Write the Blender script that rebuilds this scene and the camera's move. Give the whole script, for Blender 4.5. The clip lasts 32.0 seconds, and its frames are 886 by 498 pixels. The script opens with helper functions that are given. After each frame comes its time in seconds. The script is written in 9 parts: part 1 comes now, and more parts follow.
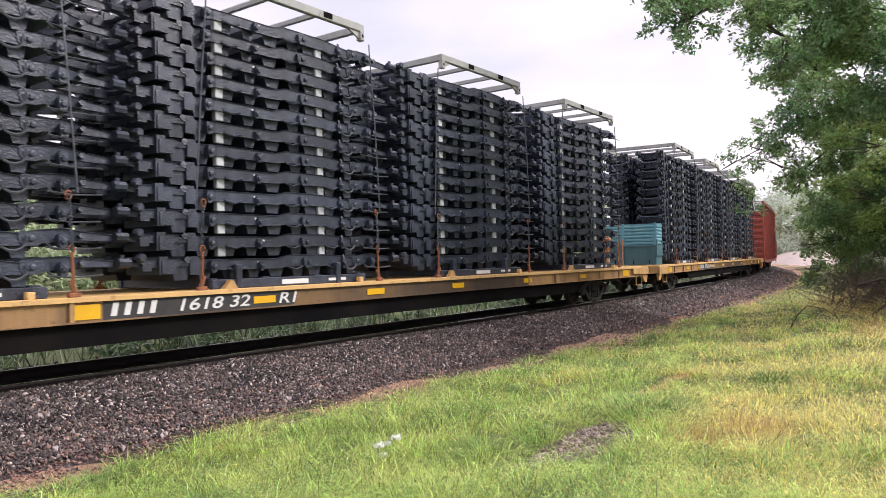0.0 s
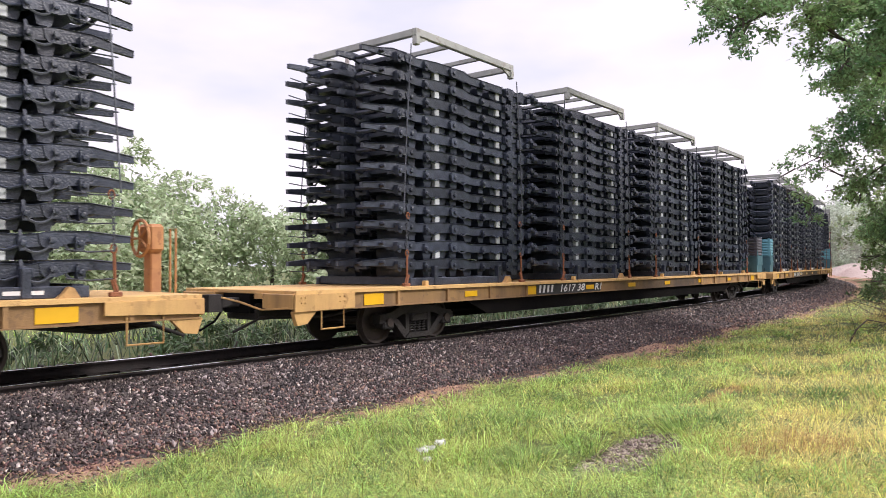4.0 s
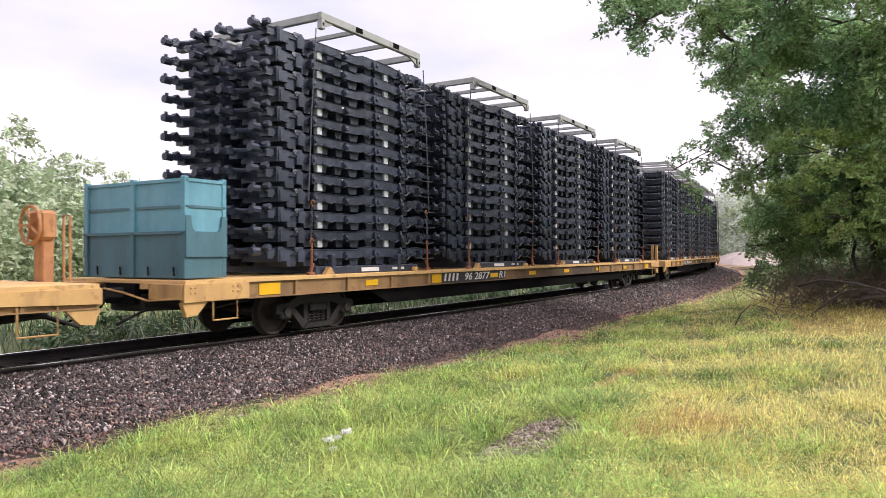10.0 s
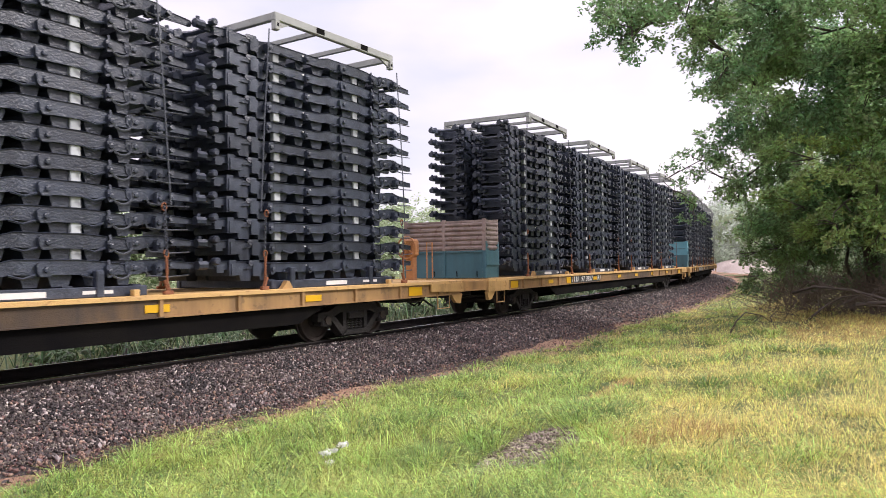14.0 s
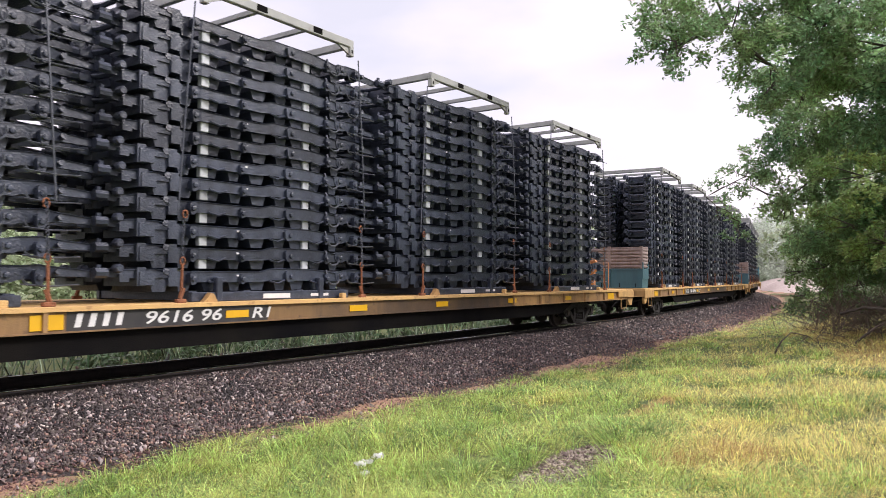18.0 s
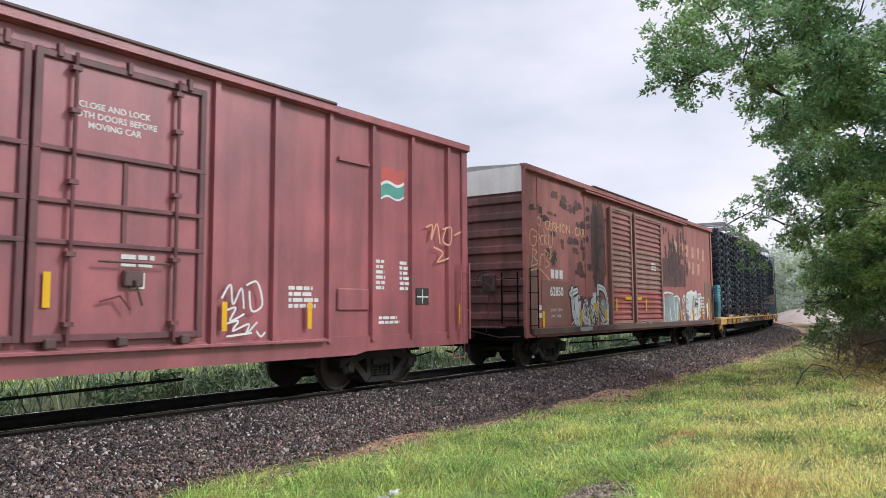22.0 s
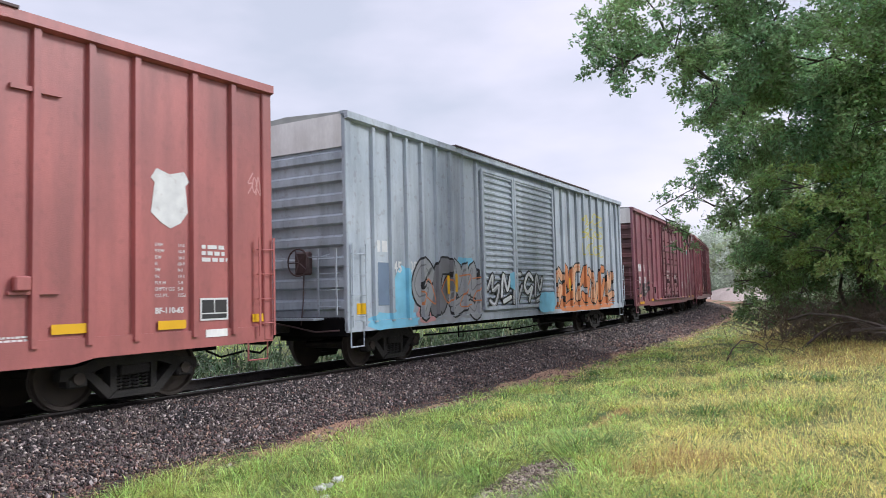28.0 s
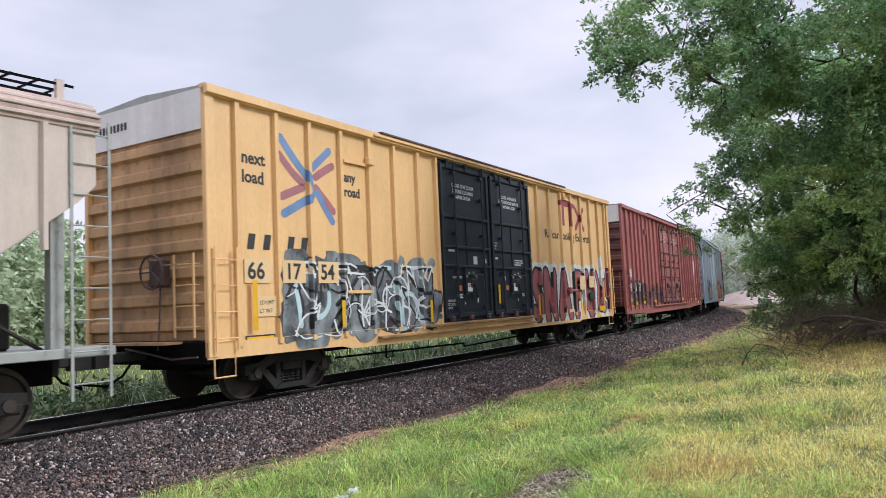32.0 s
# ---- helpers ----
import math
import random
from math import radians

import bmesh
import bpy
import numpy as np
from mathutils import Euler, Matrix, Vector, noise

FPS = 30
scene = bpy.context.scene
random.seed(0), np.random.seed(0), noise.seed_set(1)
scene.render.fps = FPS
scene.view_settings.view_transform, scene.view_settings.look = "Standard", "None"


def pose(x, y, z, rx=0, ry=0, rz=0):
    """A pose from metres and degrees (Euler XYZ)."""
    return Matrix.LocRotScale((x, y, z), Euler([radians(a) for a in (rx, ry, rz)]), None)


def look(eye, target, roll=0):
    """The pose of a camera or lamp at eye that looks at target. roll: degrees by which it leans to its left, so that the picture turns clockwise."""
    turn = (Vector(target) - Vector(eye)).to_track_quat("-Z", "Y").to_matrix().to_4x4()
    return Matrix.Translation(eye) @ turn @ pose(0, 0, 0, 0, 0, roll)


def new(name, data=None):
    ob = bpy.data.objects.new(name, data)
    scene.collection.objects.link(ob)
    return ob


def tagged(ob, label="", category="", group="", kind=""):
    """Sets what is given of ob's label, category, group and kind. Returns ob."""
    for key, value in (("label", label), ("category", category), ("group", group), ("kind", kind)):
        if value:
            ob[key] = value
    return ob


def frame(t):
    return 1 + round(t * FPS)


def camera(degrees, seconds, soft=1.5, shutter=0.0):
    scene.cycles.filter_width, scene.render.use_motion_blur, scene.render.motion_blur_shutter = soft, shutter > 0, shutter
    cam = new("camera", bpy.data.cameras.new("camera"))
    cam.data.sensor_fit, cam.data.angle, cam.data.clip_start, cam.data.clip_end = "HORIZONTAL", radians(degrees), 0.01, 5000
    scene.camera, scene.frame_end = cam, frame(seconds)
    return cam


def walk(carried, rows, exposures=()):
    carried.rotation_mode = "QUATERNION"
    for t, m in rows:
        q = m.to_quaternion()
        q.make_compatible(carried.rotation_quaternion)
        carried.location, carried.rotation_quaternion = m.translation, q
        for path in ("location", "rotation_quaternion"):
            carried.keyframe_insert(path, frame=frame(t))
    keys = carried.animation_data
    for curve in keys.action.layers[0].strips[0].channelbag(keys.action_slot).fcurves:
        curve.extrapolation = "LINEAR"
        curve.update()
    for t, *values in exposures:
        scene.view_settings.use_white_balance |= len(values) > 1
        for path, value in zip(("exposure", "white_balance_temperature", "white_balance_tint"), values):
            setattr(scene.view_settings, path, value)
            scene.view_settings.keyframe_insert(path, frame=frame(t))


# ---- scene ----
# The camera stands on the grass beside the curve; it only turns.
EYE = (0.0, 0.0, 1.479)
cam = camera(62.43, 32.0, 0.5, 0.08)
TURNS = [
    (0, -51.96, 0.83, 1.26), (0.5, -51.66, 2.93, 1.49), (1, -55.29, 2.92, 0.18), (1.5, -51.37, -1.27, -1.12),
    (2, -48.21, -2.25, -2.18), (2.5, -46.48, -0.28, -0.6), (3, -48.16, 0.84, -0.01), (3.5, -47.92, 1.12, 0.21),
    (5.5, -53.61, 2.5, 0.64), (6, -56.68, 2.64, 0.77), (6.5, -58.73, 2.67, 0.96), (7, -59.52, 2.74, 1.04),
    (7.5, -59.45, 2.6, 0.98), (8, -58.86, 2.39, 0.96), (8.5, -57.97, 2, 0.81), (9, -56.98, 1.42, 0.59),
    (9.5, -56.15, 0.82, 0.38), (10, -55.56, 0.36, 0.25), (10.5, -55.28, 0.19, 0.19), (11, -55.33, 0.3, 0.15),
    (11.5, -55.67, 0.68, 0.1), (12, -56.25, 1.31, 0.07), (12.5, -56.77, 1.72, 0.16), (13, -57, 1.89, 0.43),
    (13.5, -56.7, 1.61, 0.72), (14, -55.96, 1.23, 0.9), (14.5, -55.1, 1.01, 1), (16.5, -53.11, 0.97, 0.81),
    (17, -52.93, 1.15, 0.45), (17.5, -52.89, 1.57, 0.13), (18, -52.97, 2.25, -0.17), (18.5, -53.18, 3.12, -0.3),
    (19, -53.36, 3.93, -0.4), (19.5, -53.39, 4.58, -0.44), (20, -53.25, 4.97, -0.25), (20.5, -52.94, 5.1, -0.01),
    (21, -52.46, 5.04, 0.25), (21.5, -52.04, 4.89, 0.35), (22, -51.79, 4.87, 0.31), (22.5, -51.73, 4.92, 0.26),
    (23, -51.75, 5.11, 0.12), (23.5, -51.93, 5.18, 0.07), (24, -52.34, 5.08, 0.13), (24.5, -53.14, 4.8, 0.38),
    (25, -54.25, 4.44, 0.66), (25.5, -55.54, 4.15, 0.91), (27.5, -56.76, 3.69, 1.45), (28, -56.36, 3.62, 1.47),
    (28.5, -56.02, 3.66, 1.59), (29, -55.80, 3.73, 1.75), (29.5, -55.81, 3.76, 1.82), (30, -55.99, 3.81, 1.87),
    (30.5, -56.24, 3.85, 1.96), (31, -56.41, 3.93, 2.09), (31.5, -56.17, 4.17, 2.41), (32, -55.44, 4.37, 2.56),
]
EXPOSURE = [(0, 0.97, 6450, 16), (6, 0.99, 6450, 16), (12, 0.99, 6450, 16), (18, 0.97, 6450, 16), (19.5, 0.9, 6350, 16), (20.2, 0.79, 6250, 10), (21, 0.71, 6150, 4), (22, 0.66, 6050, 6), (23, 0.63, 6000, 8), (26, 0.66, 5950, 10), (30, 0.65, 5900, 9), (32, 0.62, 5900, 9)]
walk(cam, [(t, pose(*EYE, 90 + p, r, y)) for t, y, p, r in TURNS], EXPOSURE)

# The track: straight behind, then a left-hand curve. Rail tops are at z = 0.
DIST, RADIUS, SPEED = 10.880, 322.18, 9.46
CURVE_END = 230.0


def track(s, lat=0.0):
    """Place and heading (radians) on the track, s metres along it and lat metres to its left."""
    if s <= 0:
        return s, DIST + lat, 0.0
    a = min(s, CURVE_END) / RADIUS
    x, y = (RADIUS - lat) * math.sin(a), DIST + RADIUS - (RADIUS - lat) * math.cos(a)
    rest = max(0.0, s - CURVE_END)
    return x + rest * math.cos(a), y + rest * math.sin(a), a


def along(s, lat=0.0, z=0.0):
    x, y, a = track(s, lat)
    return Vector((x, y, z))

# Overcast daylight: a bright cloud sheet over a Nishita sky, and a wide soft sun.
world = bpy.data.worlds.new("sky")
scene.world = world
world.use_nodes = True
wn, wl = world.node_tree.nodes, world.node_tree.links
wn.clear()
w_out, w_bg = wn.new("ShaderNodeOutputWorld"), wn.new("ShaderNodeBackground")
w_sky = wn.new("ShaderNodeTexSky")
w_sky.sky_type, w_sky.sun_disc = "NISHITA", False
w_sky.sun_elevation, w_sky.sun_rotation = radians(35.4), radians(145)
w_dim = wn.new("ShaderNodeVectorMath")
w_dim.operation = "SCALE"
w_dim.inputs["Scale"].default_value = 0.10
w_co, w_map = wn.new("ShaderNodeTexCoord"), wn.new("ShaderNodeMapping")
w_map.inputs["Scale"].default_value = (1.6, 1.6, 4.5)
w_noise = wn.new("ShaderNodeTexNoise")
w_noise.inputs["Scale"].default_value, w_noise.inputs["Detail"].default_value = 1.25, 5.0
w_ramp = wn.new("ShaderNodeValToRGB")
w_ramp.color_ramp.elements[0].position, w_ramp.color_ramp.elements[1].position = 0.36, 0.66
w_ramp.color_ramp.elements[0].color = (0.455, 0.450, 0.500, 1)
w_ramp.color_ramp.elements[1].color = (0.700, 0.630, 0.686, 1)
# an overcast dome is brightest overhead
w_sep, w_up, w_dome = wn.new("ShaderNodeSeparateXYZ"), wn.new("ShaderNodeMapRange"), wn.new("ShaderNodeVectorMath")
w_up.interpolation_type = "SMOOTHSTEP"
w_up.inputs["From Min"].default_value, w_up.inputs["From Max"].default_value = 0.40, 1.0
w_up.inputs["To Min"].default_value, w_up.inputs["To Max"].default_value = 1.0, 2.25
w_dome.operation = "SCALE"
w_mix = wn.new("ShaderNodeMixRGB")
w_mix.inputs["Fac"].default_value = 0.90
wl.new(w_co.outputs["Generated"], w_map.inputs["Vector"])
wl.new(w_map.outputs["Vector"], w_noise.inputs["Vector"])
wl.new(w_noise.outputs["Fac"], w_ramp.inputs["Fac"])
wl.new(w_sky.outputs["Color"], w_dim.inputs[0])
wl.new(w_dim.outputs["Vector"], w_mix.inputs["Color1"])
wl.new(w_ramp.outputs["Color"], w_mix.inputs["Color2"])
wl.new(w_co.outputs["Generated"], w_sep.inputs["Vector"])
wl.new(w_sep.outputs["Z"], w_up.inputs["Value"])
wl.new(w_mix.outputs["Color"], w_dome.inputs[0])
wl.new(w_up.outputs["Result"], w_dome.inputs["Scale"])
wl.new(w_dome.outputs["Vector"], w_bg.inputs["Color"])
w_bg.inputs["Strength"].default_value = 1.0
wl.new(w_bg.outputs["Background"], w_out.inputs["Surface"])
sun = new("sun", bpy.data.lights.new("sun", "SUN"))
sun.data.energy, sun.data.angle, sun.data.color = 1.5, radians(14), (1.0, 0.96, 0.90)
sun.matrix_world = look((20, -29, 25), (0, 0, 0))


# ---- materials ----
def material(name, base, second=None, rough=0.6, metal=0.0, scale=2.0, bump=0.0, bump_scale=60.0,
             grime=0.0, grime_color=(0.03, 0.025, 0.02), spots=0.0, spot_color=(0.12, 0.04, 0.015),
             vary=0.0, island=0.0, translucent=0.0, stretch=(1, 1, 1), shine=0.5):
    """A surface: two tones mixed by broad noise, streaks of grime running down, spots of wear, fine relief."""
    m = bpy.data.materials.new(name)
    m.use_nodes = True
    n, l = m.node_tree.nodes, m.node_tree.links
    bs = n["Principled BSDF"]
    bs.inputs["Roughness"].default_value, bs.inputs["Metallic"].default_value = rough, metal
    bs.inputs["Specular IOR Level"].default_value = shine
    co = n.new("ShaderNodeTexCoord")

    def noise_at(sc, detail, stretched, low, high):
        mp, tx, rg = n.new("ShaderNodeMapping"), n.new("ShaderNodeTexNoise"), n.new("ShaderNodeMapRange")
        mp.inputs["Scale"].default_value = stretched
        tx.inputs["Scale"].default_value, tx.inputs["Detail"].default_value = sc, detail
        rg.inputs["From Min"].default_value, rg.inputs["From Max"].default_value = low, high
        l.new(co.outputs["Object"], mp.inputs["Vector"])
        l.new(mp.outputs["Vector"], tx.inputs["Vector"])
        l.new(tx.outputs["Fac"], rg.inputs["Value"])
        return rg.outputs["Result"]

    def mixed(fac, a, b, amount=1.0):
        mx = n.new("ShaderNodeMixRGB")
        if amount < 1.0:
            mu = n.new("ShaderNodeMath")
            mu.operation = "MULTIPLY"
            mu.inputs[1].default_value = amount
            l.new(fac, mu.inputs[0])
            fac = mu.outputs[0]
        l.new(fac, mx.inputs["Fac"])
        for socket, v in ((mx.inputs["Color1"], a), (mx.inputs["Color2"], b)):
            if isinstance(v, tuple):
                socket.default_value = (*v, 1)
            else:
                l.new(v, socket)
        return mx.outputs["Color"]

    second = second or tuple(c * 0.8 for c in base)
    color = mixed(noise_at(scale, 5.0, stretch, 0.32, 0.68), base, second)
    if island:
        geo = n.new("ShaderNodeNewGeometry")
        hs = n.new("ShaderNodeHueSaturation")
        for target, span in (("Value", island), ("Hue", island * 0.06)):
            rg = n.new("ShaderNodeMapRange")
            mid = 1.0 if target == "Value" else 0.5
            rg.inputs["To Min"].default_value, rg.inputs["To Max"].default_value = mid - span, mid + span
            l.new(geo.outputs["Random Per Island"], rg.inputs["Value"])
            l.new(rg.outputs["Result"], hs.inputs[target])
        l.new(color, hs.inputs["Color"])
        color = hs.outputs["Color"]
    if vary:
        info, hs, rg = n.new("ShaderNodeObjectInfo"), n.new("ShaderNodeHueSaturation"), n.new("ShaderNodeMapRange")
        rg.inputs["To Min"].default_value, rg.inputs["To Max"].default_value = 1 - vary, 1 + vary
        l.new(info.outputs["Random"], rg.inputs["Value"])
        l.new(rg.outputs["Result"], hs.inputs["Value"])
        l.new(color, hs.inputs["Color"])
        color = hs.outputs["Color"]
    if grime:
        fine, rg = n.new("ShaderNodeHueSaturation"), n.new("ShaderNodeMapRange")
        rg.inputs["To Min"].default_value, rg.inputs["To Max"].default_value = 0.95, 1.045
        l.new(noise_at(22.0, 8.0, (1, 1, 0.45), 0.3, 0.7), rg.inputs["Value"])
        l.new(rg.outputs["Result"], fine.inputs["Value"])
        l.new(color, fine.inputs["Color"])
        color = fine.outputs["Color"]
        color = mixed(noise_at(1.0, 6.0, (3.0, 3.0, 0.35), 0.45, 0.75), color, grime_color, grime)
    if spots:
        color = mixed(noise_at(7.0, 8.0, (1, 1, 1), 0.60, 0.66), color, spot_color, spots)
    l.new(color, bs.inputs["Base Color"])
    if bump:
        bp = n.new("ShaderNodeBump")
        bp.inputs["Strength"].default_value, bp.inputs["Distance"].default_value = bump, 0.02
        l.new(noise_at(bump_scale, 4.0, (1, 1, 1), 0.3, 0.7), bp.inputs["Height"])
        l.new(bp.outputs["Normal"], bs.inputs["Normal"])
    if translucent:
        tr, ad = n.new("ShaderNodeBsdfTranslucent"), n.new("ShaderNodeMixShader")
        ad.inputs["Fac"].default_value = translucent
        l.new(color, tr.inputs["Color"])
        l.new(bs.outputs["BSDF"], ad.inputs[1])
        l.new(tr.outputs["BSDF"], ad.inputs[2])
        l.new(ad.outputs["Shader"], n["Material Output"].inputs["Surface"])
    return m


STEEL_BLACK = material("black chassis paint", (0.018, 0.023, 0.036), (0.040, 0.050, 0.072), 0.36, scale=5.0, bump=0.25, bump_scale=30.0, vary=0.3, spots=0.3, spot_color=(0.085, 0.098, 0.125), shine=0.5)
HOOK_STEEL = material("worn grey hook steel", (0.10, 0.11, 0.13), (0.06, 0.068, 0.08), 0.45, 0.2, scale=6.0)
TRUCK_DARK = material("dirty cast steel", (0.011, 0.010, 0.0095), (0.025, 0.021, 0.018), 0.8, scale=4.0, bump=0.4)
UNDER = material("black underframe", (0.005, 0.005, 0.006), (0.011, 0.010, 0.009), 0.9, scale=1.2, bump=0.2, shine=0.05)
WHEEL_STEEL = material("brown wheel steel", (0.035, 0.028, 0.024), (0.06, 0.045, 0.035), 0.65, 0.3, scale=4.0, bump=0.2)
# Rails and ties: shade under the train is put into their near-black colours.
RAIL_SIDE = material("dark rusty rail steel", (0.012, 0.010, 0.0095), (0.026, 0.018, 0.015), 0.8, 0.1, scale=6.0, bump=0.3)
RAIL_TOP = material("polished rail head", (0.90, 0.90, 0.90), (0.82, 0.82, 0.82), 0.08, 1.0, scale=3.0)
TIE_WOOD = material("oil-black tie timber", (0.022, 0.019, 0.018), (0.045, 0.038, 0.034), 0.9, scale=3.0, bump=0.6, stretch=(8, 1, 1), vary=0.3)
YELLOW_FADED = material("faded ochre car paint", (0.58, 0.36, 0.125), (0.46, 0.27, 0.10), 0.62, scale=1.2, grime=0.5, spots=0.35, bump=0.15)
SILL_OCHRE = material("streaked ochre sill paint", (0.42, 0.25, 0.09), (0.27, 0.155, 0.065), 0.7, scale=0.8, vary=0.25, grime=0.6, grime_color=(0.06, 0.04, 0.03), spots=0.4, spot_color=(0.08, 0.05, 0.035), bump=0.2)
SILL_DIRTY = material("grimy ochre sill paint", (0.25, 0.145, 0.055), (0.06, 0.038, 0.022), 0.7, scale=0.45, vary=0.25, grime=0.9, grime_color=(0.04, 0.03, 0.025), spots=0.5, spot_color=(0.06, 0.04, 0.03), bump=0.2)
DECK = material("worn yellow deck", (0.66, 0.42, 0.15), (0.54, 0.34, 0.14), 0.75, scale=2.0, spots=0.35, bump=0.3)
REFLECT = material("yellow reflective sheet", (0.75, 0.43, 0.01), (0.66, 0.37, 0.01), 0.35, scale=3.0)
STENCIL_WHITE = material("white stencil paint", (0.70, 0.70, 0.68), (0.58, 0.58, 0.57), 0.6, scale=6.0, spots=0.2, spot_color=(0.3, 0.2, 0.18))
STENCIL_BLACK = material("black stencil paint", (0.02, 0.02, 0.022), (0.035, 0.033, 0.032), 0.6, scale=5.0)
RACK_GREY = material("pale grey rack paint", (0.36, 0.37, 0.34), (0.28, 0.29, 0.27), 0.55, scale=3.0, spots=0.3)
SPACER_WHITE = material("pale spacer plastic", (0.46, 0.48, 0.49), (0.36, 0.39, 0.40), 0.5, scale=5.0, vary=0.3)
TEAL = material("teal bin paint", (0.05, 0.135, 0.165), (0.065, 0.16, 0.19), 0.5, scale=1.5, grime=0.35, bump=0.1)
TEAL_LIGHT = material("light teal bin paint", (0.10, 0.29, 0.36), (0.14, 0.35, 0.42), 0.5, scale=1.5, grime=0.3, bump=0.1)
BIN_GREY = material("dark grey bin paint", (0.07, 0.07, 0.085), (0.10, 0.10, 0.115), 0.5, scale=2.0, grime=0.3)
BIN_RUST = material("rusty bin panels", (0.22, 0.165, 0.145), (0.32, 0.25, 0.225), 0.75, scale=2.5, grime=0.4, spots=0.5, spot_color=(0.15, 0.07, 0.05))
RUST = material("orange rust", (0.30, 0.115, 0.05), (0.20, 0.075, 0.035), 0.85, scale=9.0, bump=0.4)
BRAKE_PAINT = material("ochre brake stand paint", (0.52, 0.26, 0.10), (0.40, 0.18, 0.075), 0.7, scale=5.0, spots=0.4)
BOX_MAROON = material("maroon boxcar paint", (0.39, 0.115, 0.128), (0.25, 0.080, 0.094), 0.36, scale=0.9, grime=0.45, grime_color=(0.075, 0.035, 0.042), bump=0.08, shine=0.8)
BOX_DARK_MAROON = material("dark maroon boxcar paint", (0.30, 0.105, 0.125), (0.225, 0.084, 0.104), 0.34, scale=0.9, grime=0.4, grime_color=(0.07, 0.034, 0.042), spots=0.2, spot_color=(0.30, 0.125, 0.14), bump=0.08, shine=0.8)
BOX_RED = material("brick red boxcar paint", (0.42, 0.125, 0.112), (0.325, 0.100, 0.093), 0.42, scale=0.8, grime=0.4, grime_color=(0.085, 0.04, 0.036), spots=0.15, spot_color=(0.12, 0.05, 0.045), bump=0.08, shine=0.7)
BOX_COTTON = material("chalky brown-red boxcar paint", (0.40, 0.145, 0.125), (0.29, 0.105, 0.098), 0.6, scale=0.7, grime=0.5, grime_color=(0.075, 0.045, 0.045), spots=0.3, spot_color=(0.08, 0.05, 0.05), bump=0.15, shine=0.6)
DOOR_BROWN = material("brown weathered door paint", (0.33, 0.195, 0.165), (0.27, 0.145, 0.125), 0.65, scale=1.0, grime=0.5, spots=0.3, bump=0.1)
BOX_BLUE = material("faded blue-grey boxcar paint", (0.47, 0.515, 0.56), (0.36, 0.41, 0.46), 0.5, scale=0.8, grime=0.5, grime_color=(0.10, 0.11, 0.13), spots=0.2, bump=0.1)
BOX_YELLOW = material("buff yellow boxcar paint", (0.80, 0.51, 0.225), (0.74, 0.455, 0.195), 0.45, scale=0.8, grime=0.14, grime_color=(0.25, 0.13, 0.06), bump=0.06, shine=0.6)
# End walls face away from the sun: shade is painted in along with dirt.
END_SOOT_SHADE = material("sooty red-brown end paint", (0.235, 0.092, 0.085), (0.12, 0.06, 0.058), 0.65, scale=0.9, grime=0.75, grime_color=(0.035, 0.026, 0.026), spots=0.3, spot_color=(0.05, 0.035, 0.034), bump=0.12)
BOX_YELLOW_END = material("dirty yellow end paint", (0.62, 0.385, 0.18), (0.46, 0.28, 0.135), 0.6, scale=0.9, grime=0.65, grime_color=(0.08, 0.05, 0.035), spots=0.3, bump=0.1)
AIRBRUSH = material("airbrushed grey spray paint", (0.04, 0.045, 0.05), (0.30, 0.335, 0.345), 0.55, scale=2.4)
BUFF = material("pale buff patch paint", (0.76, 0.54, 0.28), (0.70, 0.49, 0.25), 0.55, scale=2.0)
# Door bars darker than their doors: shading is put into the colour, beside grime.
BAR_MAROON = material("grimy maroon door bars", (0.19, 0.068, 0.078), (0.11, 0.045, 0.052), 0.5, scale=2.0, grime=0.5)
BAR_RED = material("grimy red door bars", (0.22, 0.075, 0.070), (0.13, 0.05, 0.048), 0.55, scale=2.0, grime=0.5)
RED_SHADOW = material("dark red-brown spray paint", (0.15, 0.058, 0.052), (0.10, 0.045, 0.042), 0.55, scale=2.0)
TRACK_DARK = material("dark door track paint", (0.07, 0.045, 0.045), (0.11, 0.06, 0.058), 0.6, scale=1.0, grime=0.3)
BOX_CREAM = material("cream hopper paint", (0.60, 0.50, 0.42), (0.50, 0.42, 0.37), 0.6, scale=1.0, grime=0.3, grime_color=(0.22, 0.17, 0.13), bump=0.06)
DOOR_RED = material("fresh red door paint", (0.40, 0.115, 0.11), (0.31, 0.095, 0.09), 0.55, scale=1.0, grime=0.55, grime_color=(0.09, 0.045, 0.04), spots=0.4, bump=0.1)
DOOR_ROSE = material("rosy weathered door paint", (0.36, 0.165, 0.15), (0.30, 0.135, 0.125), 0.6, scale=1.0, grime=0.5, grime_color=(0.08, 0.05, 0.05), spots=0.3, bump=0.1)
PEELED = material("dark peeled steel", (0.080, 0.038, 0.038), (0.13, 0.056, 0.054), 0.7, scale=3.0, spots=0.5, spot_color=(0.22, 0.09, 0.08))
RUSTY_SILL = material("rusty brown sill paint", (0.085, 0.052, 0.046), (0.125, 0.07, 0.058), 0.75, scale=1.5, grime=0.6, spots=0.4)
PEELED_BLACK = material("black bare steel", (0.036, 0.024, 0.025), (0.070, 0.038, 0.038), 0.7, scale=4.0)
DOOR_BLACK = material("black plug door paint", (0.014, 0.018, 0.027), (0.022, 0.027, 0.038), 0.48, scale=1.4, grime=0.2, shine=0.35)
WHITE_PANEL = material("white reflective end panel", (0.80, 0.79, 0.76), (0.70, 0.68, 0.65), 0.6, scale=1.5, grime=0.3, grime_color=(0.3, 0.25, 0.22))
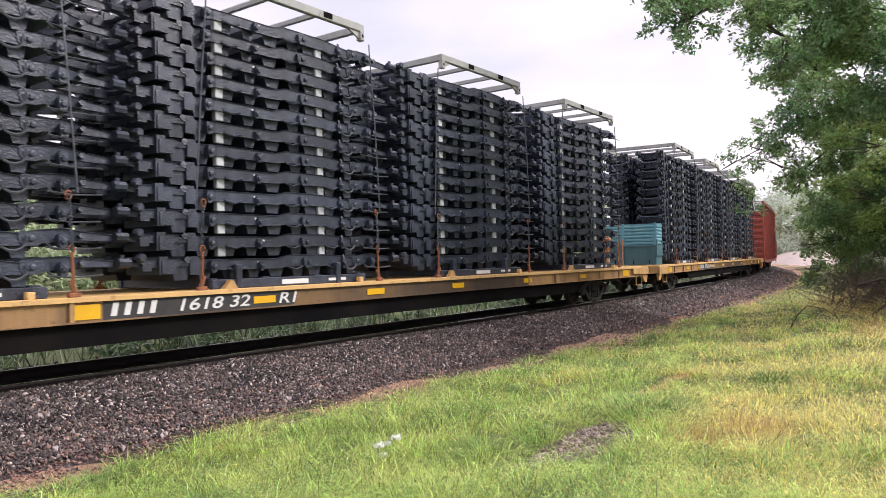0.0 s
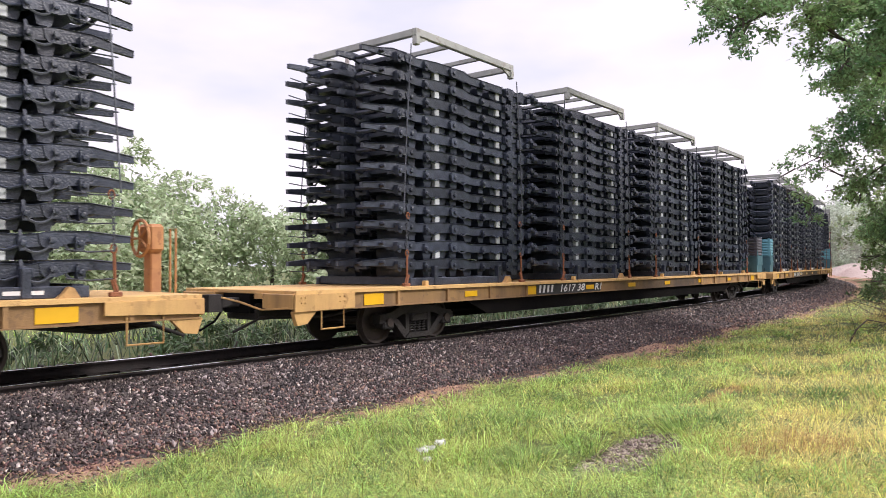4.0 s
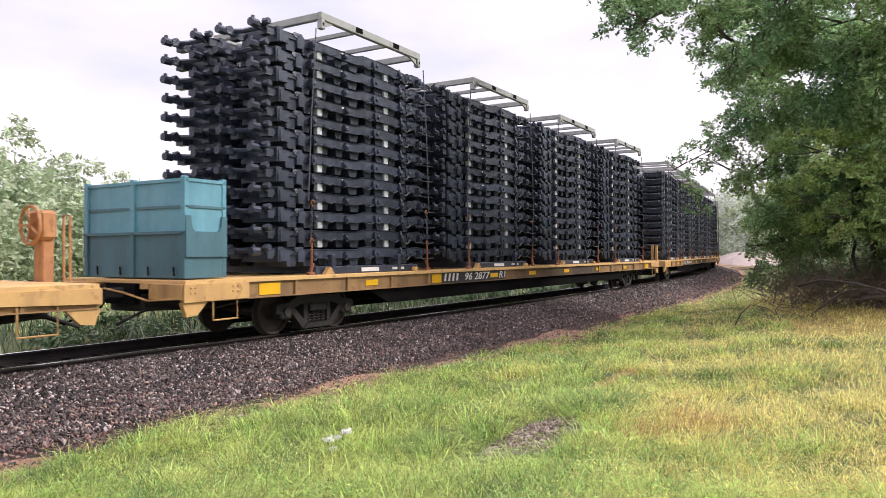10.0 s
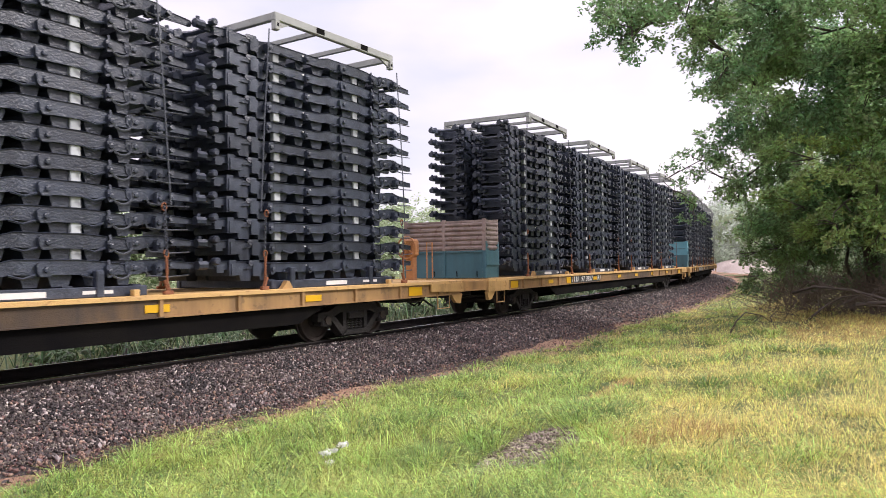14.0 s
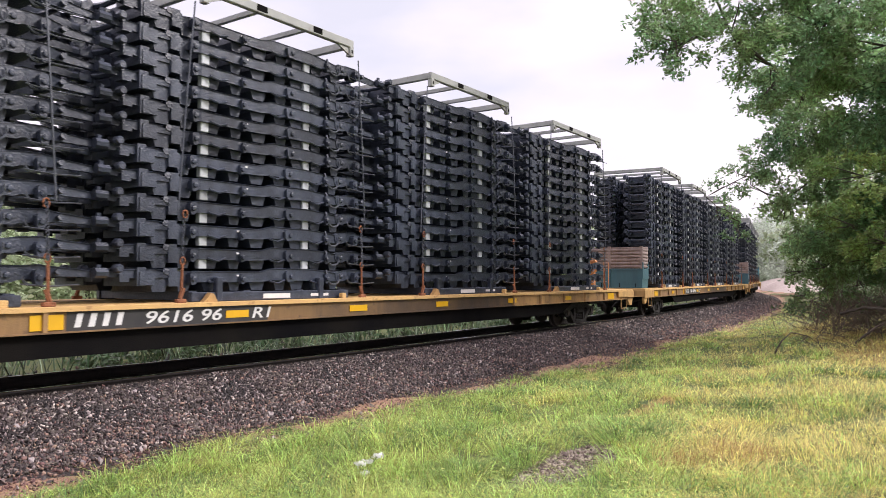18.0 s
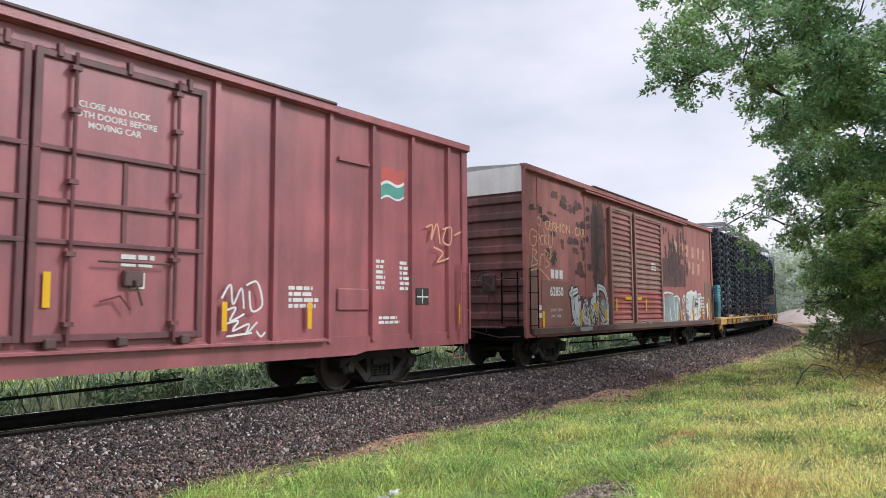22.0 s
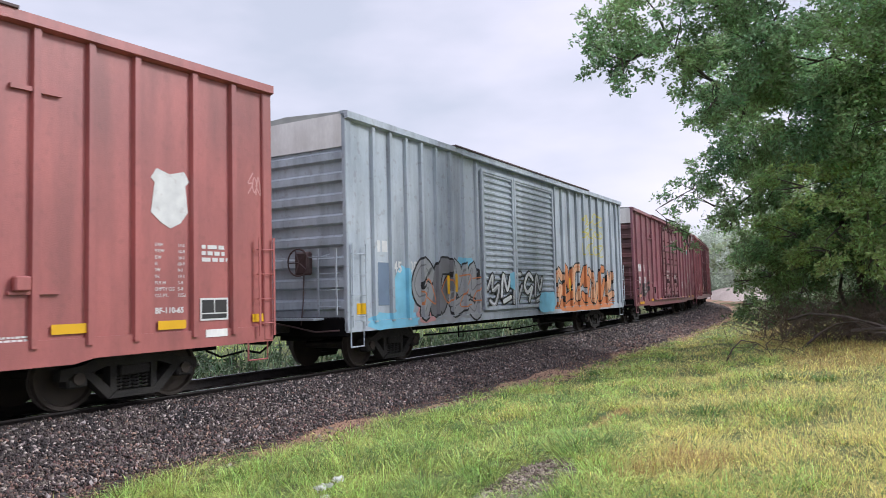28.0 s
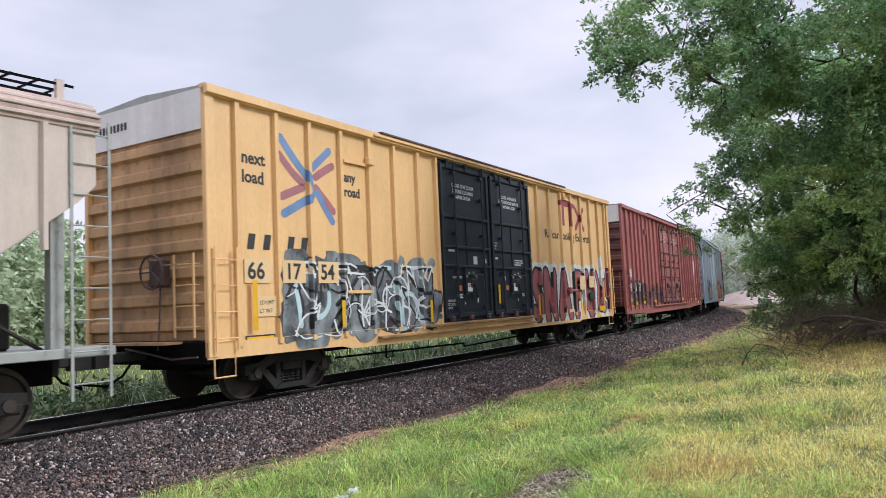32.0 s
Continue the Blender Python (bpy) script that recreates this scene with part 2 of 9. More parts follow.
PAINT = {k: material(k + " spray paint", c, None, 0.5, scale=3.0) for k, c in {
    "white": (0.72, 0.74, 0.74), "silver": (0.36, 0.37, 0.38), "blood": (0.27, 0.045, 0.05), "black": (0.02, 0.02, 0.022),
    "sky": (0.23, 0.55, 0.72), "orange": (0.62, 0.22, 0.08), "peach": (0.72, 0.42, 0.25), "pink": (0.62, 0.33, 0.31),
    "mint": (0.38, 0.55, 0.52), "lemon": (0.62, 0.55, 0.12), "grey": (0.20, 0.20, 0.21), "charcoal": (0.07, 0.06, 0.062),
    "logo blue": (0.16, 0.26, 0.46), "logo mauve": (0.40, 0.16, 0.18), "logo red": (0.33, 0.05, 0.07), "teal": (0.10, 0.32, 0.27), "brick": (0.35, 0.105, 0.105), "flag red": (0.52, 0.10, 0.08), "ice": (0.50, 0.66, 0.68)}.items()}
STONE = material("dark ballast stone", (0.024, 0.019, 0.019), (0.092, 0.067, 0.060), 0.6, scale=1.5, island=0.95, bump=0.3)
STONE_PALE = material("pale ballast stone", (0.38, 0.315, 0.295), (0.20, 0.158, 0.148), 0.75, scale=1.5, island=0.8, bump=0.3)
STONE_RED = material("reddish ballast stone", (0.20, 0.115, 0.092), (0.28, 0.175, 0.145), 0.85, scale=1.5, island=0.5, bump=0.3)
TOE_SOIL = material("reddish stony soil", (0.30, 0.17, 0.115), (0.42, 0.27, 0.17), 0.95, scale=5.0, bump=1.0, bump_scale=40.0, spots=0.6, spot_color=(0.10, 0.07, 0.06))
CRUMB = material("grey-brown soil crumbs", (0.19, 0.14, 0.11), (0.33, 0.27, 0.23), 0.95, scale=4.0, island=0.6)
# Bed colour darkened too, for the train's shade between the rails.
SUBGRADE = material("stony ballast bed", (0.035, 0.03, 0.029), (0.075, 0.055, 0.048), 0.95, scale=25.0, bump=1.0, bump_scale=30.0)
SOIL = material("grassy soil", (0.075, 0.105, 0.030), (0.13, 0.135, 0.045), 0.95, scale=1.2, bump=0.8, bump_scale=18.0)
GRAVEL = material("pale gravel", (0.48, 0.40, 0.35), (0.38, 0.31, 0.27), 0.95, scale=4.0, bump=0.5)
GRASS_GREEN = material("fresh green grass", (0.32, 0.47, 0.105), (0.62, 0.68, 0.19), 0.5, scale=1.6, island=0.65, translucent=0.35)
GRASS_DEEP = material("deep green grass", (0.11, 0.195, 0.055), (0.23, 0.34, 0.09), 0.5, scale=1.4, island=0.5, translucent=0.35)
GRASS_DRY = material("yellowing dry grass", (0.72, 0.63, 0.21), (0.80, 0.69, 0.26), 0.65, scale=0.8, island=0.45, translucent=0.35)
GRASS_BROWN = material("dead brown grass", (0.62, 0.43, 0.17), (0.44, 0.30, 0.12), 0.7, scale=1.0, island=0.45, translucent=0.3)
WEED = material("olive weed", (0.085, 0.135, 0.055), (0.20, 0.245, 0.125), 0.6, scale=1.0, island=0.6, translucent=0.3)
WEED_PALE = material("pale arching weed blades", (0.34, 0.42, 0.24), (0.22, 0.31, 0.15), 0.45, scale=0.8, island=0.5, translucent=0.3)
WEED_TALL = material("dark tall weed", (0.045, 0.08, 0.035), (0.13, 0.18, 0.085), 0.5, scale=0.8, island=0.75, translucent=0.25)
LEAF_MID = material("green tree leaves", (0.14, 0.27, 0.13), (0.46, 0.60, 0.28), 0.42, scale=0.6, island=0.5, translucent=0.58)
LEAF_BUSH = material("bush leaves", (0.10, 0.19, 0.075), (0.30, 0.41, 0.15), 0.45, scale=0.7, island=0.5, translucent=0.4)
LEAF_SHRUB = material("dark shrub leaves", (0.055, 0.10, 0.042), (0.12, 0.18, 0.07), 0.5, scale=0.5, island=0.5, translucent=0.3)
# Distance haze is painted into these two leaf colours: pale, then paler and greyer.
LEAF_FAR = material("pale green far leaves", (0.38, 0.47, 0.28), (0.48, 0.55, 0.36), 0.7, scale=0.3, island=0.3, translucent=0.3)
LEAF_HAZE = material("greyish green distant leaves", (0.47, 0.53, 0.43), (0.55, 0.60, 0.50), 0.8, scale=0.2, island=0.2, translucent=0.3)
BARK = material("grey-brown bark", (0.085, 0.07, 0.06), (0.13, 0.11, 0.095), 0.9, scale=5.0, bump=0.8, stretch=(1, 1, 0.3))
POLE_WOOD = material("grey pole timber", (0.24, 0.215, 0.20), (0.18, 0.16, 0.15), 0.9, scale=3.0, bump=0.4, stretch=(4, 4, 0.3))
PETAL = material("white flower", (0.85, 0.85, 0.82), (0.75, 0.76, 0.70), 0.6, scale=20.0, translucent=0.3)
TWIG = material("dry twig", (0.12, 0.085, 0.065), (0.20, 0.15, 0.12), 0.9, scale=6.0)


# ---- geometry helpers ----
class Shape:
    """Collects vertices and faces of one mesh."""

    def __init__(self):
        self.v, self.f = [], []

    def add(self, verts, faces):
        k = len(self.v)
        self.v += [tuple(p) for p in verts]
        self.f += [tuple(i + k for i in f) for f in faces]
        return self

    def box(self, a, b, c=0.0):
        """A box from corner a to corner b, its edges cut by c."""
        (x0, y0, z0), (x1, y1, z1) = a, b
        if c <= 0:
            p = [(x, y, z) for x in (x0, x1) for y in (y0, y1) for z in (z0, z1)]
            return self.add(p, [(0, 1, 3, 2), (4, 6, 7, 5), (0, 4, 5, 1), (2, 3, 7, 6), (0, 2, 6, 4), (1, 5, 7, 3)])
        bm = bmesh.new()
        bmesh.ops.create_cube(bm, size=1.0)
        for v in bm.verts:
            v.co = Vector(((x0 + x1) / 2 + v.co.x * (x1 - x0), (y0 + y1) / 2 + v.co.y * (y1 - y0), (z0 + z1) / 2 + v.co.z * (z1 - z0)))
        bmesh.ops.bevel(bm, geom=bm.edges[:], offset=c, segments=1, affect="EDGES")
        bm.verts.index_update()
        self.add([v.co[:] for v in bm.verts], [[v.index for v in f.verts] for f in bm.faces])
        bm.free()
        return self

    def tube(self, points, r, n=6, closed=False, r_end=None):
        """A round bar along points."""
        pts = [Vector(p) for p in points]
        rings, count = [], len(pts)
        for i, p in enumerate(pts):
            a = pts[i - 1] if (i or closed) else p
            b = pts[(i + 1) % count] if (i < count - 1 or closed) else p
            d = (b - a).normalized()
            u = d.cross(Vector((0.13, 0.21, 1)) if abs(d.z) < 0.9 else Vector((1, 0.1, 0))).normalized()
            w = d.cross(u)
            rr = r if r_end is None else r + (r_end - r) * i / max(1, count - 1)
            rings.append([p + (u * math.cos(2 * math.pi * k / n) + w * math.sin(2 * math.pi * k / n)) * rr for k in range(n)])
        faces = []
        for i in range(count if closed else count - 1):
            j = (i + 1) % count
            for k in range(n):
                faces.append((i * n + k, i * n + (k + 1) % n, j * n + (k + 1) % n, j * n + k))
        if not closed:
            faces += [tuple(range(n))[::-1], tuple(range((count - 1) * n, count * n))]
        return self.add([q for ring in rings for q in ring], faces)

    def disc(self, center, axis, profile, n=24):
        """A turned body: profile is (distance along axis, radius) pairs; axis 'y' or 'x' or 'z'."""
        rings = []
        for h, r in profile:
            for k in range(n):
                a = 2 * math.pi * k / n
                c, s = r * math.cos(a), r * math.sin(a)
                p = {"y": (c, h, s), "x": (h, c, s), "z": (c, s, h)}[axis]
                rings.append(tuple(center[i] + p[i] for i in range(3)))
        faces = []
        for i in range(len(profile) - 1):
            for k in range(n):
                faces.append((i * n + k, i * n + (k + 1) % n, (i + 1) * n + (k + 1) % n, (i + 1) * n + k))
        faces += [tuple(range(n)), tuple(range((len(profile) - 1) * n, len(profile) * n))]
        return self.add(rings, faces)

    def prism(self, poly, axis, a, b):
        """A polygon of (p, q) pairs pushed from a to b along axis; p, q are the other two axes in order."""
        def at(p, q, h):
            return {"x": (h, p, q), "y": (p, h, q), "z": (p, q, h)}[axis]
        n = len(poly)
        verts = [at(p, q, a) for p, q in poly] + [at(p, q, b) for p, q in poly]
        faces = [tuple(range(n))[::-1], tuple(range(n, 2 * n))] + [(i, (i + 1) % n, n + (i + 1) % n, n + i) for i in range(n)]
        return self.add(verts, faces)

    def sheet(self, profile, a, b, axis="x", thick=0.0):
        """A folded sheet: a line of (p, q) pairs pushed from a to b along axis."""
        n = len(profile)
        def at(p, q, h):
            return {"x": (h, p, q), "y": (p, h, q), "z": (p, q, h)}[axis]
        verts = [at(p, q, a) for p, q in profile] + [at(p, q, b) for p, q in profile]
        return self.add(verts, [(i, i + 1, n + i + 1, n + i) for i in range(n - 1)])

    def mesh(self, name, mat, smooth=False):
        me = bpy.data.meshes.new(name)
        me.from_pydata(self.v, [], self.f)
        bm = bmesh.new()
        bm.from_mesh(me)
        bmesh.ops.recalc_face_normals(bm, faces=bm.faces)
        bm.to_mesh(me)
        bm.free()
        me.materials.append(mat)
        if smooth:
            me.shade_smooth()
        return me


def part(name, shape, mat, parent, label="", at=None, smooth=False):
    """One mesh object under a thing; shape is a Shape or a finished mesh."""
    ob = new(name, shape if isinstance(shape, bpy.types.Mesh) else shape.mesh(name, mat, smooth))
    ob.parent = parent
    if at is not None:
        ob.matrix_basis = at
    return tagged(ob, label)


def thing(name, label, category, group="", at=None, kind=""):
    ob = new(name)
    ob.empty_display_size = 0.3
    if at is not None:
        ob.matrix_basis = at
    return tagged(ob, label, category, group, kind)


def big_mesh(name, verts, faces, mat, label="", category="", kind="stuff", parent=None):
    """One object from arrays: verts (n, 3), faces (m, 3 or 4)."""
    me = bpy.data.meshes.new(name)
    verts, faces = np.asarray(verts, dtype=np.float32), np.asarray(faces, dtype=np.int32)
    k = faces.shape[1]
    me.vertices.add(len(verts))
    me.vertices.foreach_set("co", verts.ravel())
    me.loops.add(faces.size)
    me.loops.foreach_set("vertex_index", faces.ravel())
    me.polygons.add(len(faces))
    me.polygons.foreach_set("loop_start", np.arange(0, faces.size, k, dtype=np.int32))
    me.update(calc_edges=True)
    me.materials.append(mat)
    ob = new(name, me)
    ob.parent = parent
    return tagged(ob, label, category, "", kind)


def lettering(text, height, x, z, y, mat, parent, name="lettering", bold=0.0, width=1.0, align="LEFT", label="", slant=0.0):
    """Painted words on a side wall, read along the car; x is their left end, z their foot."""
    cu = bpy.data.curves.new(name, "FONT")
    cu.body, cu.size, cu.extrude, cu.offset, cu.align_x = text, height * 1.4, 0.0015, bold, align
    cu.space_line, cu.shear = 1.1, slant
    cu.resolution_u = 3
    cu.materials.append(mat)
    ob = new(name, cu)
    ob.parent = parent
    ob.matrix_basis = pose(x, y, z, 90, 0, 0) @ Matrix.Diagonal((width, 1, 1, 1))
    return tagged(ob, label)


# ---- ground ----
def lat_of(x, y):
    return np.where(x < 0, y - DIST, RADIUS - np.hypot(x, y - DIST - RADIUS))


def ground_z(x, y):
    lat = lat_of(np.asarray(x, float), np.asarray(y, float))
    z = np.interp(lat, [-400, -60, -25, -11, -8, -5, -3.5, -2.8, 2.8, 4.0, 6.0, 30, 400],
                  [0.6, 0.4, 0.1, -0.10, -0.28, -0.50, -0.64, -0.80, -0.80, -0.62, -0.50, -0.3, 0.5])
    bumps = 0.035 * np.sin(x * 1.7 + 0.6 * y) + 0.03 * np.sin(y * 2.3 - x * 0.7) + 0.05 * np.sin(x * 0.41 + 1.3) * np.cos(y * 0.53)
    return z + bumps * np.where(np.abs(lat) > 2.6, 1.0, 0.3)


def spread(lo, hi, step, limit, growth=1.22):
    mid = list(np.arange(lo, hi + step / 2, step))
    w, left, right = step, lo, hi
    out_l, out_r = [], []
    while right < limit:
        w *= growth
        right += w
        left -= w
        out_r.append(right)
        out_l.append(left)
    return np.array(out_l[::-1] + mid + out_r)


gx, gy = spread(-6, 62, 0.4, 3000), spread(-6, 34, 0.4, 3000)
GX, GY = np.meshgrid(gx, gy)
nx, ny = len(gx), len(gy)
idx = np.arange(nx * ny).reshape(ny, nx)
big_mesh("ground", np.stack([GX.ravel(), GY.ravel(), ground_z(GX.ravel(), GY.ravel())], -1),
         np.stack([idx[:-1, :-1].ravel(), idx[:-1, 1:].ravel(), idx[1:, 1:].ravel(), idx[1:, :-1].ravel()], -1),
         SOIL, "grassy earth sloping down to the railway embankment", "ground", "structure")


def swept(name, section, s0, s1, step, mat, label="", category="", kind="", parent=None, closed=False):
    """A cross-section of (lat, z) pairs pushed along the track."""
    ss = list(np.arange(s0, s1 + step / 2, step))
    n = len(section)
    verts = [along(s, lat, z)[:] for s in ss for lat, z in section]
    m = n if closed else n - 1
    faces = [(i * n + k, i * n + (k + 1) % n, (i + 1) * n + (k + 1) % n, (i + 1) * n + k) for i in range(len(ss) - 1) for k in range(m)]
    return big_mesh(name, verts, faces, mat, label, category, kind, parent)


railway = thing("railway_track", "single curved railway track on a stone ballast embankment", "railway track", kind="structure")
swept("ballast_bed", [(-3.9, -0.86), (-3.4, -0.66), (-2.1, -0.25), (-1.55, -0.10), (-0.94, -0.085), (-0.87, -0.21), (0.87, -0.21), (0.94, -0.085), (1.55, -0.10), (2.1, -0.25), (3.4, -0.66), (3.9, -0.86)],
      -420, 420, 1.5, SUBGRADE, "dark crushed stone embankment", "ballast", "structure")
for side in (-1, 1):
    c = side * 0.7525
    swept("rail", [(c - 0.075, -0.172), (c - 0.075, -0.16), (c - 0.012, -0.14), (c - 0.012, -0.045), (c - 0.036, -0.036), (c - 0.036, -0.004),
                   (c + 0.036, -0.004), (c + 0.036, -0.036), (c + 0.012, -0.045), (c + 0.012, -0.14), (c + 0.075, -0.16), (c + 0.075, -0.172)],
          -420, 420, 1.0, RAIL_SIDE, "rusty brown rail", parent=railway, closed=True)
    swept("rail_head", [(c - 0.036, -0.003), (c - 0.034, 0.0), (c + 0.034, 0.0), (c + 0.036, -0.003)], -420, 420, 1.0, RAIL_TOP, "polished rail top", parent=railway)
tie_mesh = Shape().box((-0.115, -1.3, -0.36), (0.115, 1.3, -0.176), 0.012).mesh("tie", TIE_WOOD)
plate_mesh = Shape().box((-0.1, -0.9, -0.178), (0.1, -0.6, -0.166)).box((-0.1, 0.6, -0.178), (0.1, 0.9, -0.166)).mesh("tie_plate", RAIL_SIDE)
for k in range(230):
    s = -4 + k * 0.52
    x, y, a = track(s)
    t = part("tie", tie_mesh, TIE_WOOD, railway, at=pose(x, y, random.uniform(-0.012, 0.004), 0, 0, math.degrees(a) + random.uniform(-1, 1)))
    if s < 60:
        part("tie_plate", plate_mesh, RAIL_SIDE, t)

# ---- ballast stones ----
rng = np.random.default_rng(7)
ROCK = np.array([(1, 0, 0.1), (0.35, 0.9, -0.1), (-0.6, 0.75, 0.2), (-1, -0.1, -0.1), (-0.4, -0.85, 0.15), (0.6, -0.8, -0.05), (0.15, 0.1, 0.8), (-0.1, 0, -0.8)])
ROCK_F = np.array([(0, 1, 6), (1, 2, 6), (2, 3, 6), (3, 4, 6), (4, 5, 6), (5, 0, 6), (1, 0, 7), (2, 1, 7), (3, 2, 7), (4, 3, 7), (5, 4, 7), (0, 5, 7)])


def rocks(places, sizes):
    n = len(places)
    base = ROCK[None] * (1 + rng.uniform(-0.35, 0.35, (n, 8, 3))) * sizes[:, None, None] * rng.uniform((0.8, 0.6, 0.32), (1.35, 1.0, 0.7), (n, 1, 3))
    q = rng.normal(size=(n, 4))
    q /= np.linalg.norm(q, axis=1, keepdims=True)
    w, x, y, z = q.T
    R = np.stack([1 - 2 * (y * y + z * z), 2 * (x * y - z * w), 2 * (x * z + y * w), 2 * (x * y + z * w), 1 - 2 * (x * x + z * z), 2 * (y * z - x * w),
                  2 * (x * z - y * w), 2 * (y * z + x * w), 1 - 2 * (x * x + y * y)], -1).reshape(n, 3, 3)
    v = np.einsum("nij,nkj->nki", R, base) + places[:, None]
    f = (ROCK_F[None] + 8 * np.arange(n)[:, None, None]).reshape(-1, 3)
    return v.reshape(-1, 3), f


def bed_z(lat):
    return np.interp(np.abs(lat), [0, 0.87, 0.94, 1.55, 2.1, 3.4, 3.9, 4.6], [-0.21, -0.21, -0.085, -0.10, -0.25, -0.66, -0.70, -0.66])


def stones_at(n, s_lo, s_hi, lat_lo, lat_hi):
    s = np.exp(rng.uniform(np.log(s_lo + 4), np.log(s_hi + 4), n)) - 4
    lat = rng.uniform(lat_lo, lat_hi, n)
    a = s / RADIUS
    x, y = (RADIUS - lat) * np.sin(a), DIST + RADIUS - (RADIUS - lat) * np.cos(a)
    return np.stack([x, y, np.maximum(bed_z(lat), np.where(np.abs(lat) > 3.3, ground_z(x, y), -9)) + rng.uniform(0.0, 0.03, n)], -1)


for n, mat, name, label, lo, hi in ((0.74, STONE, "ballast_stones", "crushed dark grey-brown ballast stones", 0.013, 0.036), (0.19, STONE_PALE, "pale_ballast_stones", "scattered pale ballast stones", 0.012, 0.034),
                                     (0.07, STONE_RED, "reddish_ballast_stones", "scattered reddish ballast stones", 0.012, 0.032)):
    pl = np.concatenate([stones_at(int(72000 * n), 1.5, 24, -3.0, -0.86), stones_at(int(900 * n), 1.5, 30, -3.9, -3.2), stones_at(int(16000 * n), 24, 90, -3.4, -0.9), stones_at(int(3000 * n), 2, 40, 0.9, 3.4)])
    if mat is STONE_RED:
        pl = np.concatenate([pl, stones_at(8200, 1.5, 70, -3.5, -2.35)])
    v, f = rocks(pl, rng.uniform(lo, hi, len(pl)) * (1 + (pl[:, 0] > 22) * 0.5))
    big_mesh(name, v, f, mat, label, "ballast")
# reddish soil and fine gravel along the foot of the stones
TS = np.concatenate([np.arange(0, 40, 0.25), np.arange(40, 150, 1.0)])
TL = np.linspace(-1.0, 0.0, 6)
tv = []
for s in TS:
    inner, outer = -3.02 + 0.2 * math.sin(s * 0.8 + 1) + 0.12 * math.sin(s * 2.3), -3.98 + 0.18 * math.sin(s * 0.6) - (2.6 if s > 95 else 0)
    for q in TL:
        lat = inner + (outer - inner) * -q
        x, y, _ = track(s, lat)
        hz = max(float(bed_z(np.array([lat]))[0]), float(ground_z(np.array([x]), np.array([y]))[0]) if lat < -3.2 else -9)
        tv.append((x, y, hz + (0.016 if -1 < q < 0 else -0.03)))
ti = np.arange(len(TS) * 6).reshape(-1, 6)
big_mesh("soil_strip", tv, np.stack([ti[:-1, :-1].ravel(), ti[:-1, 1:].ravel(), ti[1:, 1:].ravel(), ti[1:, :-1].ravel()], -1), TOE_SOIL, "reddish stony soil along the ballast foot", "soil", "structure")
pl = np.concatenate([stones_at(7000, 1.5, 45, -4.0, -2.9), stones_at(900, 45, 120, -4.2, -2.9)])
v, f = rocks(pl + (0, 0, 0.005), rng.uniform(0.008, 0.024, len(pl)))
big_mesh("fine_gravel", v, f, STONE_RED, "fine reddish gravel at the ballast foot", "gravel")
rock_meshes = []
for k in range(6):
    v, f = rocks(np.zeros((1, 3)), np.array([0.05]))
    g = Shape()
    g.add(v.tolist(), f.tolist())
    rock_meshes.append(g.mesh("stone", material("loose stone %s" % "abcdef"[k], *[((0.12, 0.095, 0.09), (0.2, 0.15, 0.13)), ((0.3, 0.26, 0.25), (0.4, 0.35, 0.33)), ((0.07, 0.06, 0.06), (0.1, 0.085, 0.08))][k % 3], 0.85, scale=20.0)))
loose = thing("loose_ballast", "larger loose stones lying on the ballast shoulder", "stones", kind="structure")
for p in stones_at(240, 2, 20, -3.6, -1.2):
    part("stone", random.choice(rock_meshes), None, loose, at=pose(*p, random.uniform(0, 360), random.uniform(0, 360), random.uniform(0, 360)))

# ---- grass ----
def wave(x, y):
    return 0.5 + 0.25 * np.sin(x * 0.9 + y * 0.5) + 0.25 * np.sin(y * 1.4 - x * 0.35 + 1.0)


def patch(x, y, cx, cy, rx, ry):
    return ((x - cx) / rx) ** 2 + ((y - cy) / ry) ** 2


def bare(x, y):
    return (patch(x, y, 6.2, 3.24, 0.86, 0.36) < 1 + 0.4 * np.sin(x * 9) * np.sin(y * 11)) | (patch(x, y, 9.7, 3.82, 1.15, 0.19) < 1 + 0.5 * np.sin(x * 7))


def dryness(x, y):
    az = np.degrees(np.arctan2(x, y))
    r = np.hypot(x, y)
    d = np.clip((az - 59) / 20 + 0.9 * (wave(x * 1.7, y * 1.6) - 0.5), 0, 0.92) * np.clip((r - 3.4) / 2.5, 0.35, 1)
    d = np.maximum(d, 0.96 * np.clip(1.25 - patch(x, y, 7.9, 2.0, 1.15, 0.7), 0, 1))
    return np.clip(d * np.clip(1.6 - r / 45, 0.25, 1), 0, 1)


def browning(x, y):
    return np.clip(np.maximum.reduce([1.5 - patch(x, y, 20.0, 1.4, 3.6, 1.7), 1.3 - patch(x, y, 31.5, 5.2, 5.0, 1.1), 0.6 - patch(x, y, 7.35, 2.0, 0.85, 0.42) + 0.5 * np.sin(x * 9 + 2 * np.sin(y * 7)) * np.sin(y * 13 + 1.5 * np.sin(x * 5)), 1.2 - patch(x, y, 6.6, 2.35, 0.25, 0.2), 1.1 - patch(x, y, 25.0, 3.6, 3.5, 1.0)]), 0, 1)


def toe(x, y):
    return -3.30 - 0.20 * np.sin(x * 0.55 + 0.5) - 0.16 * np.sin(x * 1.9) - 0.12 * np.sin(x * 4.3 + 1)


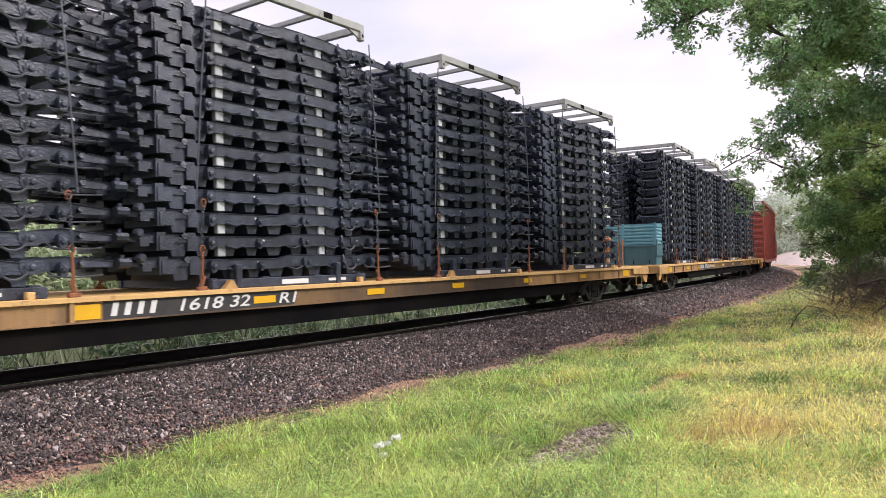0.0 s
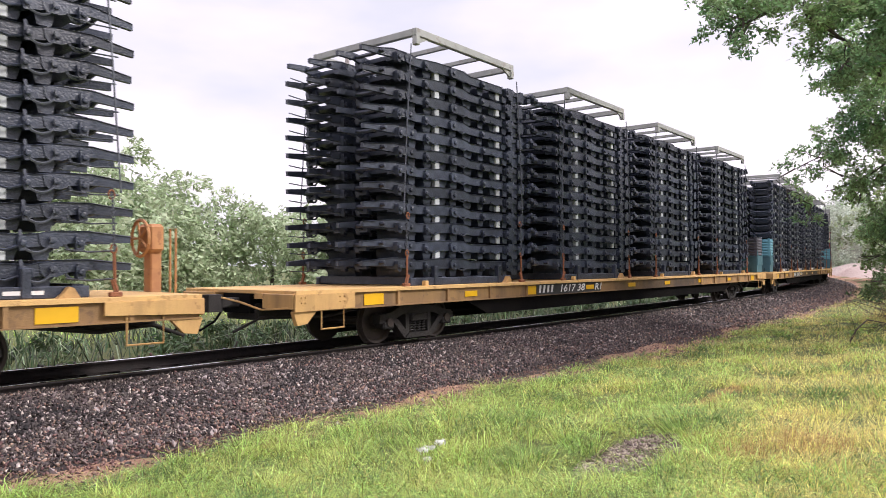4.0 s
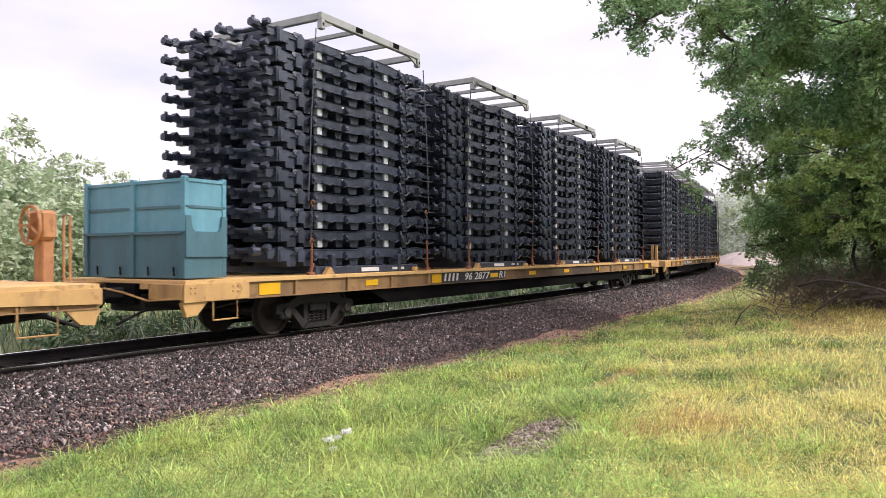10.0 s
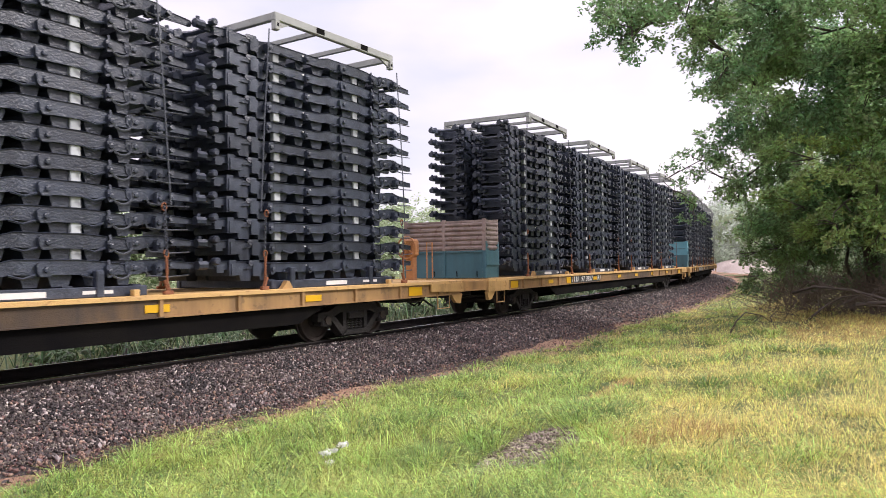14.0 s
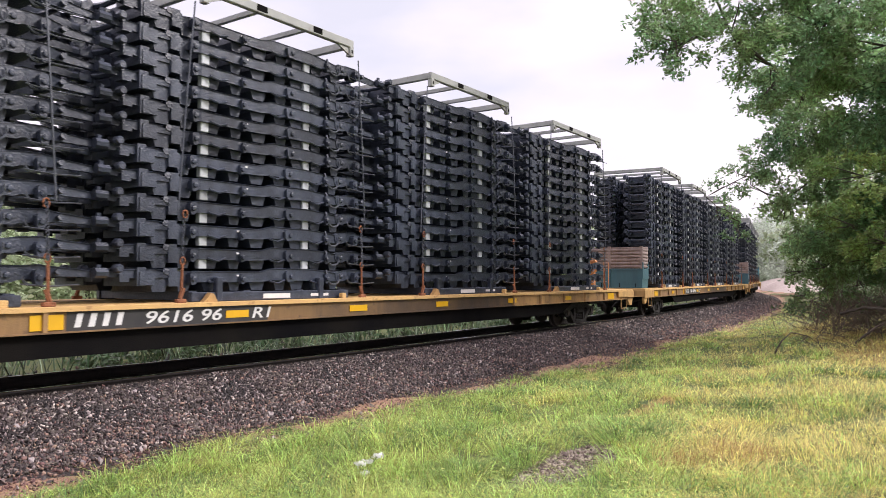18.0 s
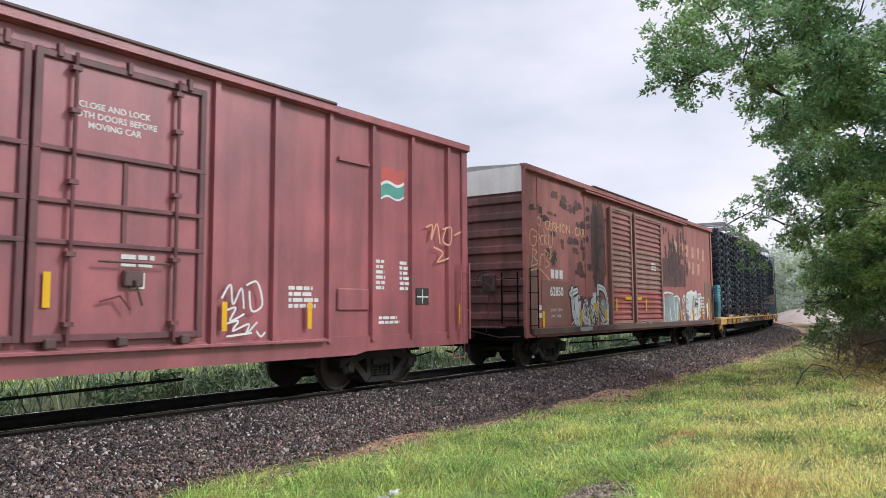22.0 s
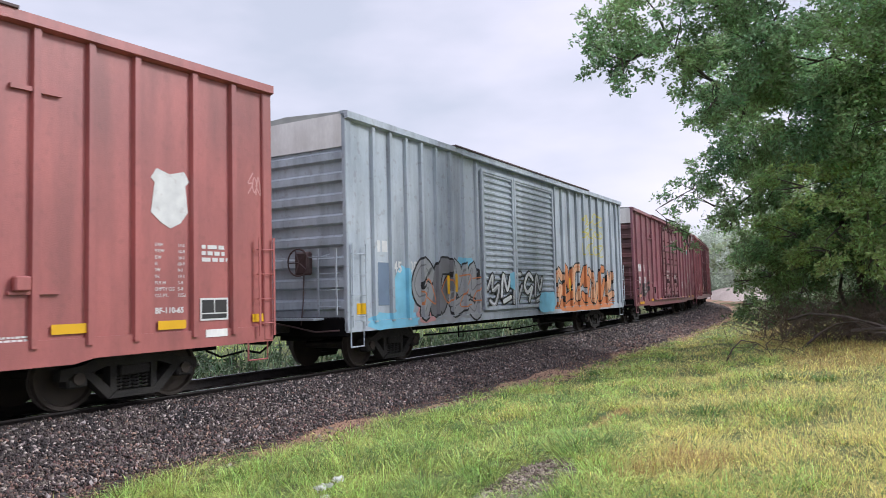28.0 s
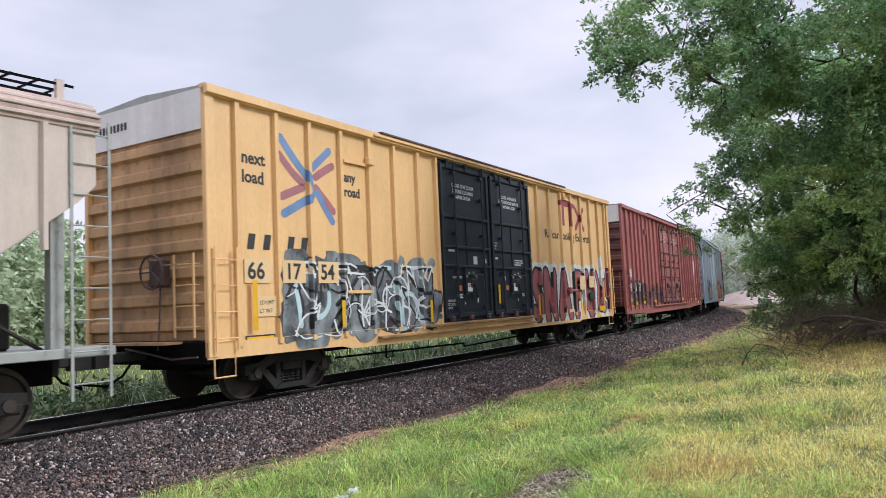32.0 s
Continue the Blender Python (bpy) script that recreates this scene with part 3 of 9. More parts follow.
def stems(x, y, r, h, w, lean, g, turn=None):
    """Bent tapering blades of height h standing at x, y."""
    n = len(x)
    z = ground_z(x, y) - 0.015
    ww = w * (0.6 + r / 13)
    turn = g.uniform(0, 2 * np.pi, n) if turn is None else turn
    bend = lean * h
    dx, dy = np.cos(turn), np.sin(turn)
    base = np.stack([x, y, z], -1)
    cross = turn + g.normal(0, 0.8, n)
    side = np.stack([-np.sin(cross) * ww / 2, np.cos(cross) * ww / 2, 0 * ww], -1)
    mid = base + np.stack([dx * bend * 0.35, dy * bend * 0.35, h * 0.62], -1)
    tip = base + np.stack([dx * bend * 1.25, dy * bend * 1.25, h * (1.0 - 0.28 * lean)], -1)
    v = np.stack([base - side, base + side, mid + side * 0.75, mid - side * 0.75, tip], 1).reshape(-1, 3)
    k = 5 * np.arange(n)[:, None]
    return v, np.concatenate([k + (0, 1, 2), k + (0, 2, 3), k + (3, 2, 4)], 0)


def scatter(g, n, az0, az1, r0, r1):
    az, r = np.radians(g.uniform(az0, az1, n)), np.exp(g.uniform(np.log(r0), np.log(r1), n))
    return r * np.sin(az), r * np.cos(az), r


def blades(n, az0, az1, r0, r1, h0, h1, w, keep, seed, lean=0.9):
    g = np.random.default_rng(seed)
    x, y, r = scatter(g, n, az0, az1, r0, r1)
    ok = keep(x, y, lat_of(x, y), g.random(n)) & ~bare(x, y)
    x, y, r = x[ok], y[ok], r[ok]
    n = len(x)
    hump = 0.92 + 0.3 * np.sin(x * 1.3 + 2) * np.cos(y * 1.7) + 0.38 * np.sin(x * 3.1 + 1.1 + 0.8 * np.sin(y * 1.3)) * np.cos(y * 3.7 + 0.9 * np.sin(x * 1.1)) + 0.3 * np.sin(x * 7.3 + 1.2 * np.sin(y * 2.9)) * np.cos(y * 6.1 + 1 + np.sin(x * 2.3))
    hump = np.maximum(hump, 0.22)
    return stems(x, y, r, g.uniform(h0, h1, n) * hump * g.uniform(0.5, 1.3, n), w, g.uniform(0.1, lean, n), g)


v, f = blades(400000, 12, 95, 3.6, 70, 0.05, 0.15, 0.0050, lambda x, y, l, u: (l < toe(x, y)) & (u > 0.9 * dryness(x, y)) & (u > 0.8 * browning(x, y)), 11, 1.6)
big_mesh("grass", v, f, GRASS_GREEN, "fresh green trackside grass", "grass")
v, f = blades(110000, 12, 95, 3.6, 50, 0.05, 0.15, 0.0052, lambda x, y, l, u: (l < toe(x, y)) & (u > 0.6 * dryness(x, y)) & (u < 0.3 + wave(x * 2.1 + 3, y * 2.4)), 15, 1.6)
big_mesh("deep_grass", v, f, GRASS_DEEP, "darker green grass among the fresh blades", "grass")
v, f = blades(240000, 30, 95, 3.6, 50, 0.06, 0.18, 0.0042, lambda x, y, l, u: (l < toe(x, y) - 0.2) & (u < 0.07 + 0.85 * dryness(x, y)), 12, 1.9)
big_mesh("dry_grass", v, f, GRASS_DRY, "dry yellowing seed grass", "dry grass")
v, f = blades(330000, 40, 95, 3.6, 45, 0.06, 0.20, 0.0055, lambda x, y, l, u: (l < toe(x, y) - 0.2) & (u < browning(x, y)), 16, 2.2)
big_mesh("brown_grass", v, f, GRASS_BROWN, "dead brown grass before the thicket", "dry grass")


def tufts(n, per, seed, h0, h1, w, spread_r, mat, name, label, where, places=None):
    """Thick clumps of longer blades that arch outwards."""
    g = np.random.default_rng(seed)
    x, y, r = scatter(g, n, 14, 96, 3.0, 32)
    if places is not None:
        x, y = np.array(places).T
        r = np.hypot(x, y)
    ok = where(x, y, lat_of(x, y)) & ~bare(x, y)
    x, y, r = x[ok], y[ok], r[ok]
    m = len(x)
    sz = g.uniform(0.5, 1.3, m)
    a = g.uniform(0, 2 * np.pi, (m, per))
    q = g.random((m, per)) ** 0.5
    bx, by = x[:, None] + np.cos(a) * q * spread_r * sz[:, None], y[:, None] + np.sin(a) * q * spread_r * sz[:, None]
    h = g.uniform(h0, h1, (m, per)) * sz[:, None]
    v, f = stems(bx.ravel(), by.ravel(), np.repeat(r, per), h.ravel(), w, (q * 1.7 + 0.25).ravel(), g, a.ravel() + g.normal(0, 0.5, m * per))
    big_mesh(name, v, f, mat, label, "grass")


tufts(2300, 45, 31, 0.10, 0.27, 0.0065, 0.13, GRASS_GREEN, "grass_tufts", "thick clumps of longer green grass", lambda x, y, l: (l < toe(x, y)) & (dryness(x, y) < 0.8))
tufts(900, 42, 32, 0.09, 0.21, 0.006, 0.15, GRASS_DRY, "dry_tufts", "clumps of arching yellowed grass", lambda x, y, l: (l < toe(x, y) - 0.6) & (dryness(x, y) > 0.3))
tufts(1100, 44, 34, 0.10, 0.25, 0.0065, 0.14, GRASS_DEEP, "deep_tufts", "scattered dark green clumps", lambda x, y, l: (l < toe(x, y)) & (dryness(x, y) < 0.9))
tufts(320, 34, 33, 0.08, 0.19, 0.006, 0.14, WEED, "edge_tufts", "olive weeds at the ballast edge", lambda x, y, l: (l < -2.85) & (l > -3.8))
tufts(12, 150, 35, 0.14, 0.26, 0.007, 0.2, GRASS_DEEP, "dark_tufts", "dense dark green clumps in the short grass", lambda x, y, l: l < -3,
      [(11.64, 5.75), (11.5, 5.6), (11.9, 5.7), (7.45, 3.15), (7.3, 3.05), (5.8, 4.2), (5.6, 4.0), (12.8, 3.9), (10.5, 2.7), (14.2, 1.6), (8.8, 5.6), (6.6, 5.2)])
v, f = blades(20000, 12, 80, 13, 70, 0.3, 0.95, 0.017, lambda x, y, l, u: (l > 3.2) & (l < 8.5) & (u < 0.35 + 0.65 * wave(x * 0.8, y * 0.6)), 13, 1.5)
big_mesh("tall_weeds", v, f, WEED_TALL, "tall dark weeds beyond the track", "weeds")
v, f = blades(5200, 12, 80, 13, 60, 0.45, 1.0, 0.016, lambda x, y, l, u: (l > 2.9) & (l < 7.5) & (u < 0.2 + 0.8 * wave(x * 1.3, y * 0.9)), 18, 2.6)
big_mesh("arching_weeds", v, f, WEED_PALE, "pale arching weed blades beyond the track", "weeds")
v, f = blades(26000, 10, 80, 15, 120, 0.08, 0.22, 0.012, lambda x, y, l, u: (l > 7.5) & (l < 40), 14)
big_mesh("verge_grass", v, f, GRASS_GREEN, "green verge grass beyond the track", "grass")

def flecks(n, seed, h0, h1, length, width, mat, name, label, keep, droop):
    """Small loose leaves or seed heads held at a height above the ground."""
    g = np.random.default_rng(seed)
    x, y, r = scatter(g, n, 12, 95, 3.7, 40)
    ok = keep(x, y, lat_of(x, y), g.random(n)) & ~bare(x, y)
    x, y, r = x[ok], y[ok], r[ok]
    n = len(x)
    k = (0.6 + r / 13) * g.uniform(0.6, 1.4, n)
    c = np.stack([x, y, ground_z(x, y) + g.uniform(h0, h1, n)], -1)
    a = g.uniform(0, 2 * np.pi, n)
    t = g.uniform(-droop, droop, n)
    ax = np.stack([np.cos(a) * np.cos(t), np.sin(a) * np.cos(t), np.sin(t)], -1) * (length * k)[:, None]
    up = np.stack([g.normal(0, 0.6, n), g.normal(0, 0.6, n), np.ones(n)], -1)
    sd = np.cross(ax, up)
    sd *= (width * k / np.linalg.norm(sd, axis=1))[:, None]
    v = np.stack([c - ax, c + sd, c + ax, c - sd], 1).reshape(-1, 3)
    big_mesh(name, v, np.arange(4 * n).reshape(n, 4), mat, label, "weeds")


flecks(60000, 51, 0.02, 0.11, 0.013, 0.0065, WEED, "herb_leaves", "dark small-leaved weeds among the grass", lambda x, y, l, u: (l < toe(x, y)) & (u < 1.5 * (wave(x * 3.1 + 1, y * 2.7) - 0.45)), 0.7)
flecks(45000, 52, 0.05, 0.17, 0.012, 0.005, GRASS_GREEN, "clover_leaves", "pale small leaves catching the light", lambda x, y, l, u: (l < toe(x, y)) & (u < 1.3 * (wave(x * 2.3 + 2, y * 3.3 + 1) - 0.35)), 0.5)
flecks(50000, 53, 0.08, 0.24, 0.016, 0.0032, GRASS_DRY, "seed_heads", "dry straw-coloured seed heads", lambda x, y, l, u: (l < toe(x, y) - 0.2) & (u < 0.10 + 0.8 * dryness(x, y)), 1.2)

# bare crumbly soil and a strip of flattened dead stalks
cg = np.random.default_rng(41)
ca, cr = cg.uniform(0, 2 * np.pi, 1500), cg.random(1500) ** 0.5
cx, cy = 6.2 + 0.86 * cr * np.cos(ca), 3.24 + 0.36 * cr * np.sin(ca)
v, f = rocks(np.stack([cx, cy, ground_z(cx, cy) + 0.006], -1), cg.uniform(0.008, 0.028, 1500))
big_mesh("soil_crumbs", v, f, CRUMB, "bare patch of grey-brown soil crumbs", "soil")
cx, cy = cg.uniform(8.6, 10.85, 1500), cg.normal(0, 0.09, 1500)
cy += 3.9 - 0.09 * (cx - 8.6)
v, f = stems(cx, cy, np.hypot(cx, cy), cg.uniform(0.02, 0.07, 1500), 0.008, cg.uniform(1.5, 3.5, 1500), cg, cg.normal(0, 0.35, 1500))
big_mesh("flattened_stalks", v, f, GRASS_BROWN, "strip of flattened dead stalks in the grass", "dry grass")

# a white umbel flower in the near grass
flower = thing("wild_flower", "white flowering weed standing in the grass", "flower", at=pose(5.12, 4.76, float(ground_z(5.12, 4.76))))
fr = random.Random(17)
for fx, fy, fz, fs in ((-0.02, 0.05, 0.13, 0.075), (0.1, -0.06, 0.20, 0.065), (0.06, 0.02, 0.14, 0.05), (-0.07, -0.05, 0.07, 0.05)):
    st = part("stem", Shape().tube([(0, 0, -0.03), (fx * 0.4, fy * 0.4, fz * 0.6), (fx, fy, fz)], 0.005, 5, r_end=0.003), WEED, flower)
    g = Shape()
    for k in range(70):
        d = Vector((fr.gauss(0, 1), fr.gauss(0, 1), fr.gauss(0.3, 0.6))).normalized()
        c = Vector((fx, fy, fz)) + Vector((d.x * fs, d.y * fs, d.z * fs * 0.55)) * fr.uniform(0.4, 1.0)
        u = d.cross(Vector((fr.random(), fr.random(), 1))).normalized() * fr.uniform(0.008, 0.016)
        w = d.cross(u).normalized() * fr.uniform(0.008, 0.016)
        g.add([c - u, c + w, c + u, c - w], [(0, 1, 2, 3)])
    part("blossom", g, PETAL, st, "white petals")

# ---- trees ----
def leaf_cloud(clumps, density, size, seed):
    """Small pointed leaves in drooping sprays, gathered in flat layered tufts within clumps (x, y, z, radius)."""
    g = np.random.default_rng(seed)
    out, nrm, ax_out = [], [], []
    for cx, cy, cz, cr in clumps:
        tufts_n = max(4, int(9 * cr))
        d = g.normal(size=(tufts_n, 3))
        d /= np.linalg.norm(d, axis=1, keepdims=True)
        d *= g.uniform(0.35, 0.95, (tufts_n, 1)) ** 0.6
        d *= 1 + 0.35 * (g.random((tufts_n, 1)) < 0.18)
        tr = cr * g.uniform(0.24, 0.5, tufts_n)
        for k in range(tufts_n):
            sprays = max(4, int(density * tr[k] * tr[k] / 9))
            e = g.normal(size=(sprays, 3))
            e /= np.linalg.norm(e, axis=1, keepdims=True)
            e *= g.random((sprays, 1)) ** 0.45 * tr[k] * (1 + 0.6 * (g.random((sprays, 1)) < 0.12))
            e[:, 2] *= 0.6
            e[:, 2] -= 0.35 * (e[:, 0] * d[k, 0] + e[:, 1] * d[k, 1])
            c = e + d[k] * cr * (1, 1, 0.85) + (cx, cy, cz)
            m = 9
            ax = d[k][None] * 0.8 + g.normal(size=(sprays, 3)) * 0.8 + (0, 0, -0.45)
            ax /= np.linalg.norm(ax, axis=1, keepdims=True)
            t = np.linspace(-1, 1, m)[None, :, None]
            pos = c[:, None] + ax[:, None] * t * size * 2.2 + g.normal(size=(sprays, m, 3)) * size * 0.4
            pos[:, :, 2] -= 0.35 * size * t[:, :, 0] ** 2
            out.append(pos.reshape(-1, 3))
            up = d[k] * 0.7 + (0, 0, 0.55) + g.normal(size=(sprays * m, 3)) * 0.6
            nrm.append(up)
            sidew = np.where(np.arange(m) % 2, 1.0, -1.0)[None, :, None]
            wv = np.cross(ax, (0.0, 0.0, 1.0))[:, None] * sidew
            ax_out.append((ax[:, None] * 0.6 + wv + g.normal(size=(sprays, m, 3)) * 0.35).reshape(-1, 3))
    p, nr, a = np.concatenate(out), np.concatenate(nrm), np.concatenate(ax_out)
    n = len(p)
    nr /= np.linalg.norm(nr, axis=1, keepdims=True)
    a -= nr * np.sum(a * nr, axis=1, keepdims=True)
    a /= np.linalg.norm(a, axis=1, keepdims=True) + 1e-6
    b = np.cross(nr, a)
    s = size * g.uniform(0.65, 1.3, (n, 1))
    v = np.stack([p - a * s * 0.7, p + b * s * 0.36, p + a * s, p - b * s * 0.36], 1).reshape(-1, 3)
    return v, np.arange(4 * n).reshape(n, 4)


def tree(name, label, base, trunk_top, r, clumps, density, size, mat, seed, limbs=True, category="tree"):
    ob = thing(name, label, category)
    ob.location = base
    bx, by, bz = base
    local = [(x - bx, y - by, z - bz, c) for x, y, z, c in clumps]
    top = Vector(trunk_top) - Vector(base)
    g = Shape().tube([(0, 0, -0.3), top * 0.35 + Vector((0.1, -0.08, 0)), top * 0.7 + Vector((-0.1, 0.1, 0)), top], r, 9, r_end=r * 0.45)
    part("trunk", g, BARK, ob, "grey-brown bark", smooth=True)
    if limbs:
        rnd = random.Random(seed)
        reach = sorted(local, key=lambda q: (Vector(q[:3]) - top).length)
        for k, (x, y, z, c) in enumerate(reach):
            start = top * rnd.uniform(0.35, 0.95)
            inner = [Vector(q[:3]) for q in reach[:k]]
            if inner:
                near = min(inner, key=lambda q: (q - Vector((x, y, z))).length)
                if (near - Vector((x, y, z))).length < (start - Vector((x, y, z))).length:
                    start = near
            end = Vector((x, y, z))
            midp = (start + end) / 2 + Vector((rnd.uniform(-0.5, 0.5), rnd.uniform(-0.5, 0.5), rnd.uniform(-0.02, 0.2) * (end - start).length))
            limb = Shape().tube([start, start.lerp(midp, 0.55), midp, midp.lerp(end, 0.6), end], r * 0.11, 6, r_end=0.006)
            for _ in range(3):
                e2 = end + Vector((rnd.uniform(-1, 1), rnd.uniform(-1, 1), rnd.uniform(-0.7, 0.7))) * c * 0.8
                limb.tube([midp.lerp(end, 0.5), midp.lerp(e2, 0.75), e2], 0.022, 4, r_end=0.006)
            part("limb", limb, BARK, ob, smooth=True)
    v, f = leaf_cloud(local, density, size, seed)
    crown = big_mesh("crown", v, f, mat, "loose sprays of small pointed leaves", "", "stuff", ob)
    return ob

BIG_LIMBS = [(16.8, 6.5, 7.3, 0.63), (17.0, 5.9, 6.6, 0.62), (17.4, 6.3, 8.1, 0.93), (17.6, 5.6, 7.3, 0.84), (18.3, 5.1, 7.7, 1.10), (18.5, 4.2, 6.6, 1.16),
             (18.5, 4.4, 5.8, 0.58), (19.7, 3.3, 7.5, 1.48), (19.7, 3.7, 5.9, 1.13), (19.9, 2.0, 7.0, 1.64), (20.0, 0.8, 7.2, 1.64), (18.1, 5.9, 9.3, 1.46),
             (19.0, 4.2, 8.9, 1.4), (19.8, 2.5, 8.8, 1.5), (20.0, 0.7, 8.6, 1.5), (20.0, -0.5, 6.8, 1.6), (20.2, -0.8, 8.3, 1.6), (20.5, 1.4, 5.6, 1.48), (20.5, 0.0, 5.2, 1.64)]
MID_LIMBS = [(23.5, 4.8, 5.6, 1.19), (23.3, 5.9, 4.8, 0.80), (23.1, 6.6, 4.3, 0.53), (23.1, 6.5, 3.4, 0.49), (23.2, 6.3, 2.8, 0.38), (23.4, 5.4, 4.0, 0.80),
             (23.6, 4.2, 4.4, 1.33), (24.3, 3.1, 5.8, 1.76), (24.9, 2.0, 5.0, 1.79), (25.0, 0.8, 4.3, 1.98), (24.7, 4.0, 3.1, 1.38), (24.8, 2.9, 3.4, 1.58),
             (24.9, 1.7, 2.8, 1.78), (25.0, -0.4, 3.8, 2.38), (23.5, 5.0, 3.4, 0.53), (23.8, 3.0, 7.2, 1.75), (23.5, 4.7, 8.1, 1.18)]
BUSH_CLUMPS = [(26.4, 5.35, 1.6, 0.42), (26.4, 5.4, 2.4, 0.45), (26.2, 5.2, 0.9, 0.38), (26.5, 4.9, 2.6, 0.6), (26.5, 5.0, 2.0, 0.5), (26.1, 4.5, 1.7, 0.65), (26.7, 4.0, 2.3, 1.2), (25.3, 3.0, 2.1, 1.0), (24.9, 2.1, 2.2, 1.1),
               (24.0, 1.1, 2.2, 1.2), (25.9, 4.5, 1.0, 0.45), (24.9, 3.3, 1.15, 0.4), (24.0, 0.1, 1.9, 1.2),
               (22.0, 0.2, 1.35, 0.55), (21.2, -0.8, 1.5, 1.0), (27.7, 3.8, 3.0, 1.33), (27.9, 2.6, 2.8, 1.4)]
UNDER_CLUMPS = [(23.6, 1.0, 0.75, 0.55), (23.0, 0.2, 0.8, 0.55), (22.4, -0.6, 0.8, 0.65), (24.4, 2.0, 0.7, 0.5), (25.2, 2.9, 0.7, 0.45), (22.0, -1.3, 0.6, 0.7), (23.2, 0.6, 1.3, 0.5), (24.0, 1.5, 1.3, 0.5), (30.0, 4.6, 0.5, 0.9), (29.5, 3.2, 0.4, 1.1), (29.0, 1.8, 0.4, 1.1), (28.2, 0.4, 0.4, 1.1), (27.0, -1.0, 0.4, 1.2), (31.0, 5.6, 0.6, 0.9), (29.5, 2.4, 1.3, 1.1), (28.5, 0.9, 1.3, 1.2), (27.5, -0.4, 1.3, 1.2), (30.2, 4.0, 1.5, 1.1)]
tree("overhanging_tree", "large leafy green tree overhanging the trackside grass", (22.5, -1.5, -0.1), (21.0, 0.6, 6.5), 0.30, BIG_LIMBS, 1900, 0.072, LEAF_MID, 21)
tree("trackside_tree", "dense green tree whose low limbs hang beside the train", (26.0, 1.5, -0.2), (25.0, 2.2, 5.0), 0.24, MID_LIMBS, 1900, 0.072, LEAF_MID, 22)
tree("thicket", "dense green thicket at the foot of the trees", (25.5, 2.2, -0.2), (25.5, 2.2, 2.0), 0.08, BUSH_CLUMPS, 1800, 0.07, LEAF_BUSH, 23, category="bush")


SIDE_CLUMPS = [(20.3, 0.9, 2.0, 0.75), (20.4, 1.7, 2.6, 0.7), (20.6, 2.2, 3.4, 0.85), (20.5, 0.5, 3.1, 1.0), (21.0, 3.0, 4.2, 0.8), (21.6, 3.3, 3.0, 0.75), (20.2, 0.0, 2.2, 0.9), (20.4, 1.2, 4.2, 0.9), (20.3, -0.4, 4.0, 1.1), (22.0, 2.6, 2.2, 0.7)]
tree("sapling", "sunlit yellow-green sapling before the thicket", (21.4, 0.8, -0.1), (21.0, 1.2, 3.6), 0.06, SIDE_CLUMPS, 1700, 0.075, material("yellow-green sapling leaves", (0.16, 0.27, 0.09), (0.48, 0.58, 0.21), 0.42, scale=0.9, island=0.5, translucent=0.45), 25, category="bush")
# Backing bush in the darkest leaf colour, which paints the shade under the trees.
tree("undergrowth", "low undergrowth behind the fallen branches, tree shade in its colour", (29.5, 1.8, -0.1), (29.3, 1.9, 1.2), 0.05, UNDER_CLUMPS, 1100, 0.08, LEAF_SHRUB, 24, category="bush")

# fallen dead branches and brush before the thicket
br = random.Random(77)


def dead_branch(label, points, r, forks, name="fallen_branch"):
    ob = thing(name, label, "branch", "fallen dead branches")
    base = Vector(points[0])
    ob.location = base
    pts = [Vector(p) - base for p in points]
    part("bough", Shape().tube(pts, r, 7, r_end=r * 0.3), DEADWOOD, ob, smooth=True)
    for _ in range(forks):
        k = br.randrange(len(pts) - 1)
        start = pts[k].lerp(pts[k + 1], br.random())
        d = Vector((br.uniform(-0.6, 0.6), br.uniform(-1, 1), br.uniform(-0.5, 0.7))).normalized() * br.uniform(0.4, 1.3)
        bend = Vector((br.uniform(-0.15, 0.15), br.uniform(-0.15, 0.15), br.uniform(-0.05, 0.15)))
        part("twig", Shape().tube([start, start + d * 0.5 + bend, start + d], r * 0.28, 5, r_end=0.005), DEADWOOD, ob)


DEADWOOD = material("grey-brown dead wood", (0.075, 0.058, 0.048), (0.14, 0.11, 0.095), 0.9, scale=4.0, bump=0.5, vary=0.25)
dead_branch("grey-brown fallen bough lying across the brush", [(22.0, 3.3, 0.55), (21.6, 2.7, 0.74), (21.0, 1.8, 0.68), (20.3, 0.9, 0.45), (19.9, 0.3, 0.25), (19.7, -0.4, -0.1)], 0.042, 14)
dead_branch("thick dead limb lying on the dry grass", [(20.6, 1.65, 0.34), (20.2, 1.0, 0.42), (19.9, 0.4, 0.35), (19.6, -0.6, 0.05), (19.5, -1.4, -0.1)], 0.06, 10)
dead_branch("thin dead branch rising from the grass", [(21.8, 2.95, -0.2), (21.9, 2.5, 0.22), (21.9, 2.1, 0.46), (21.7, 1.4, 0.55), (21.4, 0.6, 0.3)], 0.035, 9)
dead_branch("bare forked twig standing in the grass", [(18.5, 4.2, -0.34), (18.6, 4.05, 0.0), (18.9, 3.9, 0.2), (19.2, 3.6, 0.12), (19.4, 3.4, -0.06)], 0.022, 6)
dead_branch("bare twig bent over the grass", [(19.0, 3.2, -0.3), (19.2, 3.4, 0.08), (19.5, 3.3, 0.2), (19.8, 2.9, 0.1)], 0.018, 5)
brush = Shape()
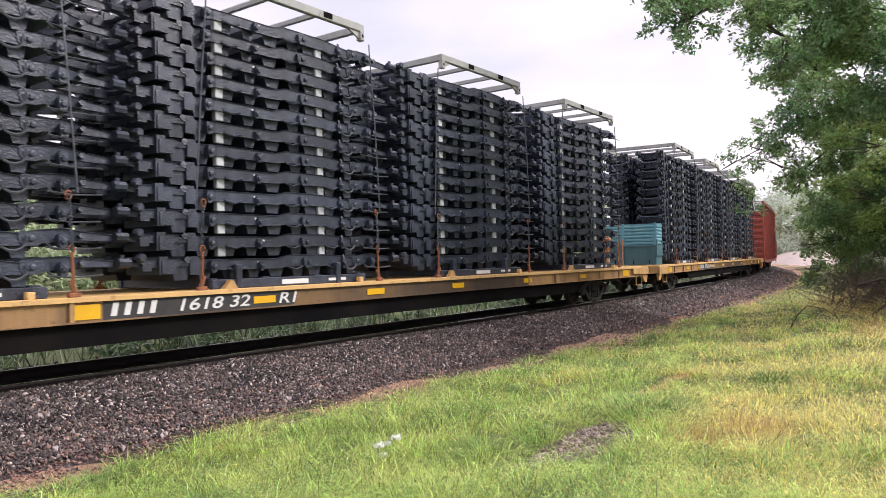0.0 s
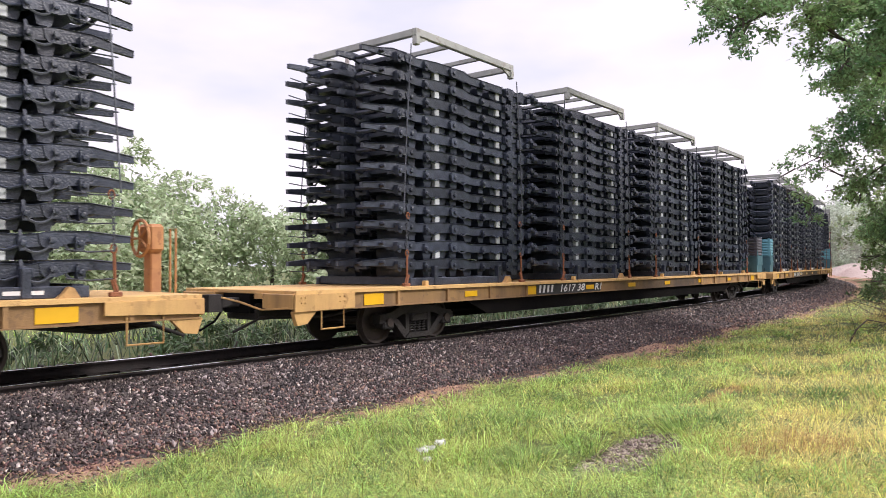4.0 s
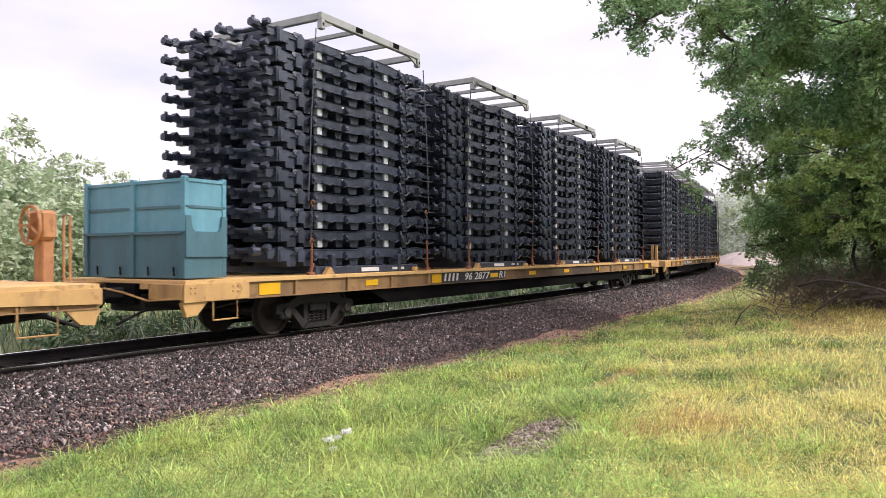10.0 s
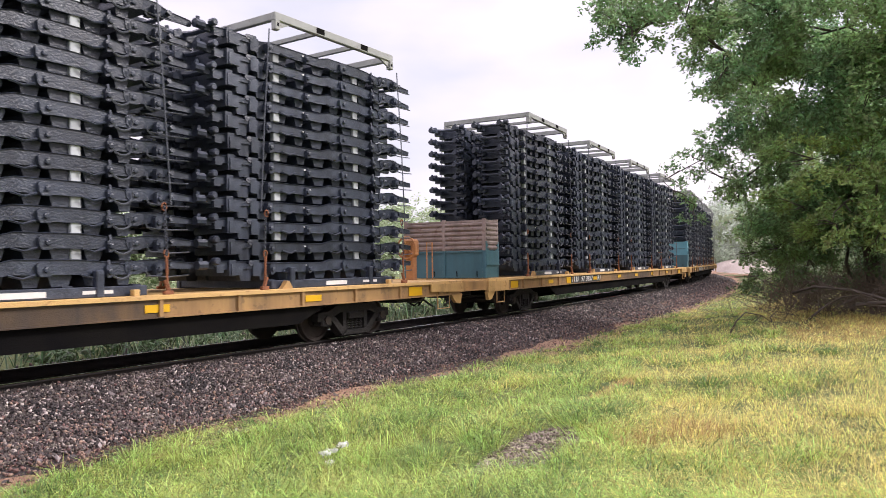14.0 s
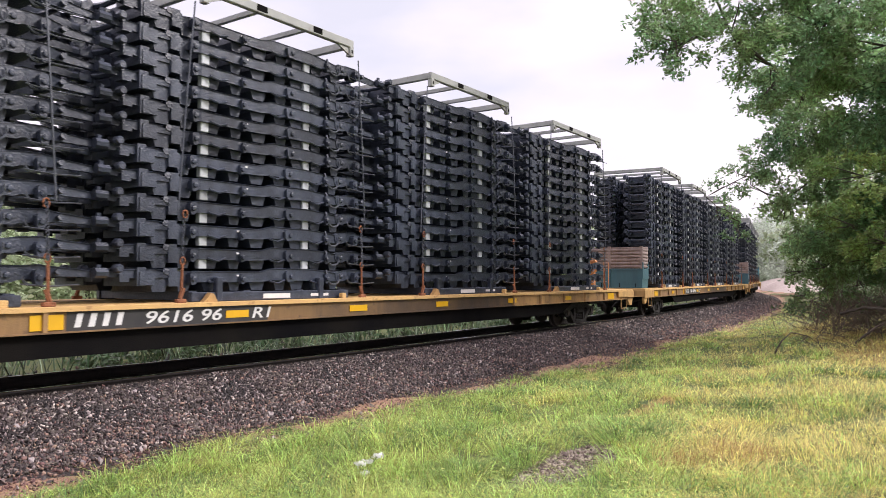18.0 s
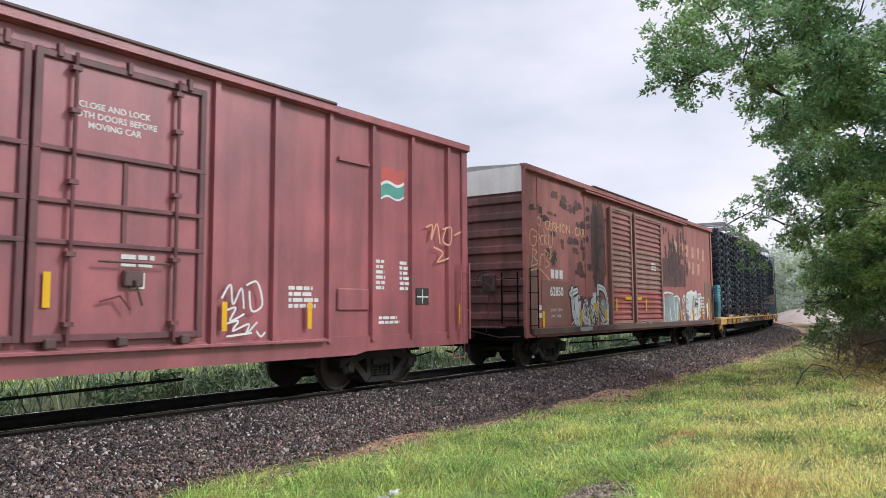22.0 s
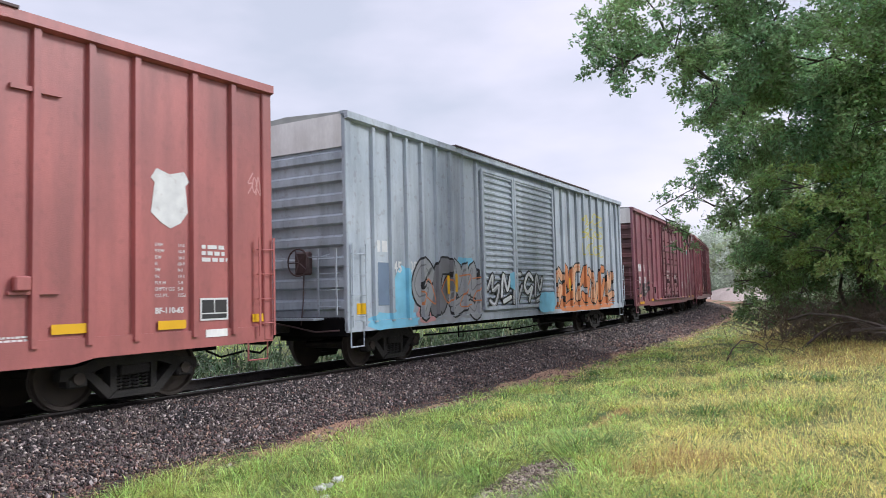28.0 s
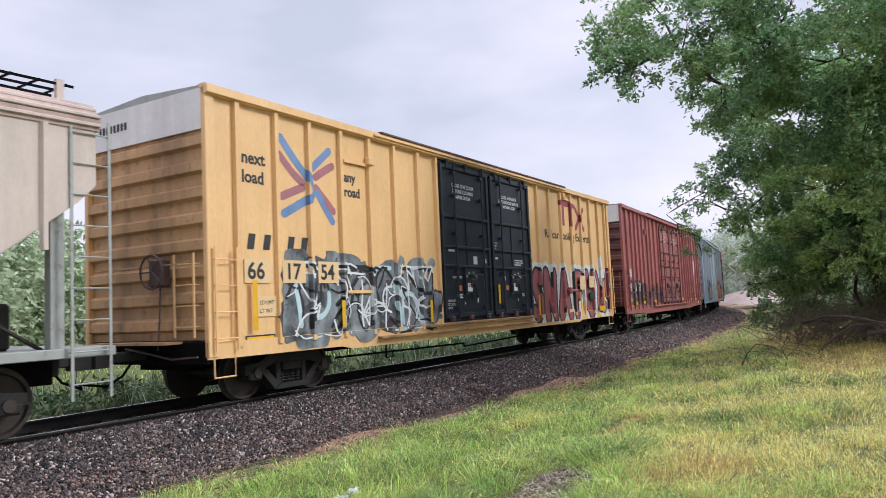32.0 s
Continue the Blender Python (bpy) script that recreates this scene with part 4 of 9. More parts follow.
for _ in range(950):
    u = br.random()
    x, y = 22.2 + 4.6 * u * 0.8 + br.uniform(-0.6, 1.6), -0.6 + 5.4 * u + br.uniform(-0.7, 0.5)
    z = float(ground_z(x, y))
    d = Vector((br.uniform(-0.7, 0.7), br.uniform(-1, 1), br.uniform(0.1, 1.1))).normalized() * br.uniform(0.5, 1.5)
    s0 = Vector((x, y, z + br.uniform(-0.05, 0.75)))
    k = Vector((br.uniform(-0.2, 0.2), br.uniform(-0.2, 0.2), br.uniform(-0.1, 0.15)))
    brush.tube([s0, s0 + d * 0.5 + k, s0 + d], br.uniform(0.006, 0.016), 4, r_end=0.004)
tagged(new("brush_pile", brush.mesh("brush_pile", TWIG)), "tangle of bare brown twigs under the thicket", "brush", "", "stuff")


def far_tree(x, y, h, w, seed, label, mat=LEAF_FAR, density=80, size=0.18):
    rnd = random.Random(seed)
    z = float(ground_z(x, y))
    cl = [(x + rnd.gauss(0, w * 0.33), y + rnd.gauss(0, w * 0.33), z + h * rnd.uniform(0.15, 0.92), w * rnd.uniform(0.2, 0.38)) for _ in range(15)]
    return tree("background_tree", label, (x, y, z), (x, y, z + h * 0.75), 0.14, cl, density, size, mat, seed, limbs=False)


# Trees and scrub beyond the track, and the far end of the curve.
far_rnd = random.Random(5)
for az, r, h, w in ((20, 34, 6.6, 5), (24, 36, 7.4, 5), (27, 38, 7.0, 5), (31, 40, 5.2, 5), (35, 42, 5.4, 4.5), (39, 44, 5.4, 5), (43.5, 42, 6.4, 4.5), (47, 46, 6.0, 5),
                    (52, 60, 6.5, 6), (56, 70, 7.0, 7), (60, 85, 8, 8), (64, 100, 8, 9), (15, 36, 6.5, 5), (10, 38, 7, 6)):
    far_tree(r * math.sin(radians(az)), r * math.cos(radians(az)), h, w, int(az * 10), "scrubby green tree beyond the railway, paled for haze")
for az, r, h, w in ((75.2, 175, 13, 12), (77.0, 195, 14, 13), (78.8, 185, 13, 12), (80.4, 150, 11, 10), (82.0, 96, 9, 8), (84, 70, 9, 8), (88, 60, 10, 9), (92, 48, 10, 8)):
    far_tree(r * math.sin(radians(az)), r * math.cos(radians(az)), h, w, int(az * 10), "green tree at the curve's far end, haze in its colour", LEAF_HAZE if r > 90 else LEAF_FAR, 26, 0.34)
for k in range(34):
    s, lat = 2 + k * 1.5 + far_rnd.uniform(-1, 1), 3.7 + (k % 2) * 1.6 + far_rnd.uniform(0, 1.2)
    x, y, _ = track(s, lat)
    z = float(ground_z(x, y))
    cl = [(x + far_rnd.gauss(0, 0.7), y + far_rnd.gauss(0, 0.4), z + far_rnd.uniform(0.05, 0.32), far_rnd.uniform(0.28, 0.45)) for _ in range(4)]
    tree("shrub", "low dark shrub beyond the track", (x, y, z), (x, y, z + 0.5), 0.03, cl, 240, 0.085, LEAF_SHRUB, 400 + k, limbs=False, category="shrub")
bank = Shape()
NB = 25
for i in range(NB):
    for j in range(9):
        u, w = i / (NB - 1), j / 8
        px, py = 104 + 56 * u + 4 * w, 22.0 + 21 * u - 11.0 * w
        bank.v.append((px, py, -0.5 + (1.9 + 0.3 * math.sin(i * 0.9)) * math.sin(math.pi * w) ** 0.7 * min(1, 3 * u + 0.15, 4 * (1 - u)) + 0.1 * math.sin(i * 2.1 + j)))
bank.f += [(i * 9 + j, i * 9 + j + 1, i * 9 + j + 10, i * 9 + j + 9) for i in range(NB - 1) for j in range(8)]
tagged(new("gravel_bank", bank.mesh("gravel_bank", GRAVEL, True)), "pale gravel bank beside the far end of the curve", "gravel bank", "", "structure")

pole = thing("utility_pole", "weathered grey timber utility pole with one crossarm", "utility pole", at=pose(24.0, 28.0, float(ground_z(24.0, 28.0)), 0, 1.5, 20))
part("pole_shaft", Shape().tube([(0, 0, -0.5), (0, 0, 5), (0, 0, 12.6)], 0.16, 10, r_end=0.11), POLE_WOOD, pole, smooth=True)
part("crossarm", Shape().box((-1.7, -0.22, 11.0), (1.7, -0.10, 11.16), 0.01), POLE_WOOD, pole)
part("brace", Shape().tube([(-0.7, -0.16, 11.0), (0, -0.16, 10.3)], 0.02, 5).tube([(0.7, -0.16, 11.0), (0, -0.16, 10.3)], 0.02, 5), POLE_WOOD, pole)
ins = Shape().disc((0, 0, 0), "z", [(0, 0.03), (0.05, 0.045), (0.1, 0.03), (0.16, 0.05), (0.2, 0.02)], 8).mesh("insulator", material("brown glazed insulator", (0.25, 0.2, 0.17), None, 0.3))
for px in (-1.55, -1.0, 1.0, 1.55):
    part("insulator", ins, None, pole, at=pose(px, -0.16, 11.16))

# ---- rail vehicle parts ----
def wheelset_mesh(r):
    g = Shape()
    for s in (-1, 1):
        y = s * 0.72
        o = s * 0.065
        g.disc((0, y, 0), "y", [(-o * 1.0, r + 0.028), (-o * 0.55, r + 0.028), (-o * 0.5, r), (o, r - 0.006), (o, r - 0.055), (o * 0.2, r - 0.075), (o * 0.1, 0.16), (o * 1.2, 0.13), (o * 1.2, 0.09)], 28)
    g.tube([(0, -1.05, 0), (0, 1.05, 0)], 0.08, 10)
    for s in (-1, 1):
        g.disc((0, s * 1.06, 0), "y", [(-0.07, 0.085), (0.05, 0.085), (0.07, 0.06)], 12)
    return g.mesh("wheelset", WHEEL_STEEL)


def truck_meshes(r):
    side = Shape()
    h = r
    top = [(-1.12, h - 0.02), (-1.10, h + 0.14), (-0.80, h + 0.17), (-0.50, h + 0.30), (0.50, h + 0.30), (0.80, h + 0.17), (1.10, h + 0.14), (1.12, h - 0.02),
           (0.93, h - 0.02), (0.90, h + 0.05), (0.74, h + 0.02), (0.46, h + 0.13), (-0.46, h + 0.13), (-0.74, h + 0.02), (-0.90, h + 0.05), (-0.93, h - 0.02)]
    side.prism(top[0:4] + top[12:16], "y", -0.09, 0.09)
    side.prism([top[3], top[4], top[11], top[12]], "y", -0.09, 0.09)
    side.prism(top[4:12], "y", -0.09, 0.09)
    low = [(-0.80, h + 0.06), (-0.62, h + 0.05), (-0.32, h - 0.24), (0.32, h - 0.24), (0.62, h + 0.05), (0.80, h + 0.06), (0.42, h - 0.33), (-0.42, h - 0.33)]
    side.prism([low[0], low[1], low[2], low[7]], "y", -0.1, 0.1)
    side.prism([low[7], low[2], low[3], low[6]], "y", -0.13, 0.13)
    side.prism([low[3], low[4], low[5], low[6]], "y", -0.1, 0.1)
    for s in (-1, 1):
        side.box((s * 0.33 - 0.05, -0.09, h - 0.24), (s * 0.33 + 0.05, 0.09, h + 0.16))
        side.box((s * 0.88 - 0.15, -0.12, h - 0.13), (s * 0.88 + 0.15, 0.12, h + 0.02), 0.03)
    spring = Shape()
    for k in range(4):
        x = -0.21 + 0.14 * k
        coil = [(x + 0.058 * math.cos(a), 0.058 * math.sin(a), h - 0.24 + 0.25 * a / (10 * math.pi)) for a in np.linspace(0, 10 * math.pi, 41)]
        spring.tube(coil, 0.016, 5)
    bolster = Shape().box((-0.24, -1.12, h - 0.02), (0.24, 1.12, h + 0.13), 0.02).box((-0.32, -0.6, h + 0.13), (0.32, 0.6, h + 0.2), 0.02)
    beam = Shape().box((-0.62, -0.75, h - 0.12), (-0.52, 0.75, h - 0.02)).box((0.52, -0.75, h - 0.12), (0.62, 0.75, h - 0.02))
    return side.mesh("side_frame", TRUCK_DARK), spring.mesh("spring_nest", TRUCK_DARK), bolster.mesh("bolster", TRUCK_DARK), beam.mesh("brake_beam", TRUCK_DARK)


WHEELS = {r: wheelset_mesh(r) for r in (0.42, 0.457)}
TRUCKS = {r: truck_meshes(r) for r in (0.42, 0.457)}
TURNING = []


def add_truck(car, x, r):
    side, spring, bolster, beam = TRUCKS[r]
    tr = part("truck", bolster, None, car, "dirty cast steel two-axle truck", at=pose(x, 0, 0))
    for s in (-1, 1):
        part("side_frame", side, None, tr, at=pose(0, s * 0.99, 0))
        part("spring_nest", spring, None, tr, at=pose(0, s * 0.99, 0))
        w = part("wheelset", WHEELS[r], None, tr, at=pose(s * 0.865, 0, r))
        TURNING.append((w, s * 0.865, r))
    part("brake_beam", beam, None, tr)


COUPLER = {}


def add_coupler(car, end, tip):
    """end: x of the end sill; tip: x of the coupling point."""
    s = 1 if tip > end else -1
    key = round(abs(tip - end), 2)
    if key not in COUPLER:
        L = abs(tip - end)
        g = Shape().box((-0.5, -0.09, 0.80), (L - 0.25, 0.09, 0.96), 0.02)
        g.prism([(L - 0.30, -0.12), (L - 0.02, -0.17), (L - 0.02, -0.03), (L - 0.12, 0.0), (L - 0.12, 0.05), (L + 0.06, 0.07), (L + 0.02, 0.16), (L - 0.26, 0.13)], "z", 0.74, 1.02)
        g.box((-0.55, -0.28, 0.70), (-0.1, 0.28, 1.0), 0.03)
        COUPLER[key] = g.mesh("coupler", TRUCK_DARK)
    part("coupler", COUPLER[key], None, car, at=pose(end, 0, 0, 0, 0, 0 if s > 0 else 180))
    hose = Shape().tube([(end + s * 0.05, 0.32, 0.80), (end + s * 0.25, 0.33, 0.55), (end + s * 0.55, 0.30, 0.42), (tip, 0.2, 0.5)], 0.022, 6)
    part("air_hose", hose, UNDER, car, smooth=True)


def ladder(car, x0, x1, y, z0, z1, n, mat, name="ladder", stiles=True, out=0.07):
    """Rungs from x0 to x1 standing off the wall at y."""
    s = -1 if y < 0 else 1
    g = Shape()
    if stiles:
        for x in (x0, x1):
            g.box((x - 0.02, y + s * out - 0.008, z0), (x + 0.02, y + s * out + 0.008, z1))
    ld = part(name, g if stiles else Shape().tube([(x0, y + s * out, z0), (x1, y + s * out, z0)], 0.011, 5), mat, car)
    for k in range(n):
        z = z0 + (z1 - z0) * (k + 0.5) / n
        part("rung", Shape().tube([(x0, y, z), (x0, y + s * out, z), (x1, y + s * out, z), (x1, y, z)], 0.011, 5), mat, ld)
    return ld


def end_ladder(car, x, out, y0, y1, z0, z1, n, mat):
    g = Shape()
    for y in (y0, y1):
        g.box((x + out - 0.008, y - 0.02, z0), (x + out + 0.008, y + 0.02, z1))
    ld = part("end_ladder", g, mat, car)
    for k in range(n):
        z = z0 + (z1 - z0) * (k + 0.5) / n
        part("rung", Shape().tube([(x, y0, z), (x + out, y0, z), (x + out, y1, z), (x, y1, z)], 0.011, 5), mat, ld)


def step(car, x, y, z, mat, w=0.42, drop=0.33):
    part("sill_step", Shape().tube([(x - w / 2, y, z), (x - w / 2, y, z - drop), (x + w / 2, y, z - drop), (x + w / 2, y, z)], 0.017, 5), mat, car)


def plate(car, x0, x1, z0, z1, y, mat, name="marking", label=""):
    part(name, Shape().box((x0, y - 0.004, z0), (x1, y, z1)), mat, car, label)


def bars(car, x0, x1, z0, z1, rows, y, mat, seed, name="small_print"):
    """Writing too small to read: rows of plain bars."""
    rnd = random.Random(seed)
    h = (z1 - z0) / rows
    g = Shape()
    for k in range(rows):
        x = x0
        end = x1 - rnd.uniform(0, 0.3) * (x1 - x0)
        while x < end:
            w = min(rnd.uniform(0.6, 2.2) * h, end - x)
            g.box((x, y - 0.003, z0 + h * k), (x + w, y, z0 + h * (k + 0.62)))
            x += w + 0.35 * h
    tagged(part(name, g, mat, car), kind="stuff")


def clipped(poly, a, b):
    """The part of a polygon of (x, z) pairs between x = a and x = b."""
    for lim, sign in ((a, 1), (b, -1)):
        out = []
        for i, p in enumerate(poly):
            q = poly[i - 1]
            pin, qin = (p[0] - lim) * sign >= 0, (q[0] - lim) * sign >= 0
            if pin != qin:
                t = (lim - q[0]) / (p[0] - q[0])
                out.append((lim, q[1] + t * (p[1] - q[1])))
            if pin:
                out.append(p)
        poly = out
        if len(poly) < 3:
            return []
    return poly


def above(poly, lo, hi):
    """The part of a polygon of (x, z) pairs between z = lo and z = hi."""
    return [(x, z) for z, x in clipped([(z, x) for x, z in poly], lo, hi)]


def painted(car, polys, depth, mat, name="graffiti", label="", wall=None):
    """Paint of that thickness on the near wall; it runs over the ribs and the sill too. Overlapping strokes lie on one another."""
    g = Shape()
    sill = CAR_SILL.get(car.name, 0.7)
    for k, poly in enumerate(polys):
        d = depth + 0.00006 * (k % 12)
        if wall is not None:
            g.add([(x, wall - d, z) for x, z in poly], [tuple(range(len(poly)))])
            continue
        low = above(poly, sill + 0.01, sill + 0.255)
        if low:
            g.add([(x, -WALL - 0.038 - d, z) for x, z in low], [tuple(range(len(low)))])
        poly = above(poly, sill + 0.26, 9.0)
        if not poly:
            continue
        g.add([(x, -WALL - 0.003 - d, z) for x, z in poly], [tuple(range(len(poly)))])
        for r in CAR_RIBS.get(car.name, ()):
            c = clipped(list(poly), r - 0.046, r + 0.046)
            if c:
                g.add([(x, -WALL - 0.078 - d, z) for x, z in c], [tuple(range(len(c)))])
            for e0, e1, s in ((r - 0.058, r - 0.046, 1), (r + 0.046, r + 0.058, -1)):
                c = clipped(list(poly), e0, e1)
                if c:
                    q = [(x, -WALL - 0.004 - d - 0.075 * ((x - e0) / 0.012 if s > 0 else (e1 - x) / 0.012), z) for x, z in c]
                    g.add(q, [tuple(range(len(q)))])
    if g.v:
        tagged(part(name, g, mat, car, label), kind="stuff")


def stroke_quads(points, w):
    pts = [Vector((p[0], p[1])) for p in points]
    fine = []
    for i in range(len(pts) - 1):
        p0, p1, p2, p3 = pts[max(i - 1, 0)], pts[i], pts[i + 1], pts[min(i + 2, len(pts) - 1)]
        for t in np.linspace(0, 1, 6)[: 6 if i == len(pts) - 2 else 5]:
            fine.append(0.5 * ((2 * p1) + (p2 - p0) * t + (2 * p0 - 5 * p1 + 4 * p2 - p3) * t * t + (3 * p1 - p0 - 3 * p2 + p3) * t ** 3))
    n = len(fine)
    dirs = []
    for i in range(n):
        d = fine[min(i + 1, n - 1)] - fine[max(i - 1, 0)]
        dirs.append(d.normalized() if d.length > 1e-6 else Vector((1, 0)))
    left = [p + Vector((-d.y, d.x)) * w / 2 for p, d in zip(fine, dirs)]
    right = [p - Vector((-d.y, d.x)) * w / 2 for p, d in zip(fine, dirs)]
    quads = [[tuple(left[i]), tuple(left[i + 1]), tuple(right[i + 1]), tuple(right[i])] for i in range(n - 1)]
    for p in (fine[0], fine[-1]):
        quads.append([(p.x + w / 2 * math.cos(a), p.y + w / 2 * math.sin(a)) for a in np.linspace(0, 2 * math.pi, 9)[:-1]])
    return quads


def ribbon(car, points, w, y, mat, name="graffiti", label=""):
    """A painted stroke through (x, z) points on the wall at y."""
    flat = -y - WALL > 0.03
    painted(car, stroke_quads(points, w), 0.0 if flat else max(0.0, -y - WALL - 0.004), mat, name, label, y if flat else None)


def scrawl(car, x0, x1, z0, z1, y, mat, seed, w=0.03, strokes=5):
    """A quick spray tag that spells nothing: looping strokes in a row."""
    rnd = random.Random(seed)
    for k in range(strokes):
        a, b = x0 + (x1 - x0) * k / strokes, x0 + (x1 - x0) * (k + 1.25) / strokes
        lo, hi = z0 + rnd.uniform(0, 0.25) * (z1 - z0), z1 - rnd.uniform(0, 0.3) * (z1 - z0)
        m = (lo + hi) / 2
        shape = rnd.choice([[(a, hi), (a + 0.1 * (b - a), lo), (b, hi), (b, lo)], [(b, hi), (a, m), (b, m), (a, lo)], [(a, lo), ((a + b) / 2, hi), (b, lo), (a, m)],
                            [(a, m), ((a + b) / 2, hi), (b, m), ((a + b) / 2, lo), (a, m)], [(a, hi), (b, hi), (a, lo), (b, lo)]])
        ribbon(car, shape, w, y - 0.0005 * k, mat)


def shards(car, x0, x1, z0, z1, y, mat, seed, n=20, w=0.03, long=0.7):
    """Sharp bent strokes and slivers, as in angular spray lettering."""
    rnd = random.Random(seed)
    polys = []
    for _ in range(n):
        px, pz = rnd.uniform(x0, x1), rnd.uniform(z0, z1)
        a = rnd.choice((0.35, 1.2, 1.9, 2.8, -0.5)) + rnd.uniform(-0.25, 0.25)
        for _ in range(rnd.choice((1, 2, 2, 3))):
            d = rnd.uniform(0.35, 1.0) * long
            qx, qz = min(max(px + d * math.cos(a), x0), x1), min(max(pz + d * math.sin(a), z0), z1)
            L = math.hypot(qx - px, qz - pz)
            if L > 0.08:
                nx_, nz_ = -(qz - pz) / L * w / 2, (qx - px) / L * w / 2
                t = rnd.uniform(0.25, 1.0)
                polys.append([(px - nx_, pz - nz_), (qx - nx_ * t, qz - nz_ * t), (qx + nx_ * t, qz + nz_ * t), (px + nx_, pz + nz_)])
            px, pz = qx, qz
            a += rnd.choice((-1, 1)) * rnd.uniform(1.6, 2.6)
    flat = -y - WALL > 0.03
    painted(car, polys, 0.0 if flat else max(0.0, -y - WALL - 0.004), mat, "graffiti", "", y if flat else None)


def flows(car, x0, x1, z0, z1, y, mat, seed, n=20, w=0.04, long=0.9):
    """Curling brush-like strokes in the manner of airbrushed spray lettering."""
    rnd = random.Random(seed)
    polys = []
    for _ in range(n):
        px, pz = rnd.uniform(x0, x1), rnd.uniform(z0, z1)
        a, turn = rnd.choice((1.3, 1.8, -1.3, 0.6, 2.6)) + rnd.uniform(-0.3, 0.3), rnd.uniform(-0.9, 0.9)
        pts = [(px, pz)]
        for _ in range(4):
            a += turn
            px, pz = min(max(px + long / 4 * math.cos(a), x0), x1), min(max(pz + long / 4 * math.sin(a), z0), z1)
            pts.append((px, pz))
            turn *= rnd.choice((1.1, 1.1, -0.9))
        polys += stroke_quads(pts, w * rnd.uniform(0.6, 1.3))
    flat = -y - WALL > 0.03
    painted(car, polys, 0.0 if flat else max(0.0, -y - WALL - 0.004), mat, "graffiti", "", y if flat else None)


def tag(car, strokes, w, y, mat):
    """Hand-drawn spray strokes, each through its own (x, z) points."""
    for k, pts in enumerate(strokes):
        ribbon(car, pts, w, y - 0.0004 * k, mat)


def blob(car, x0, x1, z0, z1, y, mat, seed, spikes=16, name="graffiti", label="", ragged=0.0):
    """A painted patch with an uneven edge."""
    rnd = random.Random(seed)
    cx, cz, pts = (x0 + x1) / 2, (z0 + z1) / 2, []
    for k in range(spikes * 2):
        a = 2 * math.pi * k / (spikes * 2)
        q = rnd.uniform(0.84, 1.0) if k % 2 else rnd.uniform(0.94, 1.12)
        q *= 1 - ragged * rnd.random()
        c, s = math.cos(a), math.sin(a)
        m = (abs(c) ** 4 + abs(s) ** 4) ** -0.25
        pts.append((cx + (x1 - x0) / 2 * c * m * q, cz + (z1 - z0) / 2 * s * m * q))
    flat = -y - WALL > 0.03
    painted(car, [pts], 0.0 if flat else max(0.0, -y - WALL - 0.004), mat, name, label, y if flat else None)


FORMS = {"S": [[(0.9, 0.85), (0.5, 0.98), (0.15, 0.75), (0.5, 0.52), (0.85, 0.3), (0.5, 0.04), (0.08, 0.15)]],
         "N": [[(0.12, 0.0), (0.14, 1.0)], [(0.14, 1.0), (0.85, 0.02)], [(0.85, 0.02), (0.88, 1.0)]],
         "A": [[(0.02, 0.0), (0.45, 1.0)], [(0.45, 1.0), (0.95, 0.0)], [(0.2, 0.36), (0.8, 0.36)]],
         "F": [[(0.15, 0.0), (0.15, 1.0)], [(0.15, 0.95), (0.9, 0.95)], [(0.15, 0.5), (0.75, 0.52)]],
         "U": [[(0.1, 1.0), (0.12, 0.3), (0.5, 0.02), (0.86, 0.3), (0.9, 1.0)]],
         "a": [[(0.95, 0.8), (0.5, 1.0), (0.1, 0.6), (0.4, 0.3), (0.9, 0.5), (0.6, 0.0)]],
         "b": [[(0.05, 0.2), (0.35, 0.95), (0.6, 0.4), (0.95, 0.85)], [(0.2, 0.0), (0.9, 0.15)]],
         "c": [[(0.0, 0.9), (0.45, 0.55), (0.2, 0.1), (0.7, 0.0), (1.0, 0.45)]],
         "d": [[(0.1, 0.05), (0.3, 0.9), (0.9, 1.0)], [(0.5, 0.1), (0.95, 0.6)]],
         "e": [[(0.0, 0.5), (0.5, 0.95), (0.4, 0.45), (1.0, 0.6), (0.6, 0.0), (0.15, 0.1)]]}


